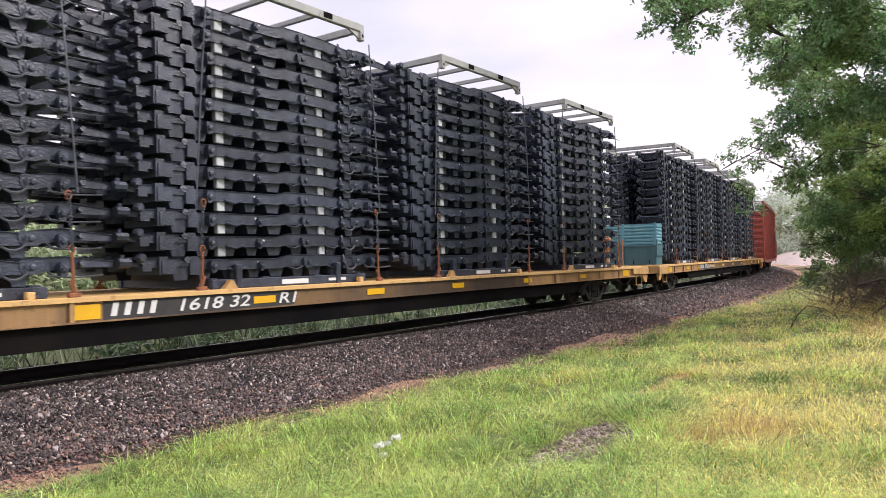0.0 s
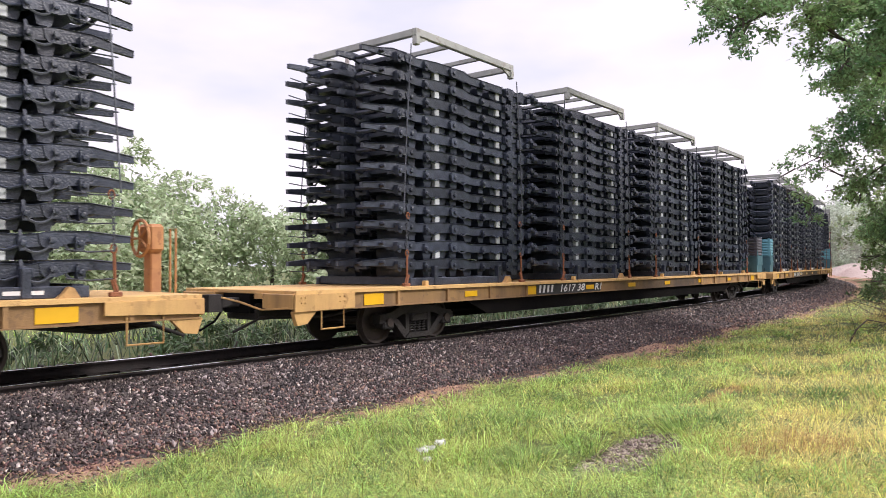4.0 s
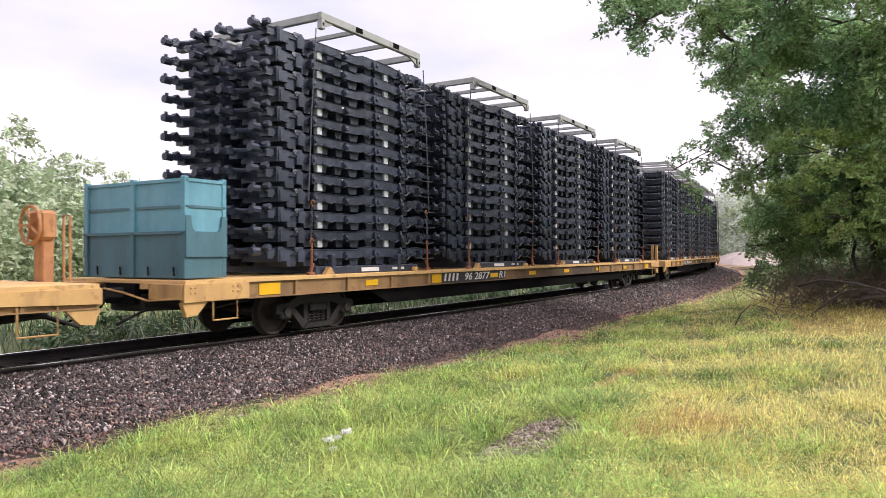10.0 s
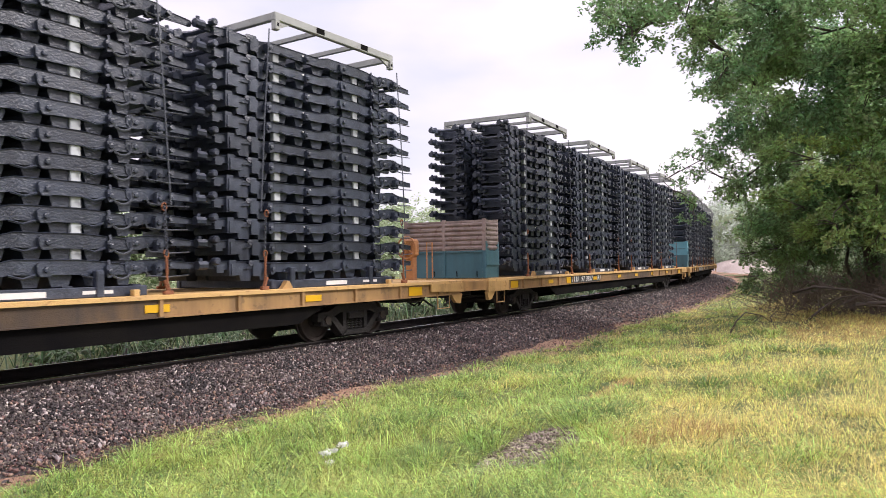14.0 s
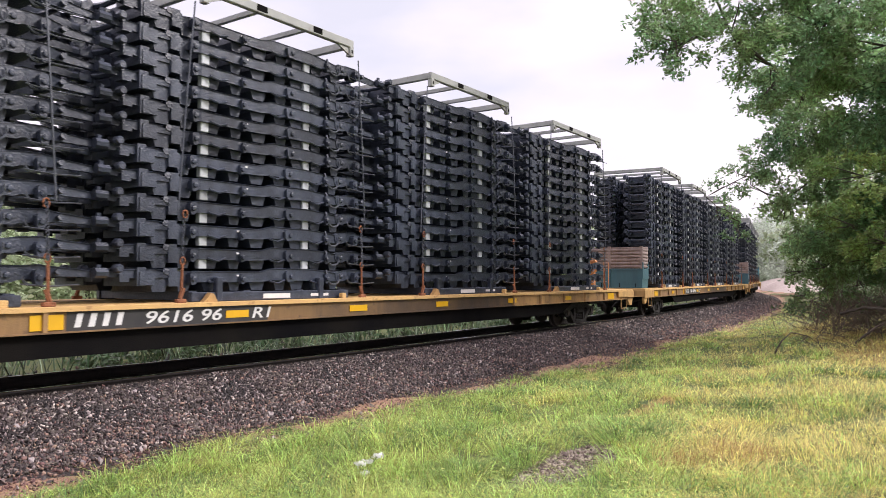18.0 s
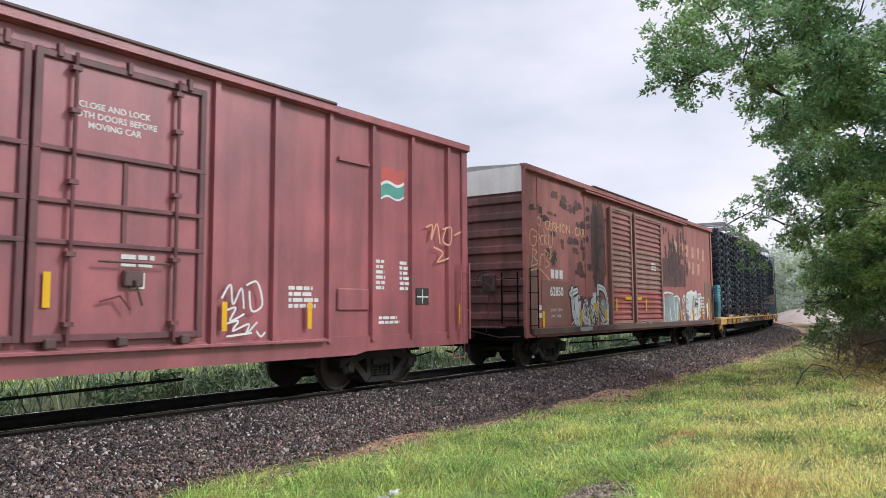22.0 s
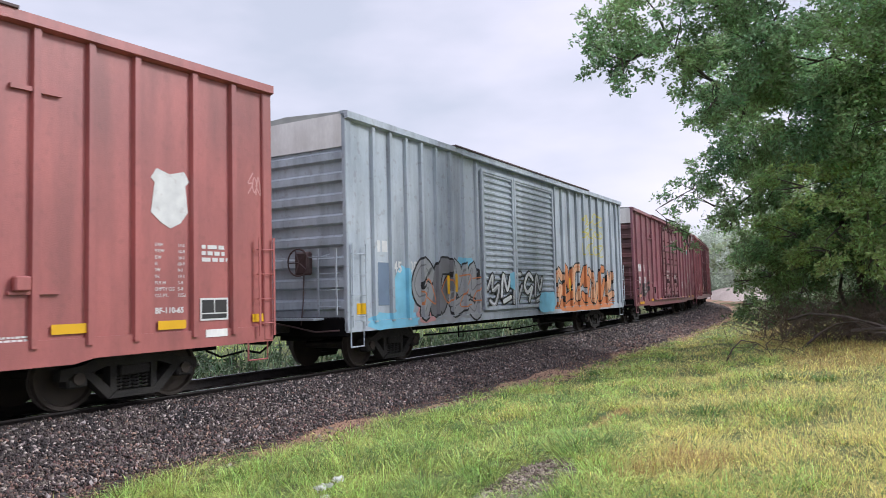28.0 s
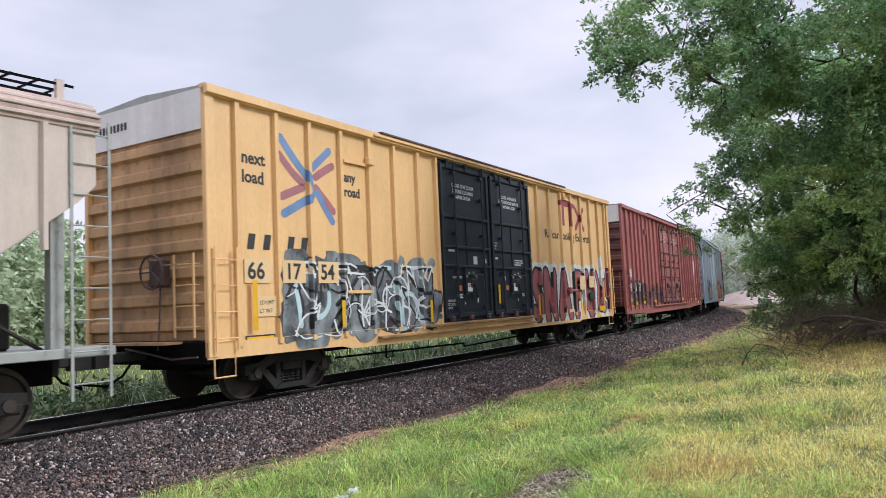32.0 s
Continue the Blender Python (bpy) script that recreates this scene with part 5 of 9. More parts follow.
def piece(car, x0, x1, z0, z1, fill, edge, accent, seed, halo=None, word=None, fat=0.26, depth=0.001, wall=None, cells=None, halo_w=0.26, edge_w=0.10):
    """A large sprayed piece of thick interlocking forms with dark edges, accents and a halo."""
    rnd = random.Random(seed)
    word = word or [rnd.choice("abcde") for _ in range(max(3, int((x1 - x0) / 0.75)))]
    n = len(word)
    step_x = (x1 - x0) / n
    forms = []
    for k, ch in enumerate(word):
        lift, lean, grow = rnd.uniform(-0.05, 0.08), rnd.uniform(-0.12, 0.12), rnd.uniform(0.95, 1.12)
        if cells:
            for st in FORMS[ch]:
                c0, c1 = cells[k]
                forms.append((k, [(c0 + fat / 2 + (c1 - c0 - fat) * px, z0 + fat / 2 + (z1 - z0 - fat) * pz) for px, pz in st]))
            continue
        for st in FORMS[ch]:
            forms.append((k, [(x0 + step_x * (k + 0.06 + 0.9 * px + lean * (pz - 0.5)), z0 + lift + (z1 - z0) * (fat * 0.4 + pz * (1 - fat * 0.4)) * grow) for px, pz in st]))
    for extra, mat, d, tag in ((halo_w, halo, 0.0, "halo"), (edge_w, edge, 0.0012, "outline"), (0.0, None, 0.0024, "fill")):
        if extra and mat is None:
            continue
        groups = {}
        for k, pts in forms:
            groups.setdefault(id(mat or fill[k % len(fill)]), (mat or fill[k % len(fill)], []))[1].extend(stroke_quads(pts, fat + extra))
        for m, quads in groups.values():
            painted(car, quads, depth + d, m, "graffiti", "", wall)
    lines = []
    for k, pts in forms:
        off = fat * 0.2
        lines += stroke_quads([(px - off, pz + off * 0.4) for px, pz in pts], 0.035)
    painted(car, lines, depth + 0.0036, accent, "graffiti", "", wall)


# ---- boxcars ----
CAR_RIBS, CAR_SILL = {}, {}
WALL = 1.53


def boxcar(name, label, length, paint, eave=5.12, sill=0.78, ribs=(), door=None, rib_style="post", end_panel=WHITE_PANEL, end_mat=None, sill_dip=True, ladder_mat=None, roof_mat=None):
    """A boxcar in its own space: x ahead along the car, y to its left, z up from the rails."""
    car = thing(name, label, "boxcar", "freight cars of the train")
    h = length / 2
    CAR_SILL[car.name] = sill if sill_dip else sill - 0.06
    end_mat, ladder_mat = end_mat or paint, ladder_mat or paint
    floor, top = 1.10, eave - 0.10
    for s in (-1, 1):
        part("side_wall", Shape().box((-h + 0.02, -WALL, sill + 0.12), (h - 0.02, -WALL + 0.04, top)) if s < 0 else Shape().box((-h + 0.02, WALL - 0.04, sill + 0.12), (h - 0.02, WALL, top)), paint, car)
        y0, y1 = (-WALL - 0.035, -WALL - 0.002) if s < 0 else (WALL + 0.002, WALL + 0.035)
        dip = sill - 0.08
        poly = [(-h, sill), (-h + 3.2, sill - 0.02), (-h + 3.5, dip), (h - 3.5, dip), (h - 3.2, sill - 0.02), (h, sill), (h, sill + 0.26), (-h, sill + 0.26)] if sill_dip else [(-h, sill), (h, sill), (h, sill + 0.2), (-h, sill + 0.2)]
        part("side_sill", Shape().prism(poly, "y", y0, y1), paint, car)
        cap = [(s * (WALL + 0.02), top - 0.08), (s * (WALL + 0.12), top - 0.05), (s * (WALL + 0.12), eave - 0.02), (s * (WALL + 0.06), eave), (s * (WALL - 0.1), eave)]
        part("eave_rail", Shape().prism(cap, "x", -h, h), paint, car)
    # roof of crosswise sheets
    roof = part("roof", Shape().prism([(-WALL - 0.02, eave - 0.06), (-WALL - 0.02, eave - 0.005), (0, eave + 0.09), (WALL + 0.02, eave - 0.005), (WALL + 0.02, eave - 0.06)], "x", -h + 0.05, h - 0.05), roof_mat or RACK_GREY, car, "pale galvanised roof")
    # corrugated ends
    n = 8
    prof = []
    zlo, zhi = floor - 0.05, eave - 0.75
    pitch = (zhi - zlo) / n
    for k in range(n):
        z = zlo + pitch * k
        prof += [(0.0, z), (0.0, z + pitch * 0.42), (0.085, z + pitch * 0.52), (0.085, z + pitch * 0.86), (0.0, z + pitch * 0.98)]
    prof += [(0.0, zhi), (0.0, eave - 0.06)]
    for s in (-1, 1):
        ew = Shape().sheet([(s * (h - 0.10 + 0.0) + s * dx, z) for dx, z in prof], -WALL + 0.02, WALL - 0.02, "y")
        ew.box((s * (h - 0.16) - 0.04, -WALL, floor - 0.1), (s * (h - 0.16) + 0.04, WALL, eave - 0.05))
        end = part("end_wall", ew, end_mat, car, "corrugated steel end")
        for y in (-1, 1):
            part("corner_post", Shape().box((min(s * (h - 0.2), s * h), y * WALL - 0.05, sill + 0.02), (max(s * (h - 0.2), s * h), y * WALL + 0.05, eave - 0.04), 0.015), paint, car)
        if end_panel:
            part("end_panel", Shape().box((s * (h - 0.06) - 0.015, -WALL + 0.03, eave - 0.70), (s * (h - 0.06) + 0.015, WALL - 0.03, eave - 0.04)), end_panel, car, "white painted band across the top of the end")
            g = Shape()
            for j, y in enumerate(np.linspace(1.15, 0.45, 8) if s < 0 else np.linspace(-1.15, -0.45, 8)):
                g.box((s * (h - 0.04) - 0.004, y - 0.028, eave - 0.42), (s * (h - 0.04) + 0.004, y + 0.028, eave - 0.29))
            part("car_mark", g, STENCIL_BLACK, car)
        part("end_sill", Shape().box((s * (h - 0.1) - 0.1, -WALL, 0.72), (s * (h - 0.1) + 0.1, WALL, 1.08), 0.02), UNDER, car)
        part("crossover_platform", Shape().box((s * (h + 0.18) - 0.16, -1.0, 1.05), (s * (h + 0.18) + 0.16, 1.0, 1.09)), end_mat, car)
        part("hand_rail", Shape().tube([(s * (h - 0.05), -1.1, 2.35), (s * (h + 0.12), -1.05, 2.3), (s * (h + 0.12), 1.05, 2.3), (s * (h - 0.05), 1.1, 2.35)], 0.014, 5), end_mat, car)
        end_ladder(car, s * h, s * 0.12, -1.40, -0.95, 1.15, 2.45, 4, ladder_mat)
        ladder(car, s * (h - 0.12) - 0.22 if s > 0 else s * h + 0.12, s * (h - 0.12) + 0.10 if s > 0 else s * h + 0.56, -WALL - 0.03, sill + 0.1, sill + 1.75, 4, ladder_mat)
        step(car, s * (h - 0.33), -WALL - 0.03, sill + 0.04, ladder_mat)
        add_coupler(car, s * (h - 0.1), s * (h + 0.92))
    for x in ribs:
        if rib_style == "post":
            sh = Shape().prism([(x - 0.058, -WALL), (x - 0.045, -WALL - 0.075), (x + 0.045, -WALL - 0.075), (x + 0.058, -WALL)], "z", sill + 0.16, top - 0.07)
        else:
            sh = Shape().prism([(x - 0.10, -WALL), (x - 0.075, -WALL - 0.07), (x + 0.075, -WALL - 0.07), (x + 0.10, -WALL)], "z", sill + 0.16, top - 0.07)
        part("rib", sh, paint, car)
        CAR_RIBS.setdefault(car.name, []).append(x)
        far = Shape().box((x - 0.06, WALL + 0.002, sill + 0.16), (x + 0.06, WALL + 0.07, top - 0.07))
        part("rib", far, paint, car)
    # Door track in a dark colour that paints the shadow line at the eave.
    part("roof_track", Shape().box((-4.95, -WALL - 0.15, eave - 0.02), (5.15, -WALL - 0.02, eave + 0.025), 0.008), TRACK_DARK, car, "door track above the eave, coloured as its shadow line")
    # hand brake on the rear end
    bx = -h - 0.06
    hb = part("hand_brake", Shape().box((bx - 0.10, -0.72, 1.95), (bx + 0.08, -0.36, 2.42), 0.04), TRACK_DARK, car, "dark hand brake housing")
    ring = [(bx - 0.17, -0.54 + 0.27 * math.cos(a), 2.2 + 0.27 * math.sin(a)) for a in np.linspace(0, 2 * math.pi, 19)[:-1]]
    wheel = Shape().tube(ring, 0.018, 5, closed=True)
    for k in range(5):
        wheel.tube([(bx - 0.15, -0.54, 2.2), (bx - 0.17, -0.54 + 0.27 * math.cos(k * 1.257), 2.2 + 0.27 * math.sin(k * 1.257))], 0.012, 4)
    part("brake_wheel", wheel, TRACK_DARK, hb)
    part("brake_chain", Shape().tube([(bx, -0.54, 1.95), (bx - 0.01, -0.52, 1.4), (bx, -0.45, 0.95)], 0.014, 5), TRACK_DARK, hb)
    part("uncoupling_lever", Shape().tube([(bx - 0.05, -1.45, 0.85), (bx - 0.1, -0.9, 0.82), (bx - 0.22, -0.3, 0.95), (bx - 0.3, -0.05, 1.0)], 0.016, 5), TRACK_DARK, car)
    part("underframe", Shape().box((-h + 0.2, -0.35, 0.62), (h - 0.2, 0.35, 1.0)).box((-h + 0.1, -WALL + 0.05, 1.0), (h - 0.1, WALL - 0.05, floor)), UNDER, car)
    part("brake_cylinder", Shape().disc((1.5, 0.75, 0.75), "x", [(-0.5, 0.18), (0.4, 0.18), (0.5, 0.1)], 14), UNDER, car)
    part("brake_rod", Shape().tube([(-h + 3.4, -1.2, 0.55), (-1.2, -1.25, 0.5), (-1.2, -1.25, 0.42), (2.5, -1.2, 0.5)], 0.022, 5), UNDER, car)
    part("brake_rod", Shape().tube([(-h + 5.0, -1.25, 0.80), (-h + 5.0, -1.25, 0.42), (-h + 5.25, -1.25, 0.42), (-h + 5.25, -1.25, 0.80)], 0.02, 5), UNDER, car)
    for s in (-1, 1):
        add_truck(car, s * (h - 2.3), 0.457)
    return car


def plug_door(car, x0, x1, z0, z1, mat, bar_mat=None, crosses=(0.34, 0.48, 0.66), rods=(0.20, 0.80)):
    """A plug door with its frame, stiffeners, lock rods and gear."""
    y = -WALL - 0.035
    bar_mat = bar_mat or mat
    d = part("door", Shape().box((x0 + 0.02, y - 0.035, z0), (x1 - 0.02, y, z1), 0.012), mat, car, "plug door with lock rods")
    g = Shape()
    for x in (x0 + 0.05, x1 - 0.05):
        g.box((x - 0.05, y - 0.085, z0), (x + 0.05, y - 0.03, z1), 0.012)
    for q in (0.015, 0.985):
        z = z0 + (z1 - z0) * q
        g.box((x0, y - 0.08, z - 0.05), (x1, y - 0.03, z + 0.05), 0.012)
    part("door_frame", g, bar_mat, d)
    for q in crosses:
        z = z0 + (z1 - z0) * q
        part("stiffener", Shape().box((x0, y - 0.09, z - 0.035), (x1, y - 0.03, z + 0.035), 0.012), bar_mat, d)
    part("stiffener", Shape().box(((x0 + x1) / 2 - 0.03, y - 0.06, z0 + (z1 - z0) * crosses[0]), ((x0 + x1) / 2 + 0.03, y - 0.03, z0 + (z1 - z0) * crosses[-1])), bar_mat, d)
    for x in (x0 + (x1 - x0) * rods[0], x0 + (x1 - x0) * rods[1]):
        part("lock_rod", Shape().tube([(x, y - 0.12, z0 - 0.04), (x, y - 0.12, z1 + 0.02)], 0.025, 6), bar_mat, d)
        for q in (0.06, 0.3, 0.55, 0.8, 0.95):
            z = z0 + (z1 - z0) * q
            part("rod_bracket", Shape().box((x - 0.06, y - 0.15, z - 0.03), (x + 0.06, y - 0.03, z + 0.03)), bar_mat, d)
    gx, gz = x0 + (x1 - x0) * 0.55, z0 + (z1 - z0) * 0.22
    part("lock_gear", Shape().box((gx - 0.14, y - 0.13, gz - 0.1), (gx + 0.14, y - 0.04, gz + 0.12), 0.02).tube([(gx, y - 0.15, gz), (gx + 0.1, y - 0.17, gz - 0.35)], 0.018, 5)
         .tube([(gx - 0.5, y - 0.14, gz + 0.22), (gx + 0.5, y - 0.14, gz + 0.22)], 0.016, 5), bar_mat if mat is DOOR_BLACK else TRACK_DARK, d)
    for q in (0.12, 0.5, 0.88):
        x = x0 + (x1 - x0) * q
        part("roller", Shape().box((x - 0.07, y - 0.13, z0 - 0.08), (x + 0.07, y - 0.02, z0 + 0.05), 0.015), TRACK_DARK, d)
        part("top_guide", Shape().box((x - 0.035, y - 0.11, z1 - 0.08), (x + 0.035, y - 0.02, z1 + 0.1), 0.01), bar_mat, d)
    part("handle", Shape().tube([(gx - 0.45, y - 0.1, gz - 0.3), (gx - 0.2, y - 0.14, gz - 0.22), (gx - 0.05, y - 0.14, gz - 0.4)], 0.016, 5), bar_mat, d)
    return d


def door_track(car, x0, x1, z, mat):
    part("door_track", Shape().box((x0, -WALL - 0.16, z - 0.05), (x1, -WALL - 0.03, z), 0.008), mat, car)


def sheet_door(car, x0, x1, z0, z1, mat, n=21, bands=()):
    """A sliding door pressed in horizontal corrugations."""
    y = -WALL - 0.05
    prof = []
    pitch = (z1 - z0) / n
    for k in range(n):
        z = z0 + pitch * k
        prof += [(y, z), (y, z + pitch * 0.3), (y - 0.05, z + pitch * 0.5), (y - 0.05, z + pitch * 0.8), (y, z + pitch * 0.98)]
    for k0, k1, band in bands:
        part("door_panel", Shape().sheet(prof[5 * k0:5 * k1 + 1], x0 + 0.06, x1 - 0.06), band, car, "repainted band of the corrugated door")
    if bands:
        prof = prof[5 * max(q[1] for q in bands if q[0] == 0):5 * min(q[0] for q in bands if q[0]) + 1]
    d = part("door", Shape().sheet(prof, x0 + 0.06, x1 - 0.06).box((x0 + 0.02, -WALL - 0.045, z0), (x1 - 0.02, -WALL - 0.004, z1)), mat, car, "horizontally corrugated sliding door")
    g = Shape()
    for x in (x0 + 0.05, x1 - 0.05):
        g.box((x - 0.06, y - 0.075, z0 - 0.04), (x + 0.06, y - 0.01, z1 + 0.04), 0.012)
    g.box((x0, y - 0.07, z1 - 0.03), (x1, y - 0.01, z1 + 0.05)).box((x0, y - 0.07, z0 - 0.06), (x1, y - 0.01, z0 + 0.03))
    part("door_frame", g, mat, d)
    return d


def side_stripe(car, x, z0, z1, w=0.12, y=-WALL - 0.082):
    plate(car, x - w / 2, x + w / 2, z0, z1, y, REFLECT, "reflector", "yellow reflective strip")


# ---- flatcars and their loads ----
PITCH = 28.38


def flat_meshes():
    m = {}
    h = 13.55
    deck = Shape().box((-h, -1.50, 1.03), (h, 1.50, 1.095), 0.01)
    m["deck"] = deck.mesh("deck", DECK)
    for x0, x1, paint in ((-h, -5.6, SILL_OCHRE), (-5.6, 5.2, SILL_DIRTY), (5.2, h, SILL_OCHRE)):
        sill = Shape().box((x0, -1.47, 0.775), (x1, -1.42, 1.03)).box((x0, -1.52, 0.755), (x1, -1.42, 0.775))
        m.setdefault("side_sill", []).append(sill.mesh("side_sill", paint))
    m["deck_edge"] = Shape().box((-h, -1.53, 1.03), (h, -1.50, 1.09)).mesh("deck_edge", DECK)
    web = Shape()
    web.prism([(-9.2, 0.84), (-8.2, 0.38), (8.2, 0.38), (9.2, 0.84)], "y", -0.40, -0.34)
    web.prism([(-9.2, 0.84), (-8.2, 0.38), (8.2, 0.38), (9.2, 0.84)], "y", 0.34, 0.40)
    web.box((-8.2, -0.5, 0.35), (8.2, 0.5, 0.385))
    web.box((-h, -0.36, 0.70), (h, 0.36, 1.03))
    m["center_sill"] = web.mesh("center_sill", UNDER)
    skirt = Shape().prism([(-8.9, 0.76), (-8.1, 0.44), (8.1, 0.44), (8.9, 0.76)], "y", -1.40, -1.36)
    m["side_girder"] = skirt.mesh("side_girder", UNDER)
    cross = Shape().box((-0.05, -1.42, 0.72), (0.05, 1.42, 1.03))
    m["crossbearer"] = cross.mesh("crossbearer", UNDER)
    stiff = Shape().box((-0.03, -1.515, 0.775), (0.03, -1.46, 1.03))
    m["stiffener"] = stiff.mesh("stiffener", SILL_OCHRE)
    e = Shape().prism([(0.0, 0.76), (1.3, 0.775), (1.3, 1.03), (0.0, 1.03)], "y", -1.545, -1.505)
    e.box((-0.02, -1.5, 0.80), (0.06, -0.75, 1.04), 0.01).box((-0.02, 0.75, 0.80), (0.06, 1.5, 1.04), 0.01)
    e.box((-0.02, -0.75, 0.95), (0.5, -0.55, 1.04)).box((-0.02, 0.55, 0.95), (0.5, 0.75, 1.04))
    for x in (0.12, 0.2, 0.95, 1.05):
        for z in (0.9, 0.98):
            e.disc((x, -1.548, z), "y", [(0, 0.016), (-0.012, 0.012)], 6)
    m["end_sill"] = e.mesh("end_sill", YELLOW_FADED)
    m["chock"] = Shape().prism([(-0.14, 1.09), (0.14, 1.09), (0.06, 1.22), (0.0, 1.24), (-0.06, 1.16)], "y", -1.46, -1.36).mesh("chock", YELLOW_FADED)
    m["stake_pocket"] = Shape().box((-0.05, -1.48, 1.09), (0.05, -1.38, 1.19), 0.01).mesh("stake_pocket", DECK)
    return m


FLAT = flat_meshes()


def flatcar(label, number, u, brake=True):
    """u: where the reflector after the number begins."""
    car = thing("flatcar", label, "flatcar", "freight cars of the train")
    for web in FLAT["side_sill"]:
        part("side_sill", web, None, car)
        part("side_sill", web, None, car, at=pose(0, 0, 0, 0, 0, 180))
    for n in ("deck", "deck_edge", "center_sill", "side_girder"):
        part(n, FLAT[n], None, car)
    part("side_girder", FLAT["side_girder"], None, car, at=pose(0, 0, 0, 0, 0, 180))
    for k in range(-6, 7):
        part("crossbearer", FLAT["crossbearer"], None, car, at=pose(k * 2.0, 0, 0))
    for k in range(18):
        x = -12.6 + k * 1.48
        if not -6.0 < x < 5.0:
            part("stiffener", FLAT["stiffener"], None, car, at=pose(x, 0, 0))
    part("end_sill", FLAT["end_sill"], None, car, at=pose(-13.58, 0, 0))
    part("end_sill", FLAT["end_sill"], None, car, at=pose(13.58, 0, 0, 0, 0, 180))
    for s in (-1, 1):
        part("end_plate", Shape().prism([(s * 13.58, 0.82), (s * 12.2, 0.86), (s * 12.2, 1.03), (s * 13.58, 1.03)], "y", -s * 1.505, -s * 1.545), YELLOW_FADED, car)
    # the stencilled field with its marks
    plate(car, u - 2.5, u + 0.86, 0.775, 1.028, -1.472, STENCIL_BLACK, "stencil_field", "black field for the car number")
    g = Shape()
    for x in (u - 2.40, u - 2.21, u - 2.02, u - 1.83):
        g.prism([(x, 0.82), (x + 0.085, 0.82), (x + 0.125, 1.0), (x + 0.04, 1.0)], "y", -1.480, -1.477)
    part("car_mark", g, STENCIL_WHITE, car)
    lettering(number, 0.18, u - 1.42, 0.82, -1.478, STENCIL_WHITE, car, "car_number", bold=0.003, width=1.62, slant=0.2)
    lettering("R1", 0.18, u + 0.50, 0.82, -1.478, STENCIL_WHITE, car, "car_number", bold=0.003, width=1.6, slant=0.2)
    for x, w in ((-12.0, 0.5), (-9.05, 0.42), (u - 2.96, 0.42), (u, 0.45), (-1.05, 0.5), (1.75, 0.45), (4.9, 0.42), (8.2, 0.42), (11.4, 0.5)):
        low = 0.80 if abs(x) > 11 or x < u - 2 and x > u - 3.5 else 0.84
        plate(car, x, x + w, low, 1.795 - low, -1.482, REFLECT, "reflector", "yellow reflective strip")
    for s in (-1, 1):
        step(car, s * 12.75, -1.5, 0.84, YELLOW_FADED, 0.5, 0.38)
        add_coupler(car, s * 13.5, s * 14.17)
        add_truck(car, s * 10.06, 0.42)
        part("uncoupling_lever", Shape().tube([(s * 13.6, -1.4, 0.82), (s * 13.66, -0.8, 0.78), (s * 13.75, -0.35, 0.9), (s * 13.95, -0.1, 0.98)], 0.018, 5), YELLOW_FADED, car)
        part("brake_pipe", Shape().tube([(s * 9.2, -0.95, 0.72), (s * 11.4, -1.0, 0.74), (s * 12.4, -0.9, 0.6), (s * 13.4, -0.45, 0.62), (s * 13.9, -0.4, 0.42)], 0.026, 6), TRUCK_DARK, car, smooth=True)
        part("draft_box", Shape().box((s * 12.9 - 0.55, -0.42, 0.58), (s * 12.9 + 0.55, 0.42, 0.86), 0.03), TRUCK_DARK, car)
        part("corner_bracket", Shape().prism([(s * 13.58, 0.76), (s * 13.1, 0.76), (s * 13.3, 0.56), (s * 13.5, 0.54)], "y", -1.50, -1.42), YELLOW_FADED, car)
    part("brake_cylinder", Shape().disc((2.0, -0.8, 0.65), "x", [(-0.5, 0.17), (0.4, 0.17), (0.5, 0.1)], 12).box((3.2, -1.2, 0.5), (4.0, -0.7, 0.8), 0.02), UNDER, car)
    part("brake_rod", Shape().tube([(-9.0, -1.1, 0.55), (-2, -1.1, 0.48), (1.5, -0.9, 0.6)], 0.022, 5), UNDER, car)
    if not brake:
        return car
    bx, by = 13.62, 0.05
    st = part("brake_stand", Shape().box((bx - 0.09, by - 0.12, 0.95), (bx + 0.09, by + 0.12, 2.0), 0.02), BRAKE_PAINT, car, "ochre hand brake stand")
    ring = [(bx - 0.2, by + 0.28 * math.cos(a), 1.92 + 0.28 * math.sin(a)) for a in np.linspace(0, 2 * math.pi, 21)[:-1]]
    w = Shape().tube(ring, 0.026, 6, closed=True)
    for a in range(5):
        w.tube([(bx - 0.2, by, 1.92), (bx - 0.2, by + 0.28 * math.cos(a * 1.257), 1.92 + 0.28 * math.sin(a * 1.257))], 0.018, 5)
    part("brake_wheel", w, BRAKE_PAINT, st)
    part("gear_box", Shape().box((bx - 0.16, by - 0.2, 1.70), (bx + 0.1, by + 0.2, 2.14), 0.05), BRAKE_PAINT, st)
    part("hand_rail", Shape().tube([(bx + 0.05, by - 0.45, 1.09), (bx + 0.05, by - 0.45, 2.05), (bx + 0.05, by - 0.62, 2.05), (bx + 0.05, by - 0.62, 1.09)], 0.018, 5), BRAKE_PAINT, st)
    return car


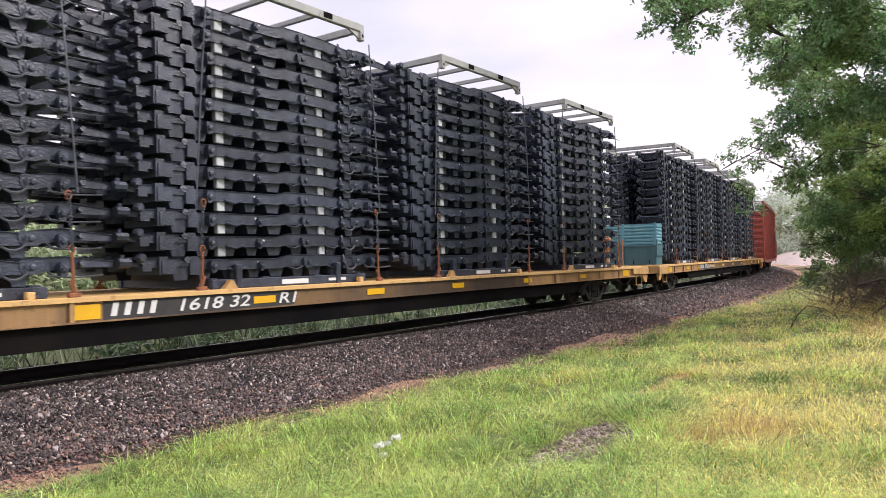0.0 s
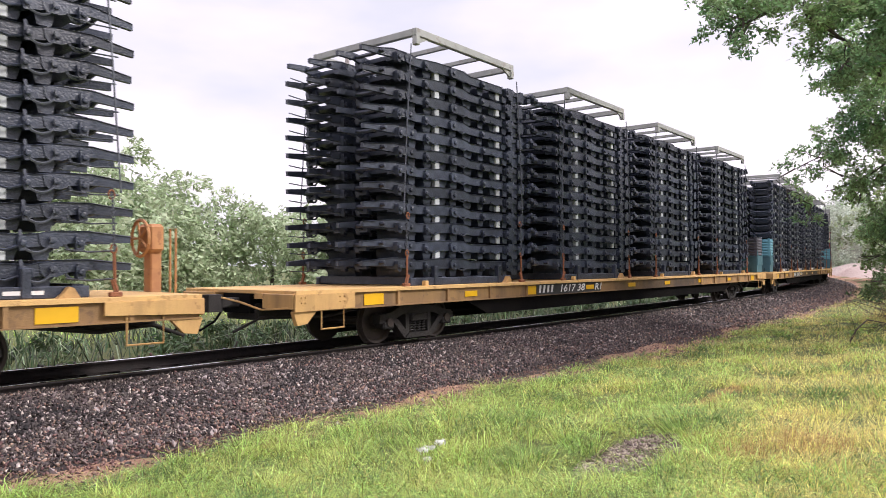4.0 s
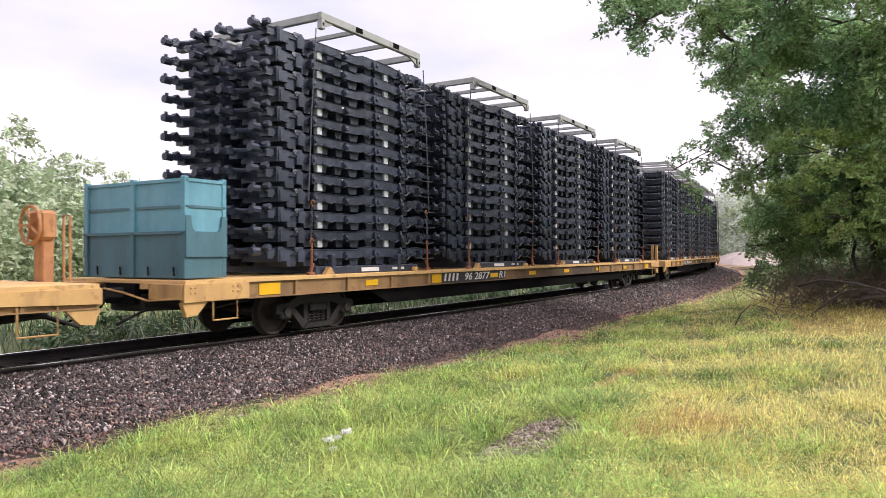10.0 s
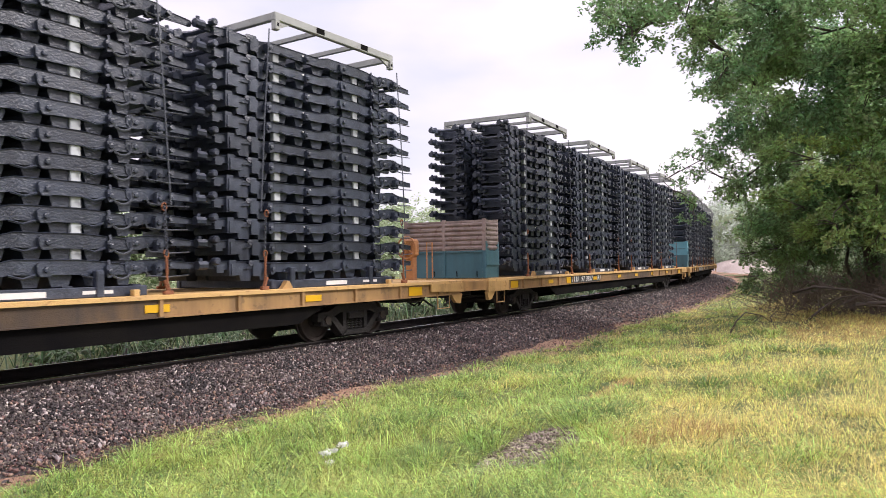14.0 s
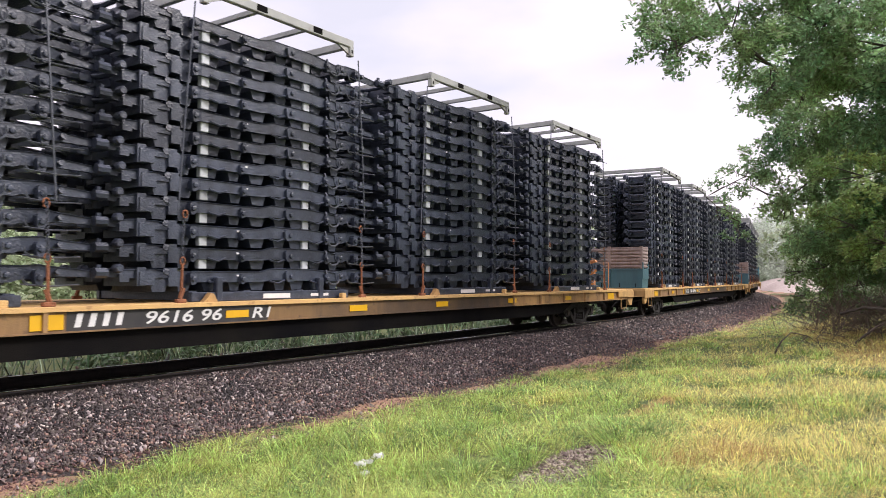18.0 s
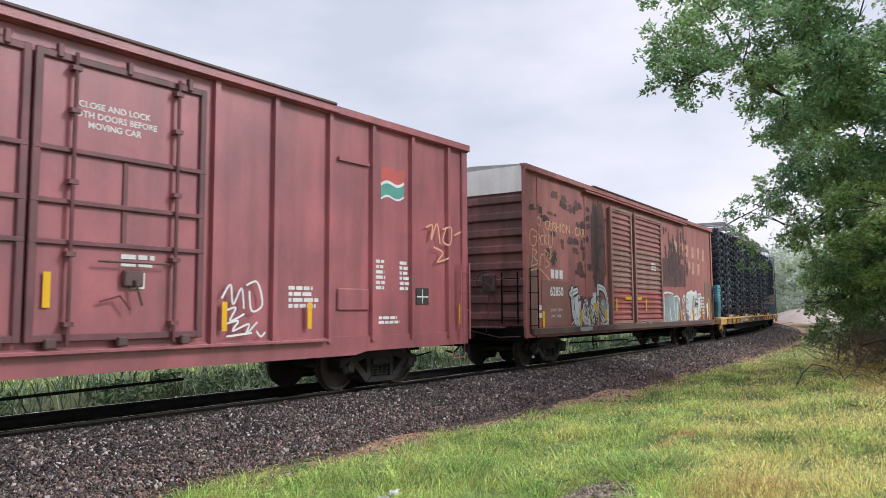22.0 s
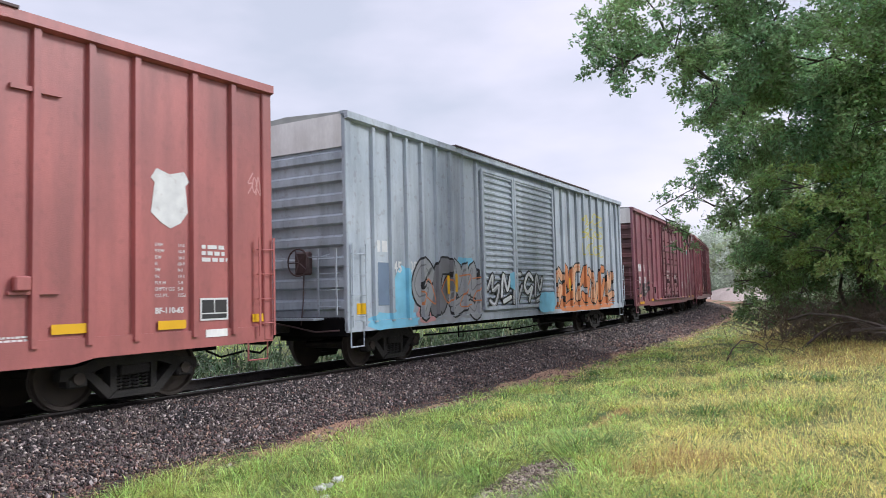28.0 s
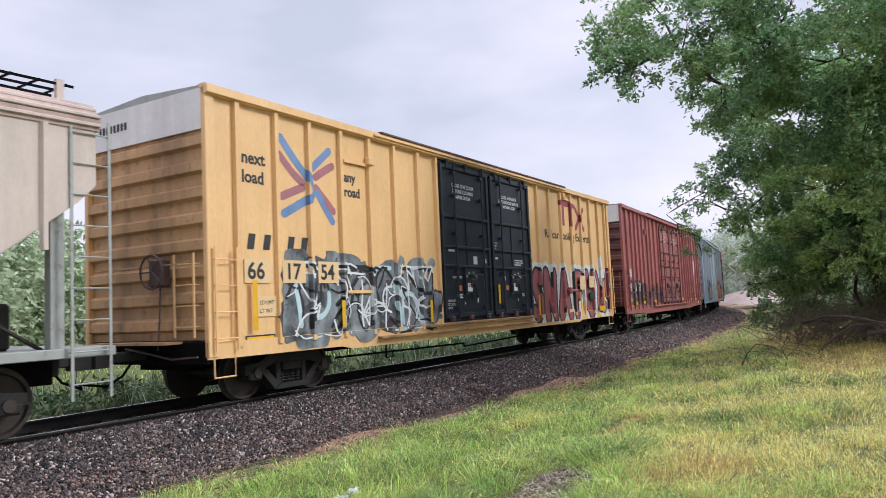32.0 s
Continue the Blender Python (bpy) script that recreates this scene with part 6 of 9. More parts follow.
def rail_profile(long):
    """Top line and depth of a truck frame's side rail: (x, z, depth)."""
    if long:
        return [(-3.05, 0.13, 0.10), (-2.55, 0.14, 0.13), (-2.25, 0.15, 0.15), (-1.85, 0.12, 0.15), (-1.55, 0.12, 0.17), (-0.35, 0.12, 0.17), (-0.10, 0.18, 0.20),
                (0.75, 0.18, 0.21), (1.05, 0.16, 0.19), (1.45, 0.12, 0.16), (1.75, 0.17, 0.18), (2.05, 0.19, 0.17), (2.35, 0.16, 0.12), (2.78, 0.12, 0.09)]
    return [(-2.98, 0.13, 0.05), (-2.52, 0.15, 0.08), (-2.1, 0.18, 0.12), (-1.75, 0.20, 0.17), (-1.35, 0.12, 0.18), (-1.05, 0.12, 0.17), (-0.75, 0.19, 0.23), (-0.2, 0.22, 0.26),
            (0.25, 0.19, 0.23), (0.5, 0.13, 0.17), (1.1, 0.12, 0.16), (1.4, 0.17, 0.17), (1.8, 0.18, 0.14), (2.42, 0.13, 0.09)]


def chassis_mesh(long):
    g = Shape()
    prof = rail_profile(long)
    for s in (-1, 1):
        y = 0.46 * s
        for a, b in zip(prof, prof[1:]):
            ya, yb = [y - (0.11 if q[0] < -1.8 else 0.05) * s * (1 if abs(q[0]) > 1.8 else 0) - (0.10 * s if q[0] > 2.2 else 0) for q in (a, b)]
            v = []
            for q, yy in ((a, ya), (b, yb)):
                v += [(q[0], yy - 0.035, q[1]), (q[0], yy + 0.035, q[1]), (q[0], yy + 0.035, q[1] - q[2]), (q[0], yy - 0.035, q[1] - q[2])]
            g.add(v, [(0, 1, 5, 4), (1, 2, 6, 5), (2, 3, 7, 6), (3, 0, 4, 7), (0, 3, 2, 1), (4, 5, 6, 7)])
        if long:
            g.tube([(-3.20, y - 0.06 * s, 0.085), (-3.02, y - 0.06 * s, 0.085)], 0.075, 8)
            g.tube([(-3.14, y - 0.06 * s, 0.10), (-3.13, y - 0.06 * s, 0.20)], 0.035, 6)
            g.disc((-2.9, y - 0.03, 0.15), 'y', [(-0.07, 0.05), (-0.05, 0.065), (0.05, 0.065), (0.07, 0.05)], 8)
        for x, w, lo, hi in ((-2.78, 0.09, -0.09, 0.13), (-2.42, 0.15, -0.14, 0.17), (-1.98, 0.11, -0.16, 0.18), (-1.7, 0.06, -0.09, 0.1), (-0.75, 0.05, -0.08, 0.08), (0.3, 0.12, -0.05, 0.14), (1.2, 0.05, -0.08, 0.1), (1.62, 0.16, -0.04, 0.15), (2.0, 0.06, -0.08, 0.12)):
            rear = x < -1.75
            out = y - s * 0.05 if rear else y + s * (0.05 if w > 0.15 else 0.10)
            inn = y - s * 0.2
            if not long:
                x *= 0.84
            if not rear:
                g.prism([(x - w, hi - 0.03), (x - w * 0.7, hi), (x + w * 0.75, hi), (x + w, hi - 0.05), (x + w * 0.8, lo + 0.03), (x + w * 0.3, lo), (x - w * 0.6, lo), (x - w * 0.9, lo + 0.05)], "y", min(y, out), max(y, out))
            g.box((x - w * 0.8, min(y, inn), lo + 0.05), (x + w * 0.8, max(y, inn), hi - 0.06))
            if not rear:
                g.disc((x, out, (lo + hi) / 2), "y", [(0.0, 0.045), (s * 0.03, 0.04), (s * 0.035, 0.02)], 7)
        for k in range(3):
            x = (-1.25, 0.0, 0.95)[k] * (1 if long else 0.84)
            g.tube([(x - 0.16, y + s * 0.06, -0.03), (x, y + s * 0.09, -0.075), (x + 0.18, y + s * 0.06, -0.02)], 0.018, 5)
        # lip along the rail's top edge
        for q, r in zip(prof, prof[1:]):
            e0, e1 = [y - (0.11 if c[0] < -1.8 else 0.05) * s * (1 if abs(c[0]) > 1.8 else 0) - (0.10 * s if c[0] > 2.2 else 0) + s * 0.036 for c in (q, r)]
            g.add([(q[0], e0, q[1] + 0.006), (r[0], e1, r[1] + 0.006), (r[0], e1 + s * 0.022, r[1] - 0.004), (q[0], e0 + s * 0.022, q[1] - 0.004)], [(0, 1, 2, 3)])
    for x in (-2.5, -1.98):
        g.box(((x if long else x * 0.83) - 0.07, -0.44, -0.1), ((x if long else x * 0.83) + 0.07, 0.44, 0.17))
    # deep hat-section crossmembers that hang into the gap below
    for x, w in ((-2.2, 0.13), (-1.78, 0.10), (-1.3, 0.13), (-0.82, 0.10), (-0.34, 0.14), (0.16, 0.11), (0.56, 0.14), (1.02, 0.12), (1.5, 0.10)):
        if not long:
            x *= 0.84
        g.prism([(x - w, 0.05), (x + w, 0.05), (x + w * 1.15, -0.06), (x + w * 0.8, -0.19), (x - w * 0.8, -0.19), (x - w * 1.15, -0.06)], "y", -0.41, 0.41)
    for x, w in ((-2.15, 0.3), (-0.2, 0.22), (0.9, 0.3), (1.7, 0.28)):
        if not long:
            x *= 0.83
        g.box((x - w, -0.44, 0.02), (x + w, 0.44, 0.1))
    for x, z, r in ((-2.85, 0.13, 0.045), (-2.1, 0.12, 0.055), (-1.3, 0.05, 0.05), (-0.2, 0.08, 0.06), (0.9, 0.07, 0.06), (1.7, 0.1, 0.06), (2.3, 0.1, 0.04)):
        if not long:
            x *= 0.83
        g.tube([(x, -0.45, z), (x + 0.03, -0.15, z - 0.03), (x + 0.03, 0.15, z - 0.03), (x, 0.45, z)], r, 6)
    return g.mesh("truck_chassis", STEEL_BLACK)


def hook_mesh(long):
    """Bent hanger hooks along one frame's outer rail."""
    g = Shape()
    k = 1.0 if long else 0.84
    for x, r, lift, yy in ((-2.42, 0.09, 0.03, -0.42), (-1.95, 0.09, 0.04, -0.42), (1.38, 0.17, 0.05, -0.55), (1.95, 0.12, 0.03, -0.47)):
        arc = [(k * x + r * math.cos(a), yy, lift + r * 0.9 * math.sin(a)) for a in np.linspace(math.pi, 2.1 * math.pi, 9)]
        g.tube([(k * x - r, yy + 0.04, lift + 0.12)] + arc, 0.022, 5, r_end=0.014)
    g.tube([(k * 1.75, -0.6, -0.06), (k * 2.1, -0.61, -0.09), (k * 2.5, -0.58, -0.07)], 0.011, 4)
    return g.mesh("hanger_hook", HOOK_STEEL)


LAYERS, STEPS = 12, {"long": (0.360, 0.35), "short": (0.366, 0.30)}


def stack_parts():
    m = {"long": chassis_mesh(True), "short": chassis_mesh(False), "long hook": hook_mesh(True), "short hook": hook_mesh(False)}
    top = Shape()
    zt = 4.73
    for s in (-1, 1):
        top.box((-1.72, s * 1.40 - 0.05, zt), (1.72, s * 1.40 + 0.05, zt + 0.15), 0.012)
        top.box((s * 1.67 - 0.05, -1.36, zt + 0.005), (s * 1.67 + 0.05, 1.36, zt + 0.145), 0.012)
        top.box((s * 0.55 - 0.04, -1.36, zt + 0.03), (s * 0.55 + 0.04, 1.36, zt + 0.11))
        for q in (-1, 1):
            top.box((q * 1.66 - 0.055, s * 1.40 - 0.06, zt - 0.17), (q * 1.66 + 0.055, s * 1.40 + 0.06, zt + 0.01), 0.012)
            top.prism([(q * 1.6, zt), (q * 1.3, zt), (q * 1.6, zt - 0.13)], "y", s * 1.40 - 0.02, s * 1.40 + 0.02)
    m["top"] = top.mesh("top_rack", RACK_GREY)
    pk = Shape()
    for x in (-0.55, 0.75):
        pk.box((x - 0.11, -1.455, zt + 0.03), (x + 0.11, -1.450, zt + 0.135))
    for q in (-1, 1):
        pk.box((q * 1.66 - 0.02, -1.465, zt - 0.11), (q * 1.66 + 0.02, -1.458, zt - 0.05))
    m["pocket"] = pk.mesh("fork_pocket", UNDER)
    m["side_beam"] = Shape().box((-1.75, -0.05, 0.0), (1.75, 0.05, 0.15), 0.012).mesh("side_beam", STEEL_BLACK)
    m["cross_beam"] = Shape().box((-0.07, -1.22, 0.02), (0.07, 1.22, 0.17)).mesh("cross_beam", STEEL_BLACK)
    m["post"] = Shape().box((-0.06, -0.06, 0.0), (0.06, 0.06, 0.38), 0.015).mesh("corner_post", STEEL_BLACK)
    tag = Shape().box((-0.35, -1.336, 0.03), (0.25, -1.331, 0.11)).box((0.75, -1.336, 0.05), (1.2, -1.331, 0.10))
    m["tag"] = tag.mesh("rack_label", STENCIL_WHITE)
    m["spacer"] = Shape().box((-0.075, -0.05, -0.20), (0.075, 0.05, 0.0), 0.01).mesh("spacer", SPACER_WHITE)
    m["chip"] = Shape().box((-0.85, -1.233, 0.045), (-0.72, -1.229, 0.075)).mesh("part_tag", STENCIL_WHITE)
    chain = Shape().tube([(0, 0, 4.58), (-0.12, 0.01, 3.0), (-0.25, -0.02, 1.35)], 0.013, 5)
    for k in range(16):
        z = 0.62 + k * 0.045
        x = -0.16 + 0.0 * k + (z - 0.6) * 0.045
        d = (1, 0) if k % 2 else (0, 1)
        ring = [(x + d[0] * 0.02 * math.cos(a), d[1] * 0.02 * math.cos(a), z + 0.034 * math.sin(a)) for a in np.linspace(0, 2 * math.pi, 7)[:-1]]
        chain.tube(ring, 0.008, 4, closed=True)
    m["chain"] = chain.mesh("tie_down_chain", HOOK_STEEL)
    bk = Shape()
    for z in (0.62, 1.32):
        ring = [(-0.155 + 0.04 * math.cos(a) + (z - 0.6) * 0.045, -0.01, z + 0.06 * math.sin(a)) for a in np.linspace(0, 2 * math.pi, 9)[:-1]]
        bk.tube(ring, 0.014, 5, closed=True)
    bk.tube([(-0.18, -0.02, 0.05), (-0.165, -0.02, 0.58)], 0.022, 5).box((-0.26, -0.05, 0.0), (-0.10, 0.03, 0.06), 0.01).tube([(-0.2, -0.02, 0.06), (-0.15, -0.03, 0.22)], 0.035, 5)
    m["buckle"] = bk.mesh("turnbuckle", RUST)
    return m


STACK = stack_parts()


def frame_stack(kind, seed):
    """A tall rack of black truck frames, two to a layer."""
    ob = thing("chassis_stack", "tall stack of black truck frames under a grey top rack", "frame stack", "stacks of truck frames on the flatcars")
    rnd = random.Random(seed)
    for side in (-1, 1):
        beam = part("side_beam", STACK["side_beam"], None, ob, at=pose(0, side * 1.28, 0))
        for x in (-1.25, 1.0):
            part("corner_post", STACK["post"], None, beam, at=pose(x, side * 0.02, 0))
    for x in (-1.65, -0.6, 0.6, 1.65):
        part("cross_beam", STACK["cross_beam"], None, ob, at=pose(x, 0, 0))
    part("rack_label", STACK["tag"], None, ob)
    t = part("top_rack", STACK["top"], None, ob, "pale grey steel top rack", at=pose(0, 0, 0.05 if kind == "long" else 0.17))
    part("fork_pocket", STACK["pocket"], None, t)
    for k in range(LAYERS):
        z = STEPS[kind][1] + STEPS[kind][0] * k
        part("part_tag", STACK["chip"], None, ob, at=pose(0.1 * rnd.random(), 0, z))
        for y in (-0.72, 0.72):
            ch = part("truck_chassis", STACK[kind], None, ob, at=pose(rnd.uniform(-0.025, 0.025), y + rnd.uniform(-0.012, 0.012), z, rnd.uniform(-0.4, 0.4), 0, rnd.uniform(-0.25, 0.25)))
            if y < 0:
                part("hanger_hook", STACK[kind + " hook"], None, ch, "worn grey hooks")
        if k:
            for x in (-1.45, 0.75):
                for y in (-1.13, 1.13):
                    part("spacer", STACK["spacer"], None, ob, at=pose(x, y, z))
    for x, turn in ((-1.85, 0), (1.85, 180)):
        c = part("tie_down_chain", STACK["chain"], None, ob, "dark tie-down chain", at=pose(x, -1.44, 0, 0, 0, turn))
        part("turnbuckle", STACK["buckle"], None, c, "rusty turnbuckle")
        c = part("tie_down_chain", STACK["chain"], None, ob, at=pose(x, 1.44, 0, 0, 0, turn))
        part("turnbuckle", STACK["buckle"], None, c)
    return ob


def storage_bin(low, high, label, corrugated=True):
    ob = thing("storage_bin", label, "storage bin", "bins on the flatcars")
    a, near, far, hgt = 0.38, -1.40, 1.08, 1.55
    part("lower_box", Shape().box((-a, near, 0.02), (a, far, 0.72), 0.01), low, ob)
    for y0, y1 in ((near - 0.03, near + 0.01), (far - 0.01, far + 0.03)):
        poly = [(-a - 0.02, 0.36), (a + 0.02, 0.36), (a + 0.02, 0.98), (a - 0.07, 0.98), (a - 0.10, 0.80), (a - 0.15, 0.74), (-a + 0.15, 0.74), (-a + 0.10, 0.80), (-a + 0.07, 0.98), (-a - 0.02, 0.98)]
        g = Shape()
        g.prism(poly[0:2] + [poly[5], poly[6]], "y", y0, y1)
        g.prism([poly[1], poly[2], poly[3], poly[4], poly[5]], "y", y0, y1)
        g.prism([poly[0], poly[6], poly[7], poly[8], poly[9]], "y", y0, y1)
        g.box((-a - 0.025, min(y0, y1) - 0.012, 0.35), (a + 0.025, max(y0, y1), 0.38))
        part("end_plate", g, low, ob, "notched teal end plate")
    mid = (near + far) / 2
    for x in (-a + 0.01, a - 0.01):
        for y in (near + 0.04, mid, far - 0.04):
            part("post", Shape().box((x - 0.045, y - 0.045, 0.02), (x + 0.045, y + 0.045, 0.74), 0.008), low, ob)
            part("upper_post", Shape().box((x - 0.04, y - 0.05, 0.74), (x + 0.04, y + 0.05, hgt + 0.03), 0.008), high, ob)
    part("ledge", Shape().box((-a - 0.035, near, 0.70), (-a + 0.02, far, 0.745)).box((a - 0.02, near, 0.70), (a + 0.035, far, 0.745)), low, ob)
    n = 6
    if corrugated:
        z0, z1 = 0.76, hgt - 0.04
        pitch = (z1 - z0) / n
        def wave_line(sign, at):
            prof = []
            for k in range(n):
                z = z0 + pitch * k
                prof += [(at, z), (at + sign * 0.035, z + pitch * 0.3), (at + sign * 0.035, z + pitch * 0.65), (at, z + pitch * 0.9)]
            return prof + [(at, z1)]
        for s in (-1, 1):
            part("panel", Shape().sheet(wave_line(s, s * (a - 0.01)), near + 0.02, far - 0.02, "y"), high, ob, "corrugated panel")
            part("panel", Shape().sheet(wave_line(s, near + 0.005 if s < 0 else far - 0.005), -a + 0.02, a - 0.02, "x"), high, ob)
    else:
        part("panel", Shape().box((-a + 0.01, near + 0.01, 0.72), (a - 0.01, far - 0.01, hgt - 0.03), 0.01), high, ob, "smooth steel panel")
        part("strap", Shape().box((-a - 0.01, near - 0.01, 1.1), (a + 0.01, far + 0.01, 1.14)), low, ob)
    part("top_rim", Shape().box((-a - 0.01, near - 0.01, hgt - 0.05), (a + 0.01, near + 0.05, hgt)).box((-a - 0.01, far - 0.05, hgt - 0.05), (a + 0.01, far + 0.01, hgt))
         .box((-a - 0.01, near, hgt - 0.05), (-a + 0.05, far, hgt)).box((a - 0.05, near, hgt - 0.05), (a + 0.01, far, hgt)), high, ob)
    for y in (near + 0.25, near + 0.85, mid + 0.3, far - 0.35):
        part("latch", Shape().tube([(-a - 0.02, y, 0.06), (-a - 0.03, y, 0.2)], 0.014, 5), UNDER, ob)
    return ob


MOVERS = []  # (thing, distance ahead of the train's datum, half wheelbase, height)


def ride(ob, u, half, z=0.0, turned=False, y=0.0):
    MOVERS.append((ob, u, half, z, turned, y))
    return ob


RIDERS = []  # (thing, car centre, local x, z, turned)
BINS = {"teal": (TEAL, TEAL_LIGHT, "teal steel bin with corrugated upper panels on the flatcar end", True),
        "grey": (TEAL, BIN_GREY, "teal steel bin with dark grey corrugated upper panels", True),
        "plain": (TEAL, TEAL_LIGHT, "smooth teal steel bin on the flatcar end", False),
        "rust": (TEAL, BIN_RUST, "teal steel bin with rusty brown corrugated upper panels", True)}
FOUR, FIVE = (-8.64, -2.67, 3.30, 9.27), (-9.85, -4.80, 0.25, 5.30, 10.35)
seed = 100
for center, number, xs, kind, turned, rear_bin, front_bin, mark in (
        (39.36, "9758 14", FOUR, "long", False, "teal", None, -3.9), (11.06, "1618 32", FOUR, "long", False, "teal", None, -3.75),
        (-17.40, "1617 38", (-8.82, -2.85, 3.12, 9.09), "long", True, None, "grey", -3.71), (-45.98, "9408 28", FIVE, "short", False, None, None, -3.95),
        (-74.36, "96 2877", FOUR, "long", False, "plain", None, -3.55), (-102.66, "97 3857", FOUR, "long", False, "rust", None, -4.38),
        (-130.97, "96 8066", FOUR, "long", False, "rust", None, -3.9), (-159.32, "9616 96", FOUR, "long", False, "teal", None, -3.9)):
    ride(flatcar("long ochre flatcar with a black girder carrying truck frames", number, mark, center != -74.36), center, 10.06)
    car = MOVERS[-1][0]
    if xs is FIVE:
        for y in (-1.12, -0.92):
            part("end_post", Shape().prism([(-13.53, 1.09), (-13.20, 1.09), (-13.34, 1.22), (-13.38, 1.84), (-13.53, 1.84)], "y", y - 0.05, y + 0.05), YELLOW_FADED, car, "ochre end stop post")
    for x in xs:
        seed += 1
        part("chock", FLAT["chock"], None, car, at=pose(x + (1.45 if turned or xs is FIVE else -1.5), 0, 0))
        part("stake_pocket", FLAT["stake_pocket"], None, car, at=pose(x + (-1.45 if turned or xs is FIVE else 1.48), 0, 0))
        RIDERS.append((frame_stack(kind, seed), center, x, 1.095, turned))
    for b, x in ((rear_bin, -13.05), (front_bin, 13.08)):
        if b:
            low, high, label, cor = BINS[b]
            RIDERS.append((storage_bin(low, high, label, cor), center, x, 1.095, False))

# ---- the boxcars ----
Y0 = -WALL - 0.004
YR = -WALL - 0.082

# maroon car with a faded tag and number
def maroon_car(rear, front, number, paint, tall_marks, seed):
    L = front - rear
    h = L / 2
    car = boxcar("boxcar", "weathered maroon steel boxcar with white lettering and plug doors", L, paint, 5.17, 0.78,
                 (-8.67, -7.42, -6.18, -4.98, -3.85, -2.62, 2.72, 3.87, 5.09, 6.2, 7.35, 8.55), end_mat=END_SOOT_SHADE)
    ride(car, (rear + front) / 2, h - 2.3)
    plug_door(car, -2.4, 0.02, 1.12, 4.78, paint, BAR_MAROON)
    plug_door(car, 0.06, 2.5, 1.12, 4.78, paint, BAR_MAROON)
    door_track(car, -5.2, 5.2, 5.06, paint)
    door_track(car, -5.0, 5.0, 1.02, paint)
    part("hatch", Shape().box((-6.05, Y0 - 0.05, 3.95), (-5.1, Y0, 4.02)).box((-5.3, Y0 - 0.12, 4.0), (-5.12, Y0, 4.2), 0.02), paint, car)
    part("hatch", Shape().box((-6.0, Y0 - 0.03, 1.35), (-5.1, Y0, 1.85), 0.02).box((-5.3, Y0 - 0.1, 1.62), (-5.14, Y0 - 0.02, 1.78), 0.02), paint, car)
    part("hatch", Shape().box((5.3, Y0 - 0.05, 4.2), (6.1, Y0, 4.27)).box((5.3, Y0 - 0.04, 1.5), (6.1, Y0, 1.9), 0.02), paint, car)
    g = Shape()
    for x0, x1 in ((-8.28, -8.02), (-7.96, -7.70), (-7.22, -6.90)):
        g.box((x0, Y0 - 0.003, 2.34), (x1, Y0, 2.66))
    part("car_mark", g, STENCIL_WHITE, car, "white block mark")
    a, b = number.split()
    lettering(a, 0.30, -8.22, 1.80, Y0, STENCIL_WHITE, car, "car_number", bold=0.012)
    lettering(b, 0.30, -7.28, 1.80, Y0, STENCIL_WHITE, car, "car_number", bold=0.012)
    lettering("LD LMT  202900", 0.095, -7.30, 1.52, Y0, STENCIL_WHITE, car, bold=0.003)
    lettering("LT WT  83100", 0.095, -7.30, 1.34, Y0, STENCIL_WHITE, car, bold=0.003)
    pts = [(-5.70 + 0.16 * math.cos(t), 2.24 + 0.18 * math.sin(t)) for t in np.linspace(0, 2 * math.pi, 25)]
    ribbon(car, pts, 0.025, Y0, STENCIL_WHITE, "plate_mark", "white ring mark")
    lettering("EXCEEDS\nPLATE", 0.04, -5.70, 2.27, Y0, STENCIL_WHITE, car, align="CENTER")
    lettering("F", 0.10, -5.70, 2.10, Y0, STENCIL_WHITE, car, align="CENTER", bold=0.004)
    lettering("CLOSE AND LOCK\nBOTH DOORS BEFORE\nMOVING CAR", 0.085, 1.12, 4.14, Y0 - 0.07, STENCIL_WHITE, car, align="CENTER", bold=0.002)
    lettering("CLOSE THIS DOOR FIRST", 0.065, -1.55, 2.42, Y0 - 0.07, STENCIL_WHITE, car, bold=0.002)
    lettering("OPEN THIS DOOR FIRST", 0.065, 0.85, 2.34, Y0 - 0.07, STENCIL_WHITE, car, bold=0.002)
    for x in (-0.95, 1.5):
        plate(car, x - 0.1, x + 0.1, 1.80, 2.02, Y0 - 0.075, WHITE_PANEL, "placard", "white placard")
        bars(car, x - 0.25, x + 0.25, 2.1, 2.3, 2, Y0 - 0.075, STENCIL_WHITE, seed + int(x * 10))
    for k, (x0, x1, z0, z1, r) in enumerate(((6.3, 6.6, 1.9, 2.5, 6), (7.0, 7.3, 1.9, 2.5, 6), (4.2, 4.9, 1.55, 1.95, 4), (-8.4, -7.4, 1.0, 1.06, 1), (-7.35, -6.85, 0.98, 1.2, 3), (-1.9, -1.3, 1.5, 1.6, 1), (-0.6, -0.3, 1.3, 1.42, 2), (6.4, 7.0, 1.25, 1.42, 2))):
        bars(car, x0, x1, z0, z1, r, Y0 - (0.075 if -2 < x0 < 0 else 0), STENCIL_WHITE, seed + 40 + k)
    part("placard", Shape().box((7.5, Y0 - 0.01, 1.62), (7.9, Y0, 1.95)), STENCIL_BLACK, car)
    part("placard_rim", Shape().box((7.52, Y0 - 0.013, 1.76), (7.88, Y0 - 0.01, 1.785)).box((7.69, Y0 - 0.013, 1.64), (7.71, Y0 - 0.01, 1.93)), STENCIL_WHITE, car)
    # a waving flag emblem in plain colours
    fl = []
    for k in range(9):
        x = 6.45 + k * 0.085
        fl.append((x, 3.62 + 0.012 * k + 0.05 * math.sin(k * 0.8), 4.20 + 0.012 * k + 0.05 * math.sin(k * 0.8)))
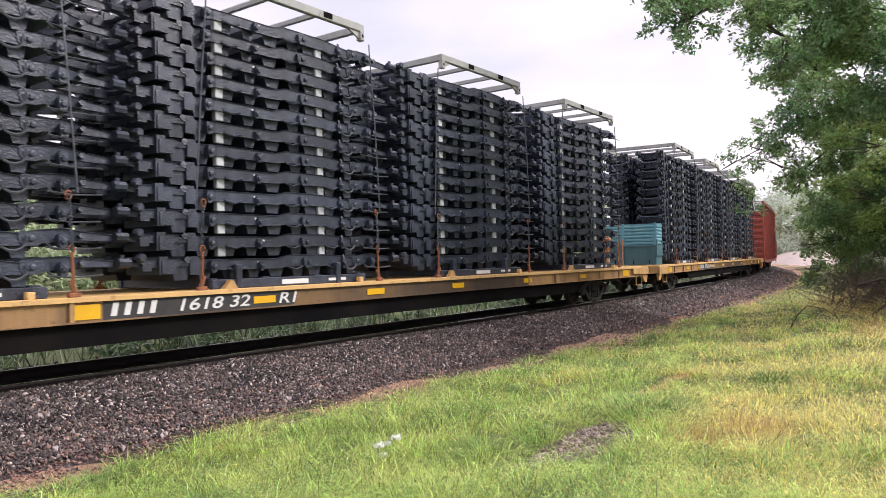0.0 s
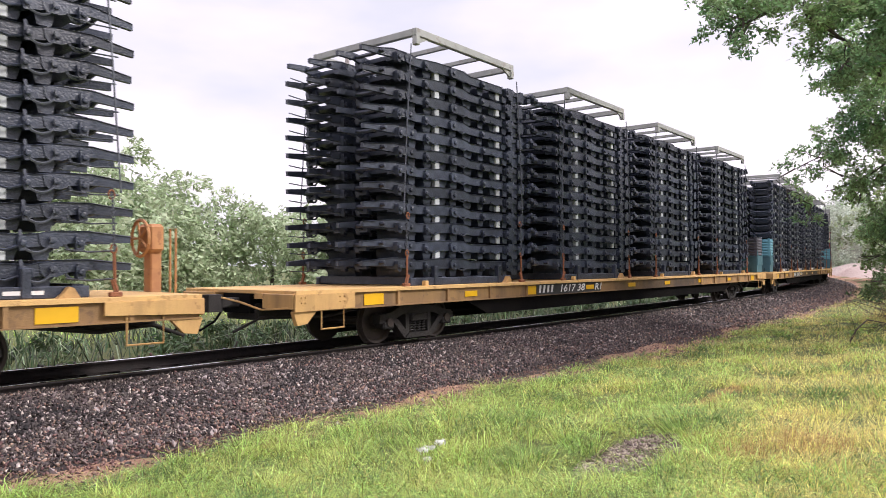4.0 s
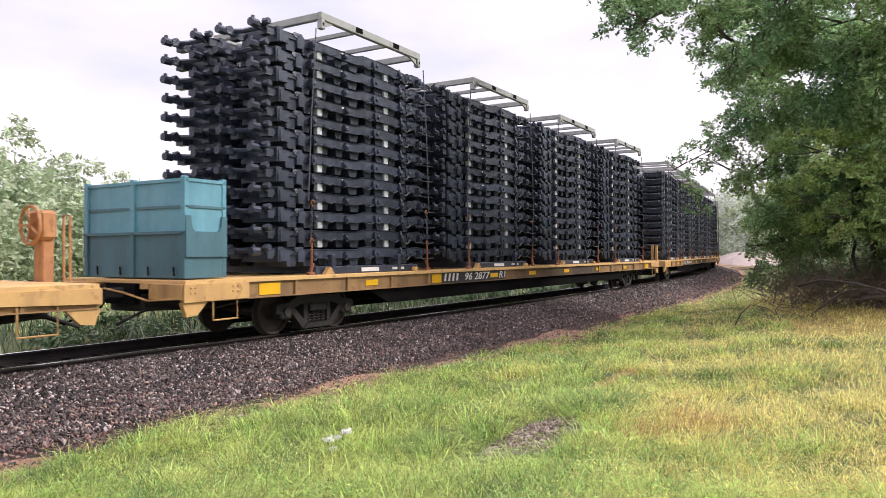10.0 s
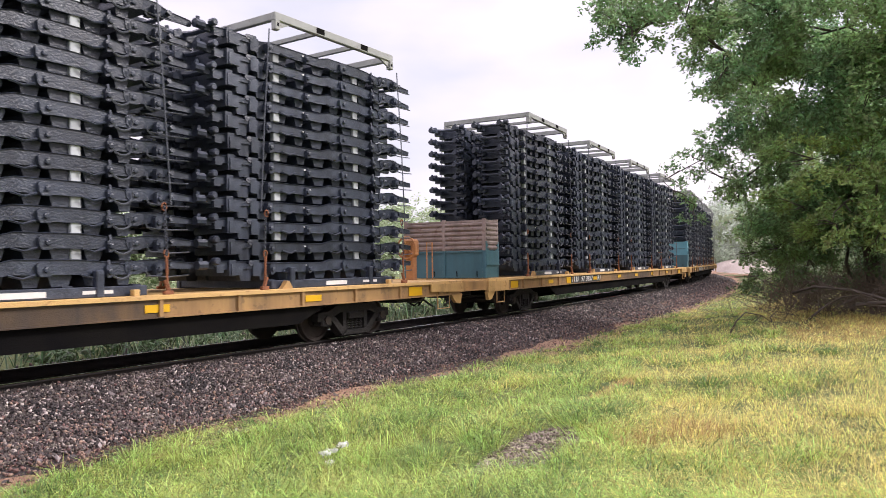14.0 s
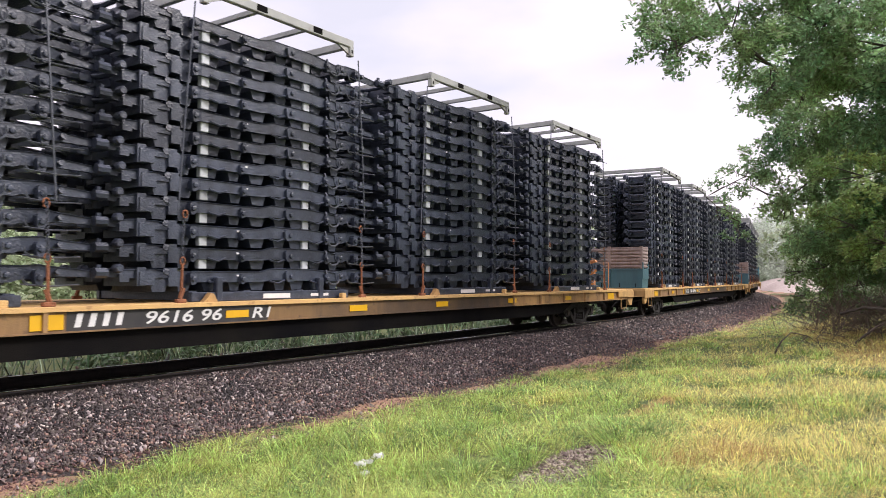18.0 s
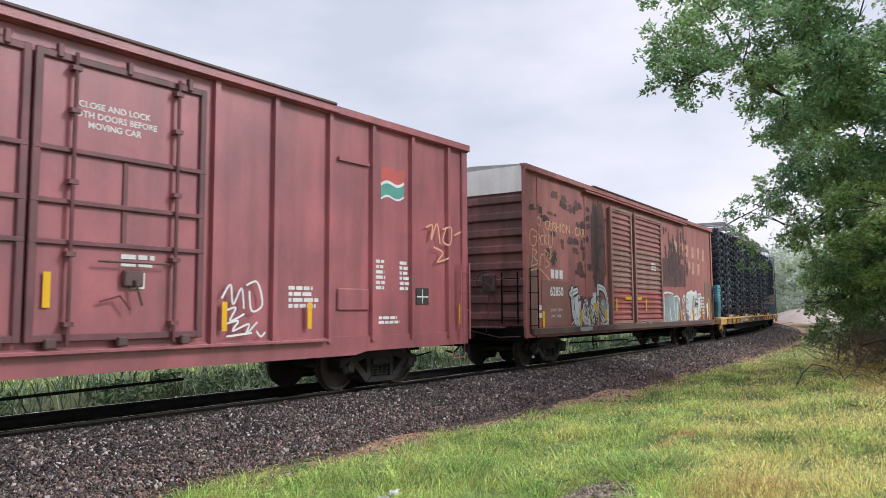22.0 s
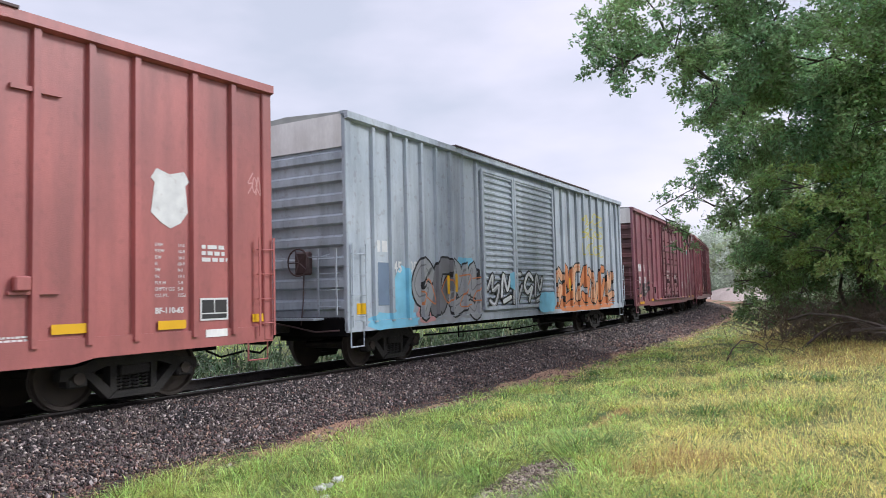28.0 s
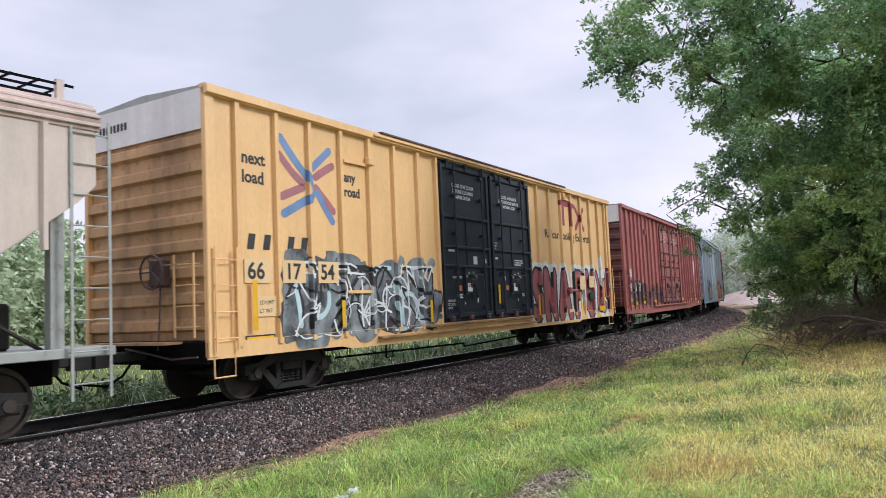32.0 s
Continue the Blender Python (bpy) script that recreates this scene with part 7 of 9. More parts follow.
    for lo, hi, mat in ((0.0, 0.07, "white"), (0.07, 0.46, "teal"), (0.46, 0.56, "white"), (0.56, 1.0, "flag red")):
        v = [(x, Y0 - 0.002, a + (b - a) * lo) for x, a, b in fl] + [(x, Y0 - 0.002, a + (b - a) * hi) for x, a, b in fl]
        part("emblem", Shape().add(v, [(i, i + 1, 10 + i, 9 + i) for i in range(8)]), PAINT[mat], car, "plain flag emblem")
    if tall_marks:
        side_stripe(car, -8.98, 1.15, 2.08, 0.12, Y0 - 0.03)
        for x, z in ((-4.83, 1.2), (-2.92, 1.2), (0.3, 1.55), (2.9, 1.2), (4.6, 1.2), (8.9, 1.2)):
            side_stripe(car, x, z, z + 0.44, 0.09, Y0 - (0.10 if abs(x) < 2.4 else 0.078))
        plate(car, -8.45, -7.62, 1.18, 1.27, Y0, PAINT["peach"], "marking")
        plate(car, -8.40, -7.67, 1.20, 1.25, Y0 - 0.004, PAINT["orange"], "marking")
        for x in (-8.95, -5.0):
            plate(car, x, x + 0.16, 0.84, 0.92, YR, WHITE_PANEL, "marking")
        tag(car, [[(-8.5, 3.7), (-8.35, 3.72), (-8.44, 3.55), (-8.5, 3.46), (-8.3, 3.55), (-8.22, 3.45), (-8.1, 3.38)],
                  [(-8.3, 3.68), (-8.15, 3.66), (-8.2, 3.52), (-8.02, 3.58), (-7.9, 3.5), (-7.84, 3.25), (-8.0, 3.2), (-8.12, 3.42)],
                  [(-8.5, 3.34), (-8.3, 3.22), (-8.5, 3.16), (-8.2, 3.24), (-8.05, 3.3), (-7.88, 3.1)],
                  [(-8.5, 3.08), (-8.28, 3.1), (-8.24, 2.88), (-8.4, 2.96), (-8.5, 2.82)],
                  [(-8.36, 2.96), (-8.34, 2.74), (-8.2, 2.68), (-8.1, 2.78)], [(-8.16, 3.06), (-8.05, 2.84), (-7.92, 2.92), (-7.78, 3.0)]], 0.04, Y0, PAINT["peach"])
        tag(car, [[(-8.1, 2.62), (-7.9, 2.66)], [(-8.05, 2.5), (-7.82, 2.46)], [(-8.05, 2.4), (-7.85, 2.32), (-7.82, 2.22)], [(-8.24, 2.2), (-8.18, 2.06)]], 0.05, Y0 - 0.004, PAINT["peach"])
        tag(car, [[(-7.03, 2.25), (-7.02, 1.95), (-6.95, 1.8), (-6.98, 1.68), (-6.88, 1.55), (-6.95, 1.48)], [(-7.12, 1.28), (-7.08, 1.0), (-6.9, 1.2), (-6.98, 1.02), (-6.75, 1.08), (-6.6, 1.2), (-6.72, 1.3), (-6.8, 1.1), (-6.55, 0.98)],
                  [(-6.6, 1.3), (-6.5, 1.05), (-6.45, 1.28), (-6.35, 1.02)], [(-6.28, 1.2), (-6.2, 1.3), (-6.12, 1.16), (-6.22, 1.02), (-6.32, 1.1), (-6.28, 1.22)], [(-7.0, 1.45), (-6.8, 1.42), (-6.85, 1.34), (-7.0, 1.36)]], 0.035, Y0 - 0.002, PAINT["peach"])
        tag(car, [[(-6.15, 1.78), (-6.05, 1.62), (-6.12, 1.7), (-5.98, 1.8)], [(-6.0, 1.6), (-5.9, 1.74), (-5.85, 1.6), (-5.78, 1.7)], [(-5.75, 1.78), (-5.78, 1.56)], [(-5.7, 1.6), (-5.62, 1.78), (-5.6, 1.62), (-5.52, 1.72), (-5.5, 1.58)], [(-6.0, 1.54), (-5.7, 1.5), (-5.6, 1.55)]], 0.028, Y0 - 0.035, PAINT["white"])
        part("placard", Shape().box((-4.72, Y0 - 0.012, 1.22), (-4.16, Y0 - 0.002, 1.6)), STENCIL_BLACK, car, "dark stencil panel")
        tag(car, [[(-4.76, 1.5), (-4.72, 1.78), (-4.5, 1.8), (-4.22, 1.78), (-4.3, 1.5), (-4.35, 1.3)], [(-4.05, 1.2), (-4.06, 1.6), (-3.98, 1.76), (-3.7, 1.72), (-3.62, 1.66), (-3.64, 1.4)],
                  [(-3.46, 1.3), (-3.45, 1.72), (-3.1, 1.76), (-3.06, 1.5), (-3.15, 1.34)], [(-3.55, 1.26), (-3.2, 1.3), (-2.9, 1.4), (-2.72, 1.42), (-2.78, 1.1), (-2.86, 0.96), (-3.2, 1.06), (-3.62, 1.1)],
                  [(-4.88, 1.14), (-4.7, 1.02), (-4.5, 1.0), (-4.38, 1.2)], [(-4.3, 1.06), (-4.1, 1.12), (-3.8, 1.1)], [(-2.86, 1.72), (-2.84, 1.68)], [(-2.86, 1.56), (-2.84, 1.52)]], 0.06, Y0 - 0.013, PAINT["pink"])
        tag(car, [[(2.85, 1.7), (3.0, 1.9), (3.05, 1.6), (3.2, 1.85), (3.25, 1.55)], [(2.9, 1.5), (3.1, 1.55), (3.0, 1.35), (3.25, 1.45)], [(3.3, 1.9), (3.5, 1.95), (3.6, 1.6), (3.4, 1.5), (3.35, 1.8)],
                  [(2.9, 1.3), (3.15, 1.35), (3.05, 1.2), (3.35, 1.3), (3.3, 1.15), (3.5, 1.32)], [(3.5, 1.18), (3.58, 1.1), (3.66, 1.16)], [(2.95, 1.12), (3.4, 1.16)]], 0.032, Y0 - 0.078, PAINT["white"])
        tag(car, [[(7.75, 3.2), (7.95, 3.25), (7.9, 2.95), (8.1, 3.3), (8.2, 2.9)], [(8.3, 3.2), (8.6, 3.25), (8.55, 2.9), (8.3, 2.95), (8.4, 3.2)], [(8.0, 2.8), (8.3, 2.7), (8.1, 2.5), (8.5, 2.6)], [(8.7, 3.1), (8.95, 3.2)]], 0.035, Y0 - 0.078, PAINT["peach"])
    else:
        for x, w, z in ((-8.5, 0.92, 0.86), (-5.8, 0.48, 0.95), (-3.5, 0.45, 0.96), (2.0, 0.3, 0.9), (4.0, 0.42, 0.96), (6.5, 0.42, 0.96), (8.2, 0.5, 0.96)):
            plate(car, x, x + w, z, z + 0.10, YR, REFLECT, "reflector", "yellow reflective strip")
        scrawl(car, -8.7, -6.2, 1.1, 2.0, Y0, PAINT["charcoal"], 9, 0.10, 6)
        plate(car, -8.45, -7.75, 1.16, 1.28, Y0, PAINT["peach"], "marking")
        scrawl(car, -4.9, -4.45, 1.7, 1.92, Y0, PAINT["pink"], 10, 0.025, 4)
        part("grille", Shape().box((-4.9, Y0 - 0.02, 1.3), (-4.3, Y0, 1.62)), UNDER, car)
    return car


maroon_car(-213.66, -195.16, "20 061", BOX_MAROON, True, 500)
maroon_car(-233.60, -214.95, "20 008", BOX_DARK_MAROON, False, 600)


def cotton_car():
    rear, front = -192.67, -174.10
    car = boxcar("boxcar", "chalky brown-red boxcar with peeling letters, graffiti and corrugated doors", front - rear, BOX_COTTON, 5.20, 0.80, (), end_mat=END_SOOT_SHADE, sill_dip=False, ladder_mat=UNDER)
    ride(car, (rear + front) / 2, 7.0)
    sheet_door(car, -3.6, -1.66, 1.12, 4.72, DOOR_BROWN, 21, ((0, 6, DOOR_RED), (14, 21, DOOR_ROSE)))
    sheet_door(car, -1.38, 1.57, 1.12, 4.72, DOOR_BROWN, 21, ((0, 6, DOOR_RED), (14, 21, DOOR_ROSE)))
    door_track(car, -5.6, 4.9, 5.0, BOX_COTTON)
    part("side_sill", Shape().box((-9.0, -WALL - 0.14, 0.86), (9.0, -WALL - 0.03, 1.04), 0.015), RUSTY_SILL, car, "deep rusty brown side sill")
    for x in (-8.5, -5.4, 4.9):
        part("seam", Shape().box((x - 0.03, Y0 - 0.012, 1.05), (x + 0.03, Y0, 4.95)), BOX_COTTON, car)
    # peeling block letters: plain shapes in their colour
    rnd = random.Random(3)
    g = Shape()
    for row, (x0, z0, n, w) in enumerate(((3.5, 3.72, 6, 0.62), (5.2, 3.0, 3, 0.58))):
        for k in range(n):
            x = x0 + k * 0.83
            z = z0 - 0.02 * k
            if (row, k) in ((0, 1), (1, 0)):
                g.box((x + 0.3, Y0 - 0.003, z + 0.2), (x + w, Y0, z + 0.5))
                continue
            g.prism([(x, z), (x + w * 0.6, z + 0.01), (x + w * 0.64, z + 0.52), (x + 0.03, z + 0.5)], "y", Y0 - 0.003, Y0)
    part("lettering", g, material("faded peach letter paint", (0.55, 0.33, 0.24), (0.42, 0.22, 0.17), 0.6, scale=2.5, spots=0.5, spot_color=(0.22, 0.09, 0.08)), car, "row of faded peach blocks")
    painted(car, [[(1.78, 2.36), (5.05, 2.42), (5.03, 3.3), (4.2, 3.35), (3.5, 3.9), (2.9, 3.5), (1.78, 3.45)]], 0.0005, PEELED, "bare_patch", "dark worn field under the peeled paint")
    for k in range(130):
        if k < 102:
            cx, cz = rnd.gauss(3.45, 0.75), rnd.gauss(3.1, 0.55)
        elif k < 116:
            cx, cz = rnd.uniform(1.9, 5.3), rnd.uniform(3.4, 4.7)
        else:
            cx, cz = rnd.uniform(-8.4, -4.2), rnd.uniform(2.4, 4.6)
        w, t = rnd.uniform(0.12, 0.46), rnd.uniform(0.18, 0.85)
        if k >= 116:
            w, t = rnd.uniform(0.15, 0.5), rnd.uniform(0.15, 0.45)
        if cz - t / 2 > 2.3 and not (-3.8 < cx + w and cx - w < 1.65):
            blob(car, cx - w / 2, cx + w / 2, cz - t / 2, cz + t / 2, Y0 - 0.0045 - 0.00003 * k, PEELED_BLACK if k % 3 else PEELED, 700 + k, 13, "bare_patch", "dark patch where the paint peeled", 0.6)
    blob(car, -5.0, -3.75, 2.1, 4.9, Y0 - 0.0004, PEELED, 760, 12, "bare_patch", "dark worn panel beside the door", 0.12)
    blob(car, -4.75, -4.35, 2.2, 4.8, Y0 - 0.0012, PEELED_BLACK, 761, 14, "bare_patch", "dark rust streak", 0.3)
    for k, (cx, cz, n) in enumerate(((-7.2, 4.45, 6), (-6.6, 4.4, 6), (-6.0, 4.3, 5), (-8.6, 4.1, 5), (-8.1, 4.02, 5), (-5.9, 3.9, 6), (-5.4, 4.2, 5), (-6.3, 3.3, 4), (-5.6, 3.4, 5), (-5.3, 2.7, 5), (-6.0, 2.6, 4), (-4.2, 4.2, 5), (-4.1, 3.5, 4))):
        for j in range(n):
            x, z, q = cx + rnd.gauss(0, 0.26), cz + rnd.gauss(0, 0.11), rnd.uniform(0.06, 0.2)
            blob(car, x - q * 1.4, x + q * 1.4, z - q * 0.7, z + q * 0.7, Y0 - 0.0043 - 0.00004 * (6 * k + j), PEELED if (k + j) % 2 else PEELED_BLACK, 770 + 7 * k + j, 7, "bare_patch", "dark patch of peeled paint", 0.5)
    plate(car, -8.35, -6.65, 1.08, 2.28, Y0 - 0.003, material("brown patch panel", (0.235, 0.115, 0.095), (0.2, 0.095, 0.08), 0.6), "patch_panel", "newer brown patch under the number")
    worn = material("brown corner paint", (0.29, 0.165, 0.13), (0.20, 0.115, 0.095), 0.65, scale=1.2, grime=0.5)
    plate(car, 7.95, 9.12, 1.06, 2.72, Y0 - 0.0005, worn, "patch_panel", "browner repainted corner")
    plate(car, -9.14, -8.45, 1.06, 2.86, Y0 - 0.0005, worn, "patch_panel", "browner repainted corner")
    blob(car, 8.12, 8.5, 1.1, 1.85, Y0 - 0.012, PAINT["white"], 745, 14, ragged=0.25)
    plate(car, 8.08, 8.2, 1.08, 1.45, Y0 - 0.016, DOOR_RED, "marking")
    g = Shape()
    for k in range(3):
        x = -7.78 + k * 0.27
        g.box((x, Y0 - 0.009, 2.34), (x + 0.2, Y0 - 0.005, 2.58))
    part("car_mark", g, STENCIL_WHITE, car)
    lettering("62850", 0.24, -7.85, 1.88, Y0 - 0.008, STENCIL_WHITE, car, "car_number", bold=0.006)
    lettering("LD LMT  175700", 0.075, -7.82, 1.46, Y0 - 0.008, STENCIL_WHITE, car)
    lettering("LT WT  67300", 0.075, -7.82, 1.30, Y0 - 0.008, STENCIL_WHITE, car)
    lettering("CUSHION - CAR", 0.26, -8.1, 3.62, Y0 - 0.006, PAINT["peach"], car)
    tag(car, [[(-8.55, 3.5), (-8.9, 3.55), (-8.98, 3.2), (-8.7, 3.15), (-8.6, 3.36), (-8.78, 3.38)], [(-8.52, 3.3), (-8.42, 3.38), (-8.5, 3.5), (-8.6, 3.34), (-8.44, 3.18)], [(-8.2, 3.45), (-8.34, 3.4), (-8.36, 3.24), (-8.22, 3.2)], [(-8.16, 3.62), (-8.12, 3.2)], [(-8.0, 3.5), (-8.12, 3.36), (-7.98, 3.2)],
              [(-8.8, 3.1), (-8.9, 2.6)], [(-8.86, 3.05), (-8.6, 3.0), (-8.76, 2.84), (-8.5, 2.72), (-8.88, 2.62)], [(-8.48, 2.92), (-8.46, 2.66)], [(-8.38, 2.66), (-8.36, 2.92), (-8.22, 2.94)], [(-8.12, 3.1), (-8.14, 2.6)], [(-8.12, 3.06), (-7.92, 2.98), (-8.08, 2.84), (-7.86, 2.7), (-8.14, 2.6)],
              [(-8.95, 2.5), (-8.5, 2.56), (-8.2, 2.46), (-7.9, 2.3)], [(-8.48, 3.92), (-8.36, 3.84), (-8.4, 3.7), (-8.54, 3.72), (-8.56, 3.86), (-8.46, 3.92)], [(-7.9, 3.7), (-7.7, 3.8), (-7.66, 3.3), (-7.8, 3.15), (-7.92, 3.3), (-7.88, 3.5)], [(-7.75, 3.1), (-7.85, 2.85), (-7.7, 2.95)]], 0.032, Y0 - 0.008, PAINT["peach"])
    for x, z0, z1 in ((-8.28, 1.0, 1.47), (-5.85, 1.1, 1.5), (-3.95, 1.15, 1.5), (1.84, 1.0, 1.45), (4.2, 1.05, 1.5), (6.0, 1.05, 1.5), (7.45, 1.1, 1.6), (8.55, 1.0, 2.0)):
        side_stripe(car, x, z0, z1, 0.14, Y0 - 0.02)
    plate(car, -2.42, -1.85, 1.82, 1.92, Y0 - 0.11, REFLECT, "marking")
    plate(car, -3.3, -3.18, 1.45, 1.86, Y0 - 0.11, REFLECT, "marking")
    plate(car, -1.32, -0.8, 1.82, 1.92, Y0 - 0.11, REFLECT, "marking")
    plate(car, -0.42, -0.30, 1.45, 1.87, Y0 - 0.11, REFLECT, "marking")
    plate(car, -4.9, -4.55, 1.5, 1.7, Y0 - 0.012, REFLECT, "placard", "yellow placard")
    # red strip, data plate and arrow under the door
    plate(car, -1.45, -0.91, 0.97, 1.08, Y0 - 0.11, DOOR_RED, "patch_panel", "brighter red strip")
    plate(car, -0.89, -0.35, 0.96, 1.10, Y0 - 0.112, STENCIL_BLACK, "data_plate", "black consolidated data stencil")
    bars(car, -0.85, -0.39, 1.00, 1.07, 3, Y0 - 0.116, STENCIL_WHITE, 77)
    painted(car, [[(-0.02, 0.99), (0.07, 0.99), (0.15, 1.03), (0.07, 1.07), (-0.02, 1.07)]], 0.11, PAINT["white"], "arrow", "white arrow")
    for k, (x0, x1, z0, z1, c) in enumerate(((-6.5, -5.7, 0.95, 2.0, "white"), (-5.9, -4.6, 1.0, 1.7, "silver"), (-5.2, -4.2, 1.2, 2.15, "white"), (-4.5, -3.75, 1.0, 1.8, "silver"))):
        blob(car, x0, x1, z0, z1, Y0 - 0.006 - 0.0003 * k, PAINT[c], 410 + k, 6, ragged=0.35)
    bold = ([(-6.42, 2.08), (-6.4, 1.6), (-6.3, 1.3), (-5.95, 1.0)], [(-5.95, 1.0), (-5.7, 1.4), (-5.45, 1.75), (-5.3, 1.3), (-5.15, 1.02)], [(-5.1, 1.05), (-4.75, 1.25), (-4.6, 1.6)], [(-4.5, 2.2), (-4.0, 2.1), (-3.78, 1.7), (-3.75, 1.2)], [(-4.5, 2.2), (-4.55, 1.7), (-4.3, 1.3), (-3.8, 1.02)], [(-6.55, 1.95), (-6.1, 2.05)])
    for w, col, d in ((0.27, "black", 0.0085), (0.17, "white", 0.0115), (0.05, "silver", 0.0145)):
        tag(car, bold, w, Y0 - d, PAINT[col])
    shards(car, -6.5, -3.75, 0.95, 1.9, Y0 - 0.018, PAINT["charcoal"], 415, 22, 0.05, 0.5)
    shards(car, -6.5, -3.75, 0.95, 1.8, Y0 - 0.019, PAINT["white"], 416, 26, 0.035, 0.45)
    shards(car, -5.6, -4.3, 1.1, 1.7, Y0 - 0.020, PAINT["lemon"], 417, 6, 0.05, 0.35)
    blob(car, 1.95, 4.05, 1.0, 2.05, Y0 - 0.0005, material("pale aqua spray paint", (0.31, 0.385, 0.395), (0.22, 0.24, 0.24), 0.55, scale=1.5, spots=0.5, spot_color=(0.2, 0.12, 0.1)), 420, 9)
    shards(car, 2.0, 4.1, 1.02, 2.05, Y0 - 0.0013, PAINT["grey"], 431, 26, 0.016, 0.55)
    shards(car, 4.2, 7.2, 1.05, 2.1, Y0 - 0.024, PAINT["charcoal"], 432, 16, 0.022, 0.3)
    shards(car, 4.2, 5.4, 1.05, 1.9, Y0 - 0.0245, DOOR_RED, 433, 12, 0.05, 0.35)
    for pts in ([(2.0, 2.1), (2.05, 1.5), (2.1, 1.02), (2.5, 1.0)], [(2.05, 2.12), (2.6, 2.15), (3.2, 2.1)], [(2.75, 1.55), (2.85, 1.2), (3.0, 1.0)], [(3.3, 2.0), (3.35, 1.5), (3.5, 1.05)], [(3.35, 2.0), (3.8, 2.02), (4.0, 1.9)], [(3.75, 1.75), (3.72, 1.3), (3.65, 1.1)], [(4.05, 1.95), (4.1, 1.5), (4.0, 1.1)]):
        ribbon(car, pts, 0.07, Y0 - 0.002, PAINT["white"])
    scrawl(car, 1.6, 2.05, 1.5, 2.0, Y0 - 0.003, PAINT["white"], 421, 0.035, 3)
    blob(car, 4.85, 7.15, 1.02, 2.28, Y0 - 0.0005, PAINT["white"], 422, 11)
    blob(car, 5.1, 6.9, 1.45, 2.15, Y0 - 0.001, material("pale blue spray paint", (0.45, 0.60, 0.62), (0.52, 0.60, 0.60), 0.55, scale=2.0), 423, 8)
    piece(car, 4.3, 7.3, 1.08, 2.0, [PAINT["mint"], PAINT["white"], PAINT["peach"]], PAINT["white"], PAINT["grey"], 43, None, None, 0.13, 0.002)
    part("placard", Shape().box((6.35, Y0 - 0.012, 1.6), (6.75, Y0 - 0.008, 1.95)), STENCIL_BLACK, car)
    part("placard_face", Shape().box((6.38, Y0 - 0.015, 1.79), (6.54, Y0 - 0.012, 1.92)).box((6.56, Y0 - 0.015, 1.79), (6.72, Y0 - 0.012, 1.92)).box((6.38, Y0 - 0.015, 1.63), (6.72, Y0 - 0.012, 1.67)), STENCIL_WHITE, car)
    blob(car, -6.3, -5.2, 0.88, 1.03, -WALL - 0.145, PAINT["silver"], 45, 9, ragged=0.3)
    for k, (x0, x1, z0, z1, r) in enumerate(((0.3, 0.9, 2.9, 3.2, 3), (7.3, 7.85, 1.3, 2.1, 6), (-8.6, -8.3, 1.3, 1.7, 2))):
        bars(car, x0, x1, z0, z1, r, Y0 - (0.11 if x0 < 1 and x0 > -3 else 0.01), STENCIL_WHITE, 800 + k)
    return car


cotton_car()


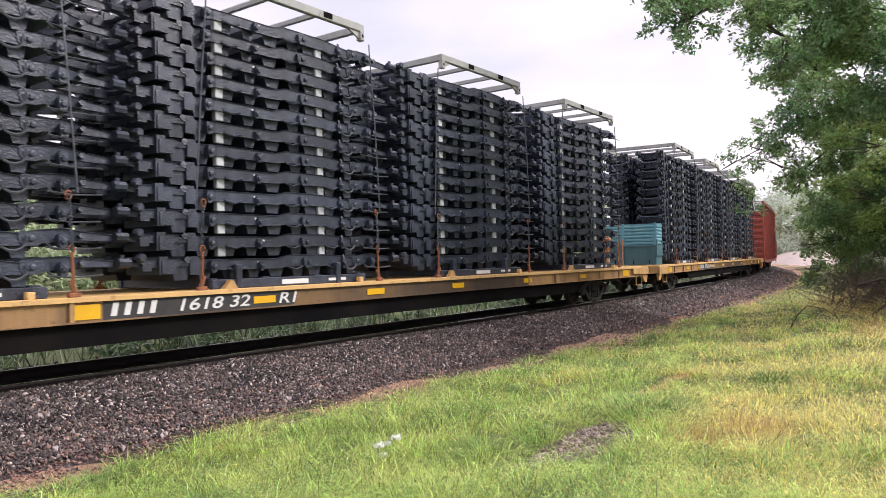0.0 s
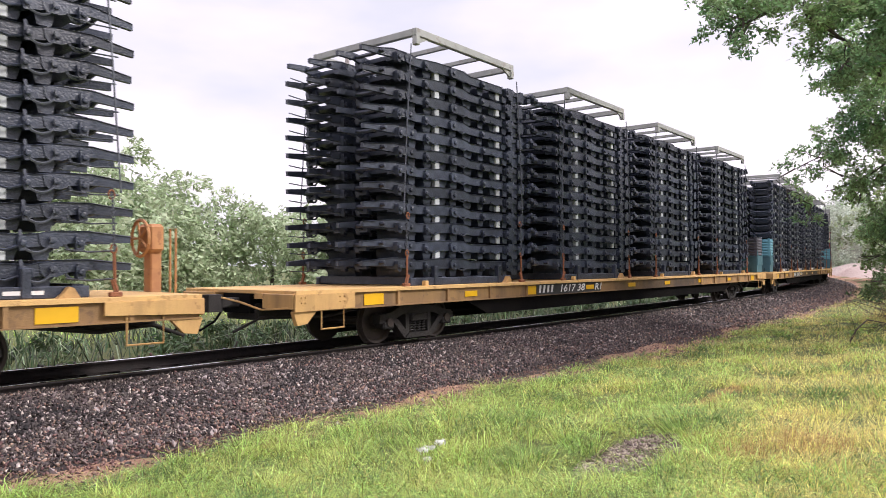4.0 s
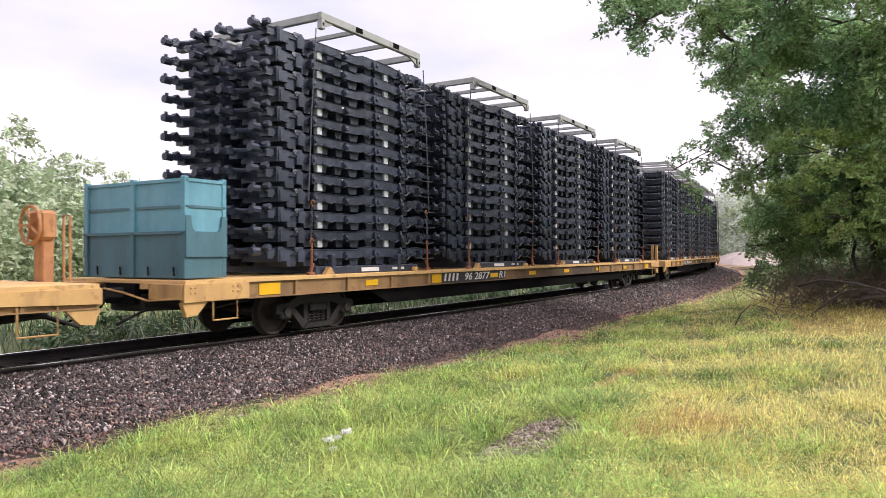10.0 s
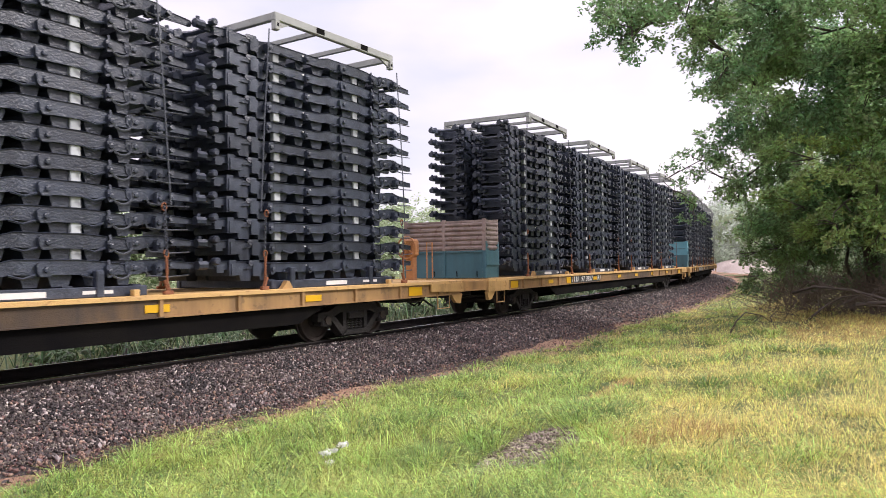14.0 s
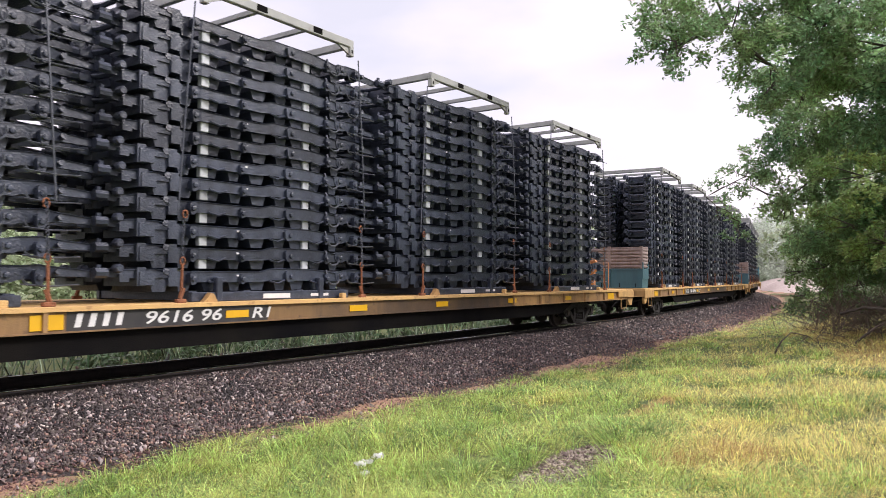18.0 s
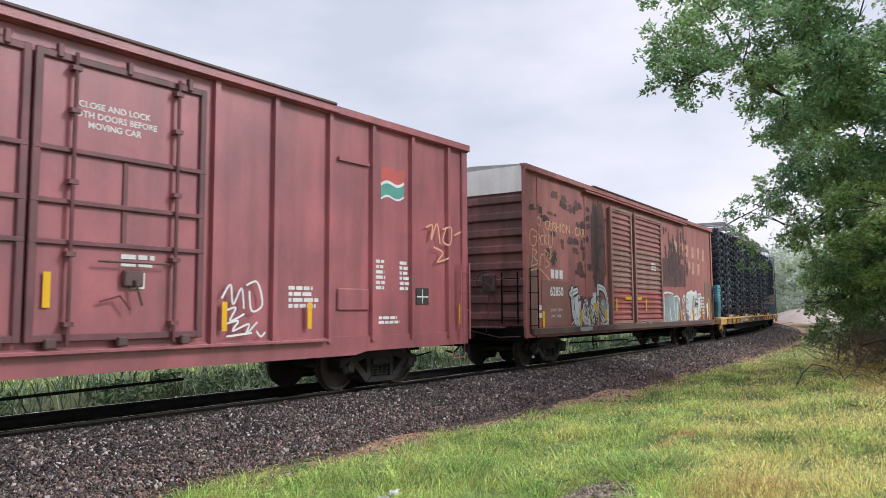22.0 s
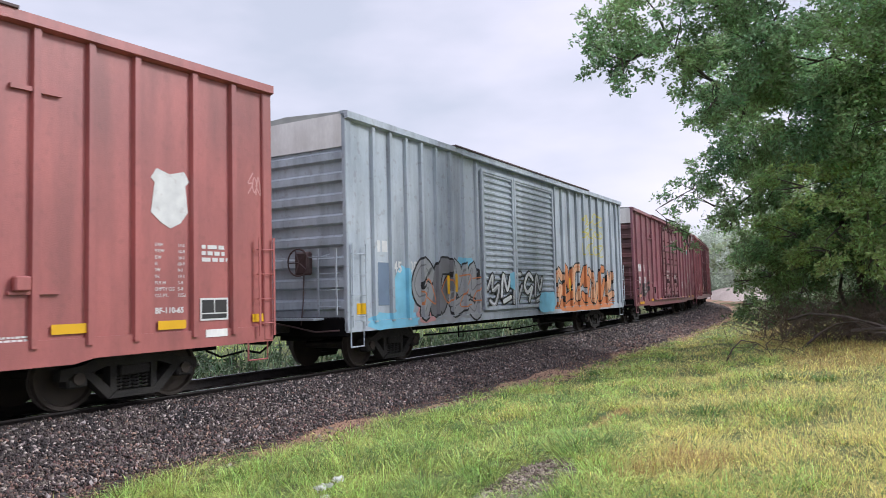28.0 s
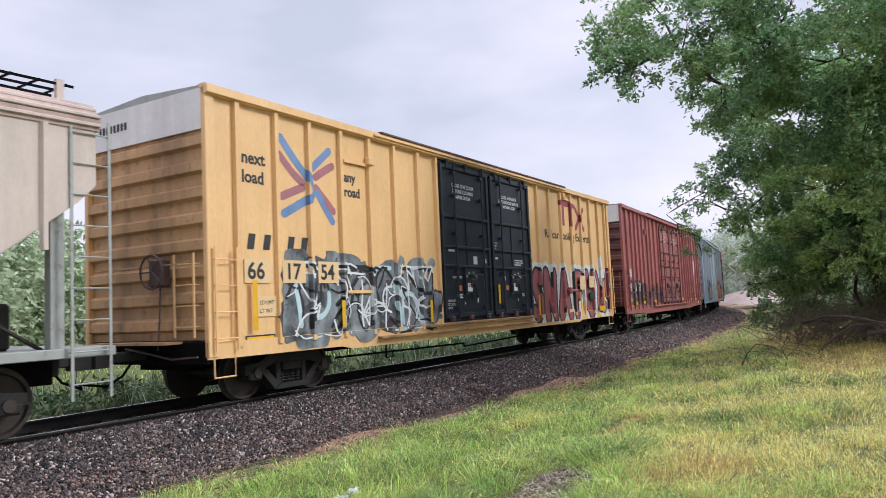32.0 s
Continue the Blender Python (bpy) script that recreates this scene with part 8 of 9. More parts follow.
def blue_car():
    rear, front = -254.16, -235.56
    car = boxcar("boxcar", "faded blue-grey ribbed boxcar with graffiti along its foot", front - rear, BOX_BLUE, 5.18, 0.80,
                 (-8.35, -7.72, -7.08, -6.44, -5.78, -5.10, -4.42, -3.70, 1.85, 2.5, 3.2, 3.95, 4.7, 5.5, 6.3, 7.1, 7.9, 8.6), rib_style="post", sill_dip=False)
    ride(car, (rear + front) / 2, 7.0)
    sheet_door(car, -3.52, -1.52, 1.12, 4.76, BOX_BLUE, 22)
    sheet_door(car, -1.48, 1.56, 1.12, 4.76, BOX_BLUE, 22)
    door_track(car, -4.6, 4.6, 5.04, BOX_BLUE)
    g = Shape().box((-8.30, Y0 - 0.003, 2.42), (-8.10, Y0, 2.66)).box((-8.04, Y0 - 0.003, 2.42), (-7.84, Y0, 2.66))
    part("car_mark", g, STENCIL_WHITE, car)
    lettering("65", 0.24, -8.30, 1.98, Y0, STENCIL_WHITE, car, "car_number", bold=0.006)
    lettering("45", 0.24, -7.62, 2.0, Y0, STENCIL_WHITE, car, "car_number", bold=0.006)
    lettering("08", 0.24, -6.98, 2.02, Y0, STENCIL_WHITE, car, "car_number", bold=0.006)
    plate(car, -8.95, -8.6, 1.14, 1.36, Y0, REFLECT, "reflector")
    plate(car, -8.2, -7.8, 1.3, 2.2, Y0 + 0.0005, material("blue patch panel", (0.17, 0.23, 0.32), None, 0.6), "patch_panel", "blue patch")
    blob(car, -8.6, -6.7, 0.80, 1.15, Y0 - 0.002, PAINT["sky"], 50, 9)
    blob(car, -7.6, -6.8, 1.0, 2.1, Y0 - 0.0021, PAINT["sky"], 51, 7)
    blob(car, -4.9, -3.8, 1.8, 2.4, Y0 - 0.002, PAINT["sky"], 52, 6)
    blob(car, -6.8, -3.5, 0.85, 2.0, Y0 - 0.0026, PAINT["silver"], 531, 12)
    blob(car, -6.7, -5.9, 0.85, 1.3, Y0 - 0.0029, PAINT["pink"], 532, 8)
    piece(car, -6.85, -3.5, 0.9, 2.1, [PAINT["silver"], PAINT["grey"], PAINT["silver"]], PAINT["black"], PAINT["grey"], 53, None, "adbe", 0.36, 0.004)
    for k, x in enumerate((-6.5, -5.6, -4.7, -4.0)):
        scrawl(car, x, x + 0.5, 1.2, 2.05, Y0 - 0.009, PAINT["orange"], 533 + k, 0.035, 1)
    piece(car, -3.4, 0.5, 1.15, 1.95, [PAINT["silver"], PAINT["white"]], PAINT["black"], PAINT["white"], 58, None, "ebdab", 0.12, 0.0, Y0 - 0.112)
    blob(car, 0.1, 1.5, 0.85, 1.5, Y0 - 0.117, PAINT["sky"], 54, 7)
    blob(car, -1.95, -1.5, 1.6, 2.1, Y0 - 0.117, PAINT["sky"], 541, 5)
    blob(car, 1.55, 7.8, 0.82, 1.3, Y0 - 0.002, PAINT["orange"], 56, 16)
    piece(car, 1.5, 7.9, 1.05, 2.25, [PAINT["peach"], PAINT["orange"]], PAINT["black"], PAINT["orange"], 55, None, "abdecdb", 0.26, 0.003)
    for k in range(3):
        scrawl(car, 4.6, 6.8, 2.8 + 0.55 * k, 3.3 + 0.55 * k, Y0, PAINT["lemon"], 57 + k, 0.05, 4)
    for x, z in ((-5.4, 1.5), (-5.0, 1.55), (2.9, 1.5)):
        side_stripe(car, x, z, z + 0.45, 0.11, Y0 - 0.09)
    return car


blue_car()


def red_car():
    rear, front = -274.93, -256.05
    car = boxcar("boxcar", "brick red ribbed boxcar with white numbers on black patches", front - rear, BOX_RED, 5.2, 0.78,
                 (-8.77, -7.97, -7.29, -6.58, -5.88, -5.05, -4.34, -3.50, -2.66, 2.62, 3.4, 4.15, 4.8, 5.42, 6.16, 6.85, 7.84, 8.6), end_mat=END_SOOT_SHADE)
    ride(car, (rear + front) / 2, 7.1)
    plug_door(car, -2.5, -0.1, 1.12, 4.8, BOX_RED, BAR_RED)
    plug_door(car, -0.06, 2.4, 1.12, 4.8, BOX_RED, BAR_RED)
    door_track(car, -5.1, 5.0, 5.07, BOX_RED)
    door_track(car, -4.5, 4.5, 1.02, BOX_RED)
    g = Shape().box((-8.60, Y0 - 0.003, 2.27), (-8.40, Y0, 2.60)).box((-8.34, Y0 - 0.003, 2.27), (-8.14, Y0, 2.60))
    part("car_mark", g, STENCIL_WHITE, car)
    for x0, txt in ((-8.58, "96"), (-7.78, "13"), (-7.02, "57")):
        plate(car, x0 - 0.05, x0 + 0.52, 1.56, 2.16, Y0, STENCIL_BLACK, "number_patch", "black patch under the number")
        lettering(txt, 0.36, x0, 1.68, Y0 - 0.005, STENCIL_WHITE, car, "car_number", bold=0.006, width=0.72)
    # blank white shield and the data columns
    sh = [(7.0, 3.35), (7.1, 4.0), (7.0, 4.1), (7.15, 4.32), (7.5, 4.22), (7.9, 4.32), (8.05, 4.1), (7.93, 4.0), (8.0, 3.4), (7.8, 3.15), (7.52, 3.02), (7.25, 3.15)]
    part("emblem", Shape().prism([(7.10 + (x - 7.0) * 0.64, 2.58 + (z - 3.02) * 0.68) for x, z in sh], "y", Y0 - 0.004, Y0), STENCIL_WHITE, car, "blank white shield emblem")
    rows = (("EXH", "17-0"), ("EXW", "10-8"), ("EW", "10-1"), ("IL", "60-9"), ("IW", "9-3"), ("IH", "13-1"), ("FLR H", "3-8"), ("EMPTY CG", "5-8"), ("CU. FT.", "7352"))
    for k, (a, b) in enumerate(rows):
        lettering(a, 0.05, 7.17, 2.31 - 0.094 * k, Y0, STENCIL_WHITE, car, "data")
        lettering(b, 0.05, 7.56, 2.31 - 0.094 * k, Y0, STENCIL_WHITE, car, "data")
    lettering("BF-110-65", 0.085, 7.17, 1.32, Y0, STENCIL_WHITE, car, "data", bold=0.003)
    bars(car, 8.0, 8.5, 2.1, 2.4, 3, Y0, STENCIL_WHITE, 903)
    part("placard", Shape().box((7.96, Y0 - 0.01, 1.18), (8.5, Y0, 1.53)), STENCIL_WHITE, car)
    part("placard_face", Shape().box((7.99, Y0 - 0.014, 1.30), (8.22, Y0 - 0.01, 1.50)).box((8.24, Y0 - 0.014, 1.30), (8.47, Y0 - 0.01, 1.50)).box((7.99, Y0 - 0.014, 1.21), (8.47, Y0 - 0.01, 1.28)), STENCIL_BLACK, car)
    plate(car, 8.04, 8.46, 0.92, 1.04, YR + 0.04, WHITE_PANEL, "placard")
    for x, w, z in ((-9.36, 0.4, 1.14), (-7.85, 0.45, 1.12), (-6.35, 0.42, 1.14), (-4.15, 0.42, 1.16), (2.9, 0.4, 1.16), (5.64, 0.48, 1.10), (7.2, 0.48, 1.08), (9.0, 0.3, 1.12)):
        plate(car, x, x + w, z, z + 0.13, Y0 - 0.03 if abs(x) < 9 else Y0 - 0.02, REFLECT, "reflector", "yellow reflective strip")
    plate(car, -8.35, -8.0, 0.94, 1.12, Y0 - 0.002, REFLECT, "placard")
    for k in range(9):
        x = -8.4 + k * 0.66
        blob(car, x, x + 0.8, 0.95 + 0.06 * (k % 3), 1.75 + 0.14 * (k % 4), Y0 - 0.0004 - 0.0001 * k, RED_SHADOW, 590 + k, 7, ragged=0.45)
        scrawl(car, x + 0.05, x + 0.75, 1.05, 2.05, Y0 - 0.003 - 0.0002 * k, PAINT["charcoal"], 610 + k, 0.045, 2)
        shards(car, x, x + 0.85, 1.0, 2.0, Y0 - 0.006 - 0.0002 * k, PAINT["grey"] if k % 3 else PAINT["pink"], 630 + k, 5, 0.025, 0.5)
    for k in range(7):
        x = -2.3 + k * 0.62
        scrawl(car, x, x + 0.7, 1.3, 1.95, Y0 - 0.0715 - 0.0002 * k, RED_SHADOW, 650 + k, 0.07, 2)
        shards(car, x, x + 0.7, 1.3, 1.9, Y0 - 0.075 - 0.0002 * k, PAINT["grey"] if k % 2 else RED_SHADOW, 660 + k, 4, 0.03, 0.45)
    lettering("IMPORTANT\nCLOSE THIS DOOR\nBEFORE CLOSING\nMAIN DOOR", 0.085, -1.3, 4.45, Y0 - 0.07, STENCIL_WHITE, car, align="CENTER")
    lettering("CLOSE AND LOCK\nBOTH DOORS BEFORE\nMOVING CAR", 0.085, 1.2, 4.3, Y0 - 0.07, STENCIL_WHITE, car, align="CENTER")
    bars(car, 0.4, 1.0, 3.3, 3.45, 2, Y0 - 0.075, REFLECT, 940)
    ring = [(-6.2 + 0.18 * math.cos(t), 2.2 + 0.2 * math.sin(t)) for t in np.linspace(0, 2 * math.pi, 25)]
    ribbon(car, ring, 0.025, Y0, STENCIL_WHITE, "plate_mark")
    bars(car, -8.5, -8.2, 1.3, 1.45, 2, Y0, STENCIL_WHITE, 941)
    bars(car, 5.0, 5.6, 1.0, 1.12, 3, Y0, STENCIL_WHITE, 942)
    scrawl(car, 8.95, 9.2, 3.2, 3.7, Y0, PAINT["pink"], 943, 0.02, 3)
    part("hatch", Shape().box((-5.85, Y0 - 0.05, 4.2), (-5.1, Y0, 4.26)).box((-5.75, Y0 - 0.14, 4.22), (-5.55, Y0, 4.42), 0.02).box((5.1, Y0 - 0.05, 4.2), (5.75, Y0, 4.26)).box((5.1, Y0 - 0.05, 1.62), (5.75, Y0, 1.66)).box((5.15, Y0 - 0.12, 1.66), (5.35, Y0, 1.85), 0.02), BOX_RED, car)
    return car


red_car()


def yellow_car():
    rear, front = -295.60, -276.60
    car = boxcar("boxcar", "buff yellow boxcar with black plug doors and large graffiti", front - rear, BOX_YELLOW, 5.12, 0.80,
                 (-8.85, -7.95, -7.1, -6.2, -5.3, -4.42, -3.5, -2.72, 3.0, 3.9, 4.83, 5.7, 6.58, 7.45, 8.3, 9.02), end_mat=BOX_YELLOW_END)
    ride(car, (rear + front) / 2, 7.1)
    part("doorway", Shape().box((-2.6, -WALL - 0.034, 1.05), (2.28, -WALL - 0.004, 4.95)), DOOR_BLACK, car)
    plug_door(car, -2.62, -0.26, 1.16, 4.84, DOOR_BLACK, crosses=(0.335, 0.46, 0.66), rods=(0.23, 0.81))
    plug_door(car, -0.12, 2.26, 1.16, 4.84, DOOR_BLACK, crosses=(0.335, 0.46, 0.66), rods=(0.20, 0.75))
    door_track(car, -5.2, 5.1, 5.06, BOX_YELLOW)
    door_track(car, -3.4, 2.3, 1.04, SILL_OCHRE)
    door_track(car, -5.2, 2.4, 0.90, SILL_OCHRE)
    yl = Y0 - 0.08
    yd = Y0 - 0.072
    lettering("CLOSE THIS DOOR\nBEFORE CLOSING\nMAIN DOOR", 0.090, -1.52, 4.33, yd, STENCIL_WHITE, car, align="CENTER", bold=0.002)
    lettering("CLOSE AND LOCK\nBOTH DOORS BEFORE\nMOVING CAR", 0.085, 1.02, 4.30, yd, STENCIL_WHITE, car, align="CENTER", bold=0.002)
    lettering("SECURITY\nDEVICE\nONLY", 0.045, -0.02, 3.03, yd, STENCIL_WHITE, car)
    lettering("LINE DOORS", 0.055, -2.2, 2.10, yd, STENCIL_WHITE, car)
    lettering("UNLATCH\nTO CLOSE\nDOOR", 0.055, -2.48, 1.54, yd, STENCIL_WHITE, car)
    lettering("R", 0.06, -1.66, 1.47, yd, STENCIL_WHITE, car)
    lettering("D", 0.12, 0.48, 2.06, yd, STENCIL_WHITE, car, bold=0.006)
    bars(car, 1.2, 1.75, 2.48, 2.66, 3, yd, STENCIL_WHITE, 951)
    bars(car, -2.0, -1.75, 1.62, 1.74, 3, yd, STENCIL_WHITE, 952)
    bars(car, 1.55, 1.8, 1.62, 1.72, 2, yd, STENCIL_WHITE, 953)
    for dx in (0.0, 2.55):
        lettering("OPEN", 0.06, -1.62 + dx, 2.16, yd - 0.07, STENCIL_WHITE, car).matrix_basis = pose(-1.64 + dx, yd - 0.07, 2.10, 90, -35, 0)
        lettering("CLOSE", 0.06, -1.3 + dx, 2.16, yd - 0.07, STENCIL_WHITE, car).matrix_basis = pose(-1.34 + dx, yd - 0.07, 2.24, 90, 35, 0)
        lettering("AND", 0.05, -1.44 + dx, 2.04, yd - 0.07, STENCIL_WHITE, car)
        part("placard", Shape().box((-1.68 + dx, yd - 0.066, 1.70), (-1.10 + dx, yd + 0.02, 2.34)), DOOR_BLACK, car, "gear cover plate")
        plate(car, -1.60 + dx, -1.38 + dx, 1.78, 1.98, yd - 0.068, WHITE_PANEL, "placard", "white placard")
        plate(car, -1.57 + dx, -1.49 + dx, 1.88, 1.96, yd - 0.073, PAINT["orange"], "sticker")
        plate(car, -1.95 + dx, -1.78 + dx, 1.80, 1.93, yd, PAINT["orange"], "sticker", "faded orange sticker")
    for x0, x1, z0, z1 in ((-2.34, -2.05, 2.74, 2.80), (-1.14, -0.95, 2.46, 2.66), (-0.60, -0.46, 2.50, 2.60), (0.0, 0.2, 2.62, 2.68), (-1.02, -0.97, 1.5, 1.62), (1.3, 1.34, 1.5, 1.62)):
        plate(car, x0, x1, z0, z1, yd, STENCIL_WHITE, "sticker", "torn white sticker")
    lettering("next\nload", 0.21, -8.72, 3.98, Y0, STENCIL_BLACK, car, bold=0.008)
    lettering("any\nroad", 0.19, -6.08, 3.98, Y0, STENCIL_BLACK, car, bold=0.008)
    # crossed-bars emblem in plain colours
    for pts, mat, w in (([(-7.8, 4.55), (-7.45, 4.2), (-7.05, 3.85)], "logo blue", 0.16), ([(-7.05, 3.85), (-7.0, 3.6), (-7.35, 3.4), (-7.75, 3.2)], "logo blue", 0.16),
                        ([(-6.5, 4.5), (-6.75, 4.3), (-7.0, 4.1)], "logo blue", 0.15), ([(-6.45, 3.15), (-6.7, 3.45), (-6.85, 3.65)], "logo blue", 0.15),
                        ([(-7.85, 4.25), (-7.5, 3.95), (-7.25, 3.8)], "logo mauve", 0.15), ([(-7.8, 3.5), (-7.5, 3.62), (-7.25, 3.72)], "logo mauve", 0.15),
                        ([(-6.9, 3.95), (-6.65, 4.1), (-6.42, 4.22)], "logo mauve", 0.15), ([(-6.9, 3.75), (-6.65, 3.55), (-6.42, 3.35)], "logo mauve", 0.15)):
        ribbon(car, pts, w, Y0 - 0.001, PAINT[mat], "emblem", "crossed blue and mauve bars")
    g = Shape()
    for x in (-8.64, -8.28, -7.70, -7.36):
        g.prism([(x, 2.54), (x + 0.15, 2.54), (x + 0.20, 2.80), (x + 0.05, 2.80)], "y", Y0 - 0.003, Y0)
    part("car_mark", g, STENCIL_BLACK, car)
    for x, txt in ((-8.66, "66"), (-7.78, "17"), (-6.86, "54")):
        plate(car, x - 0.06, x + 0.52, 1.98, 2.38, Y0 - 0.014, BUFF, "number_patch", "lighter patch under the number")
        lettering(txt, 0.28, x, 2.05, Y0 - 0.021, STENCIL_BLACK, car, "car_number", bold=0.008)
    plate(car, -8.45, -7.98, 1.42, 1.76, Y0 - 0.013, BUFF, "placard", "pale data placard")
    lettering("LD LMT", 0.07, -8.40, 1.62, Y0 - 0.019, STENCIL_BLACK, car)
    lettering("LT WT", 0.07, -8.40, 1.48, Y0 - 0.019, STENCIL_BLACK, car)
    for x, z0, z1 in ((-8.56, 1.2, 2.02), (-6.3, 1.15, 1.65), (-3.2, 1.1, 1.6), (0.15, 1.45, 1.95), (2.74, 1.05, 1.65), (6.12, 1.15, 1.7), (8.42, 1.25, 2.05)):
        side_stripe(car, x, z0, z1, 0.10, Y0 - (0.10 if 0 < x < 2 else 0.082))
    plate(car, -8.72, -8.05, 0.93, 1.12, Y0 - 0.003, STENCIL_BLACK, "placard")
    plate(car, -8.69, -8.08, 0.955, 1.095, Y0 - 0.008, REFLECT, "placard", "yellow warning placard")
    for k, (a, b, lo, hi, col) in enumerate(((-8.0, -6.6, 0.9, 1.9, "charcoal"), (-7.2, -5.2, 0.95, 2.5, "grey"), (-5.6, -3.9, 0.95, 2.2, "charcoal"), (-4.4, -2.8, 0.95, 2.0, "grey"))):
        blob(car, a, b, lo, hi, Y0 - 0.0003 * k, AIRBRUSH if col == "grey" else PAINT[col], 300 + k, 14)
    piece(car, -7.8, -2.85, 1.0, 2.15, [AIRBRUSH, PAINT["grey"], AIRBRUSH], PAINT["charcoal"], PAINT["grey"], 80, None, None, 0.3, 0.003)
    flows(car, -7.8, -2.95, 0.95, 2.45, Y0 - 0.008, AIRBRUSH, 90, 26, 0.22, 1.1)
    flows(car, -7.8, -3.0, 1.0, 2.3, Y0 - 0.0095, PAINT["ice"], 91, 9, 0.09, 0.8)
    flows(car, -7.8, -3.0, 0.95, 2.3, Y0 - 0.011, PAINT["black"], 92, 34, 0.07, 1.0)
    flows(car, -7.75, -3.0, 1.0, 2.35, Y0 - 0.0125, PAINT["white"], 93, 30, 0.038, 0.9)
    shards(car, -7.8, -3.0, 1.0, 2.35, Y0 - 0.014, PAINT["white"], 94, 16, 0.05, 0.6)
    # large legible word, sprayed with a white halo
    piece(car, 2.0, 7.8, 0.80, 2.46, [PAINT["brick"]], PAINT["black"], PAINT["logo mauve"], 81, PAINT["white"], "SNAFU", 0.33, cells=((2.38, 3.18), (3.20, 4.34), (4.36, 5.50), (5.60, 6.56), (6.72, 7.72)), halo_w=0.46, edge_w=0.17)
    plate(car, 5.2, 5.75, 0.94, 1.16, Y0 - 0.02, BUFF, "patch_panel")
    part("hatch", Shape().box((5.12, Y0 - 0.11, 1.72), (5.86, Y0, 1.80), 0.015).box((5.15, Y0 - 0.13, 1.66), (5.32, Y0, 1.86), 0.02), PAINT["brick"], car)
    plate(car, 7.86, 8.44, 1.02, 1.2, Y0 - 0.09, REFLECT, "placard", "yellow warning placard")
    blob(car, 7.7, 9.4, 0.8, 2.5, Y0 - 0.001, PAINT["white"], 85, 10)
    ribbon(car, [(8.1, 2.3), (8.25, 2.8), (8.45, 2.95), (8.6, 2.5)], 0.16, Y0 - 0.001, PAINT["white"])
    piece(car, 7.9, 9.25, 0.95, 2.3, [PAINT["blood"], PAINT["logo mauve"]], PAINT["black"], PAINT["pink"], 86, None, "cba", 0.2, 0.003)
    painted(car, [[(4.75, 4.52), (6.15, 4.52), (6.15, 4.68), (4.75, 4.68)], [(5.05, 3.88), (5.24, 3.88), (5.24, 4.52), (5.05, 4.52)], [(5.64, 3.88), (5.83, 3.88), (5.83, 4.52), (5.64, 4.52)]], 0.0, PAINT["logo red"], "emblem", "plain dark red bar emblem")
    for pts in ([(6.2, 4.55), (6.55, 4.22), (6.95, 3.85)], [(6.95, 4.55), (6.55, 4.22), (6.2, 3.85)]):
        ribbon(car, pts, 0.16, Y0 - 0.001, PAINT["logo red"], "emblem")
    lettering("Railcar Pooling Experts", 0.26, 3.55, 3.42, Y0 - 0.004, STENCIL_BLACK, car, "slogan", bold=0.004, width=1.12, label="dark slogan under the emblem")
    plate(car, 6.08, 6.52, 1.78, 2.25, Y0 - 0.09, BUFF, "placard")
    plate(car, 6.95, 7.45, 1.85, 2.25, Y0 - 0.09, BUFF, "placard")
    part("placard", Shape().box((6.98, Y0 - 0.1, 1.45), (7.42, Y0 - 0.09, 1.72)), STENCIL_BLACK, car)
    part("hatch", Shape().box((-6.1, Y0 - 0.05, 4.35), (-5.3, Y0, 4.41)).box((-5.4, Y0 - 0.12, 4.38), (-5.2, Y0, 4.55), 0.02).box((-6.1, Y0 - 0.05, 1.78), (-5.3, Y0, 1.84)).box((4.95, Y0 - 0.05, 4.72), (5.65, Y0, 4.77)).box((4.98, Y0 - 0.12, 4.75), (5.12, Y0, 4.92), 0.02), BOX_YELLOW, car)
    return car


yellow_car()


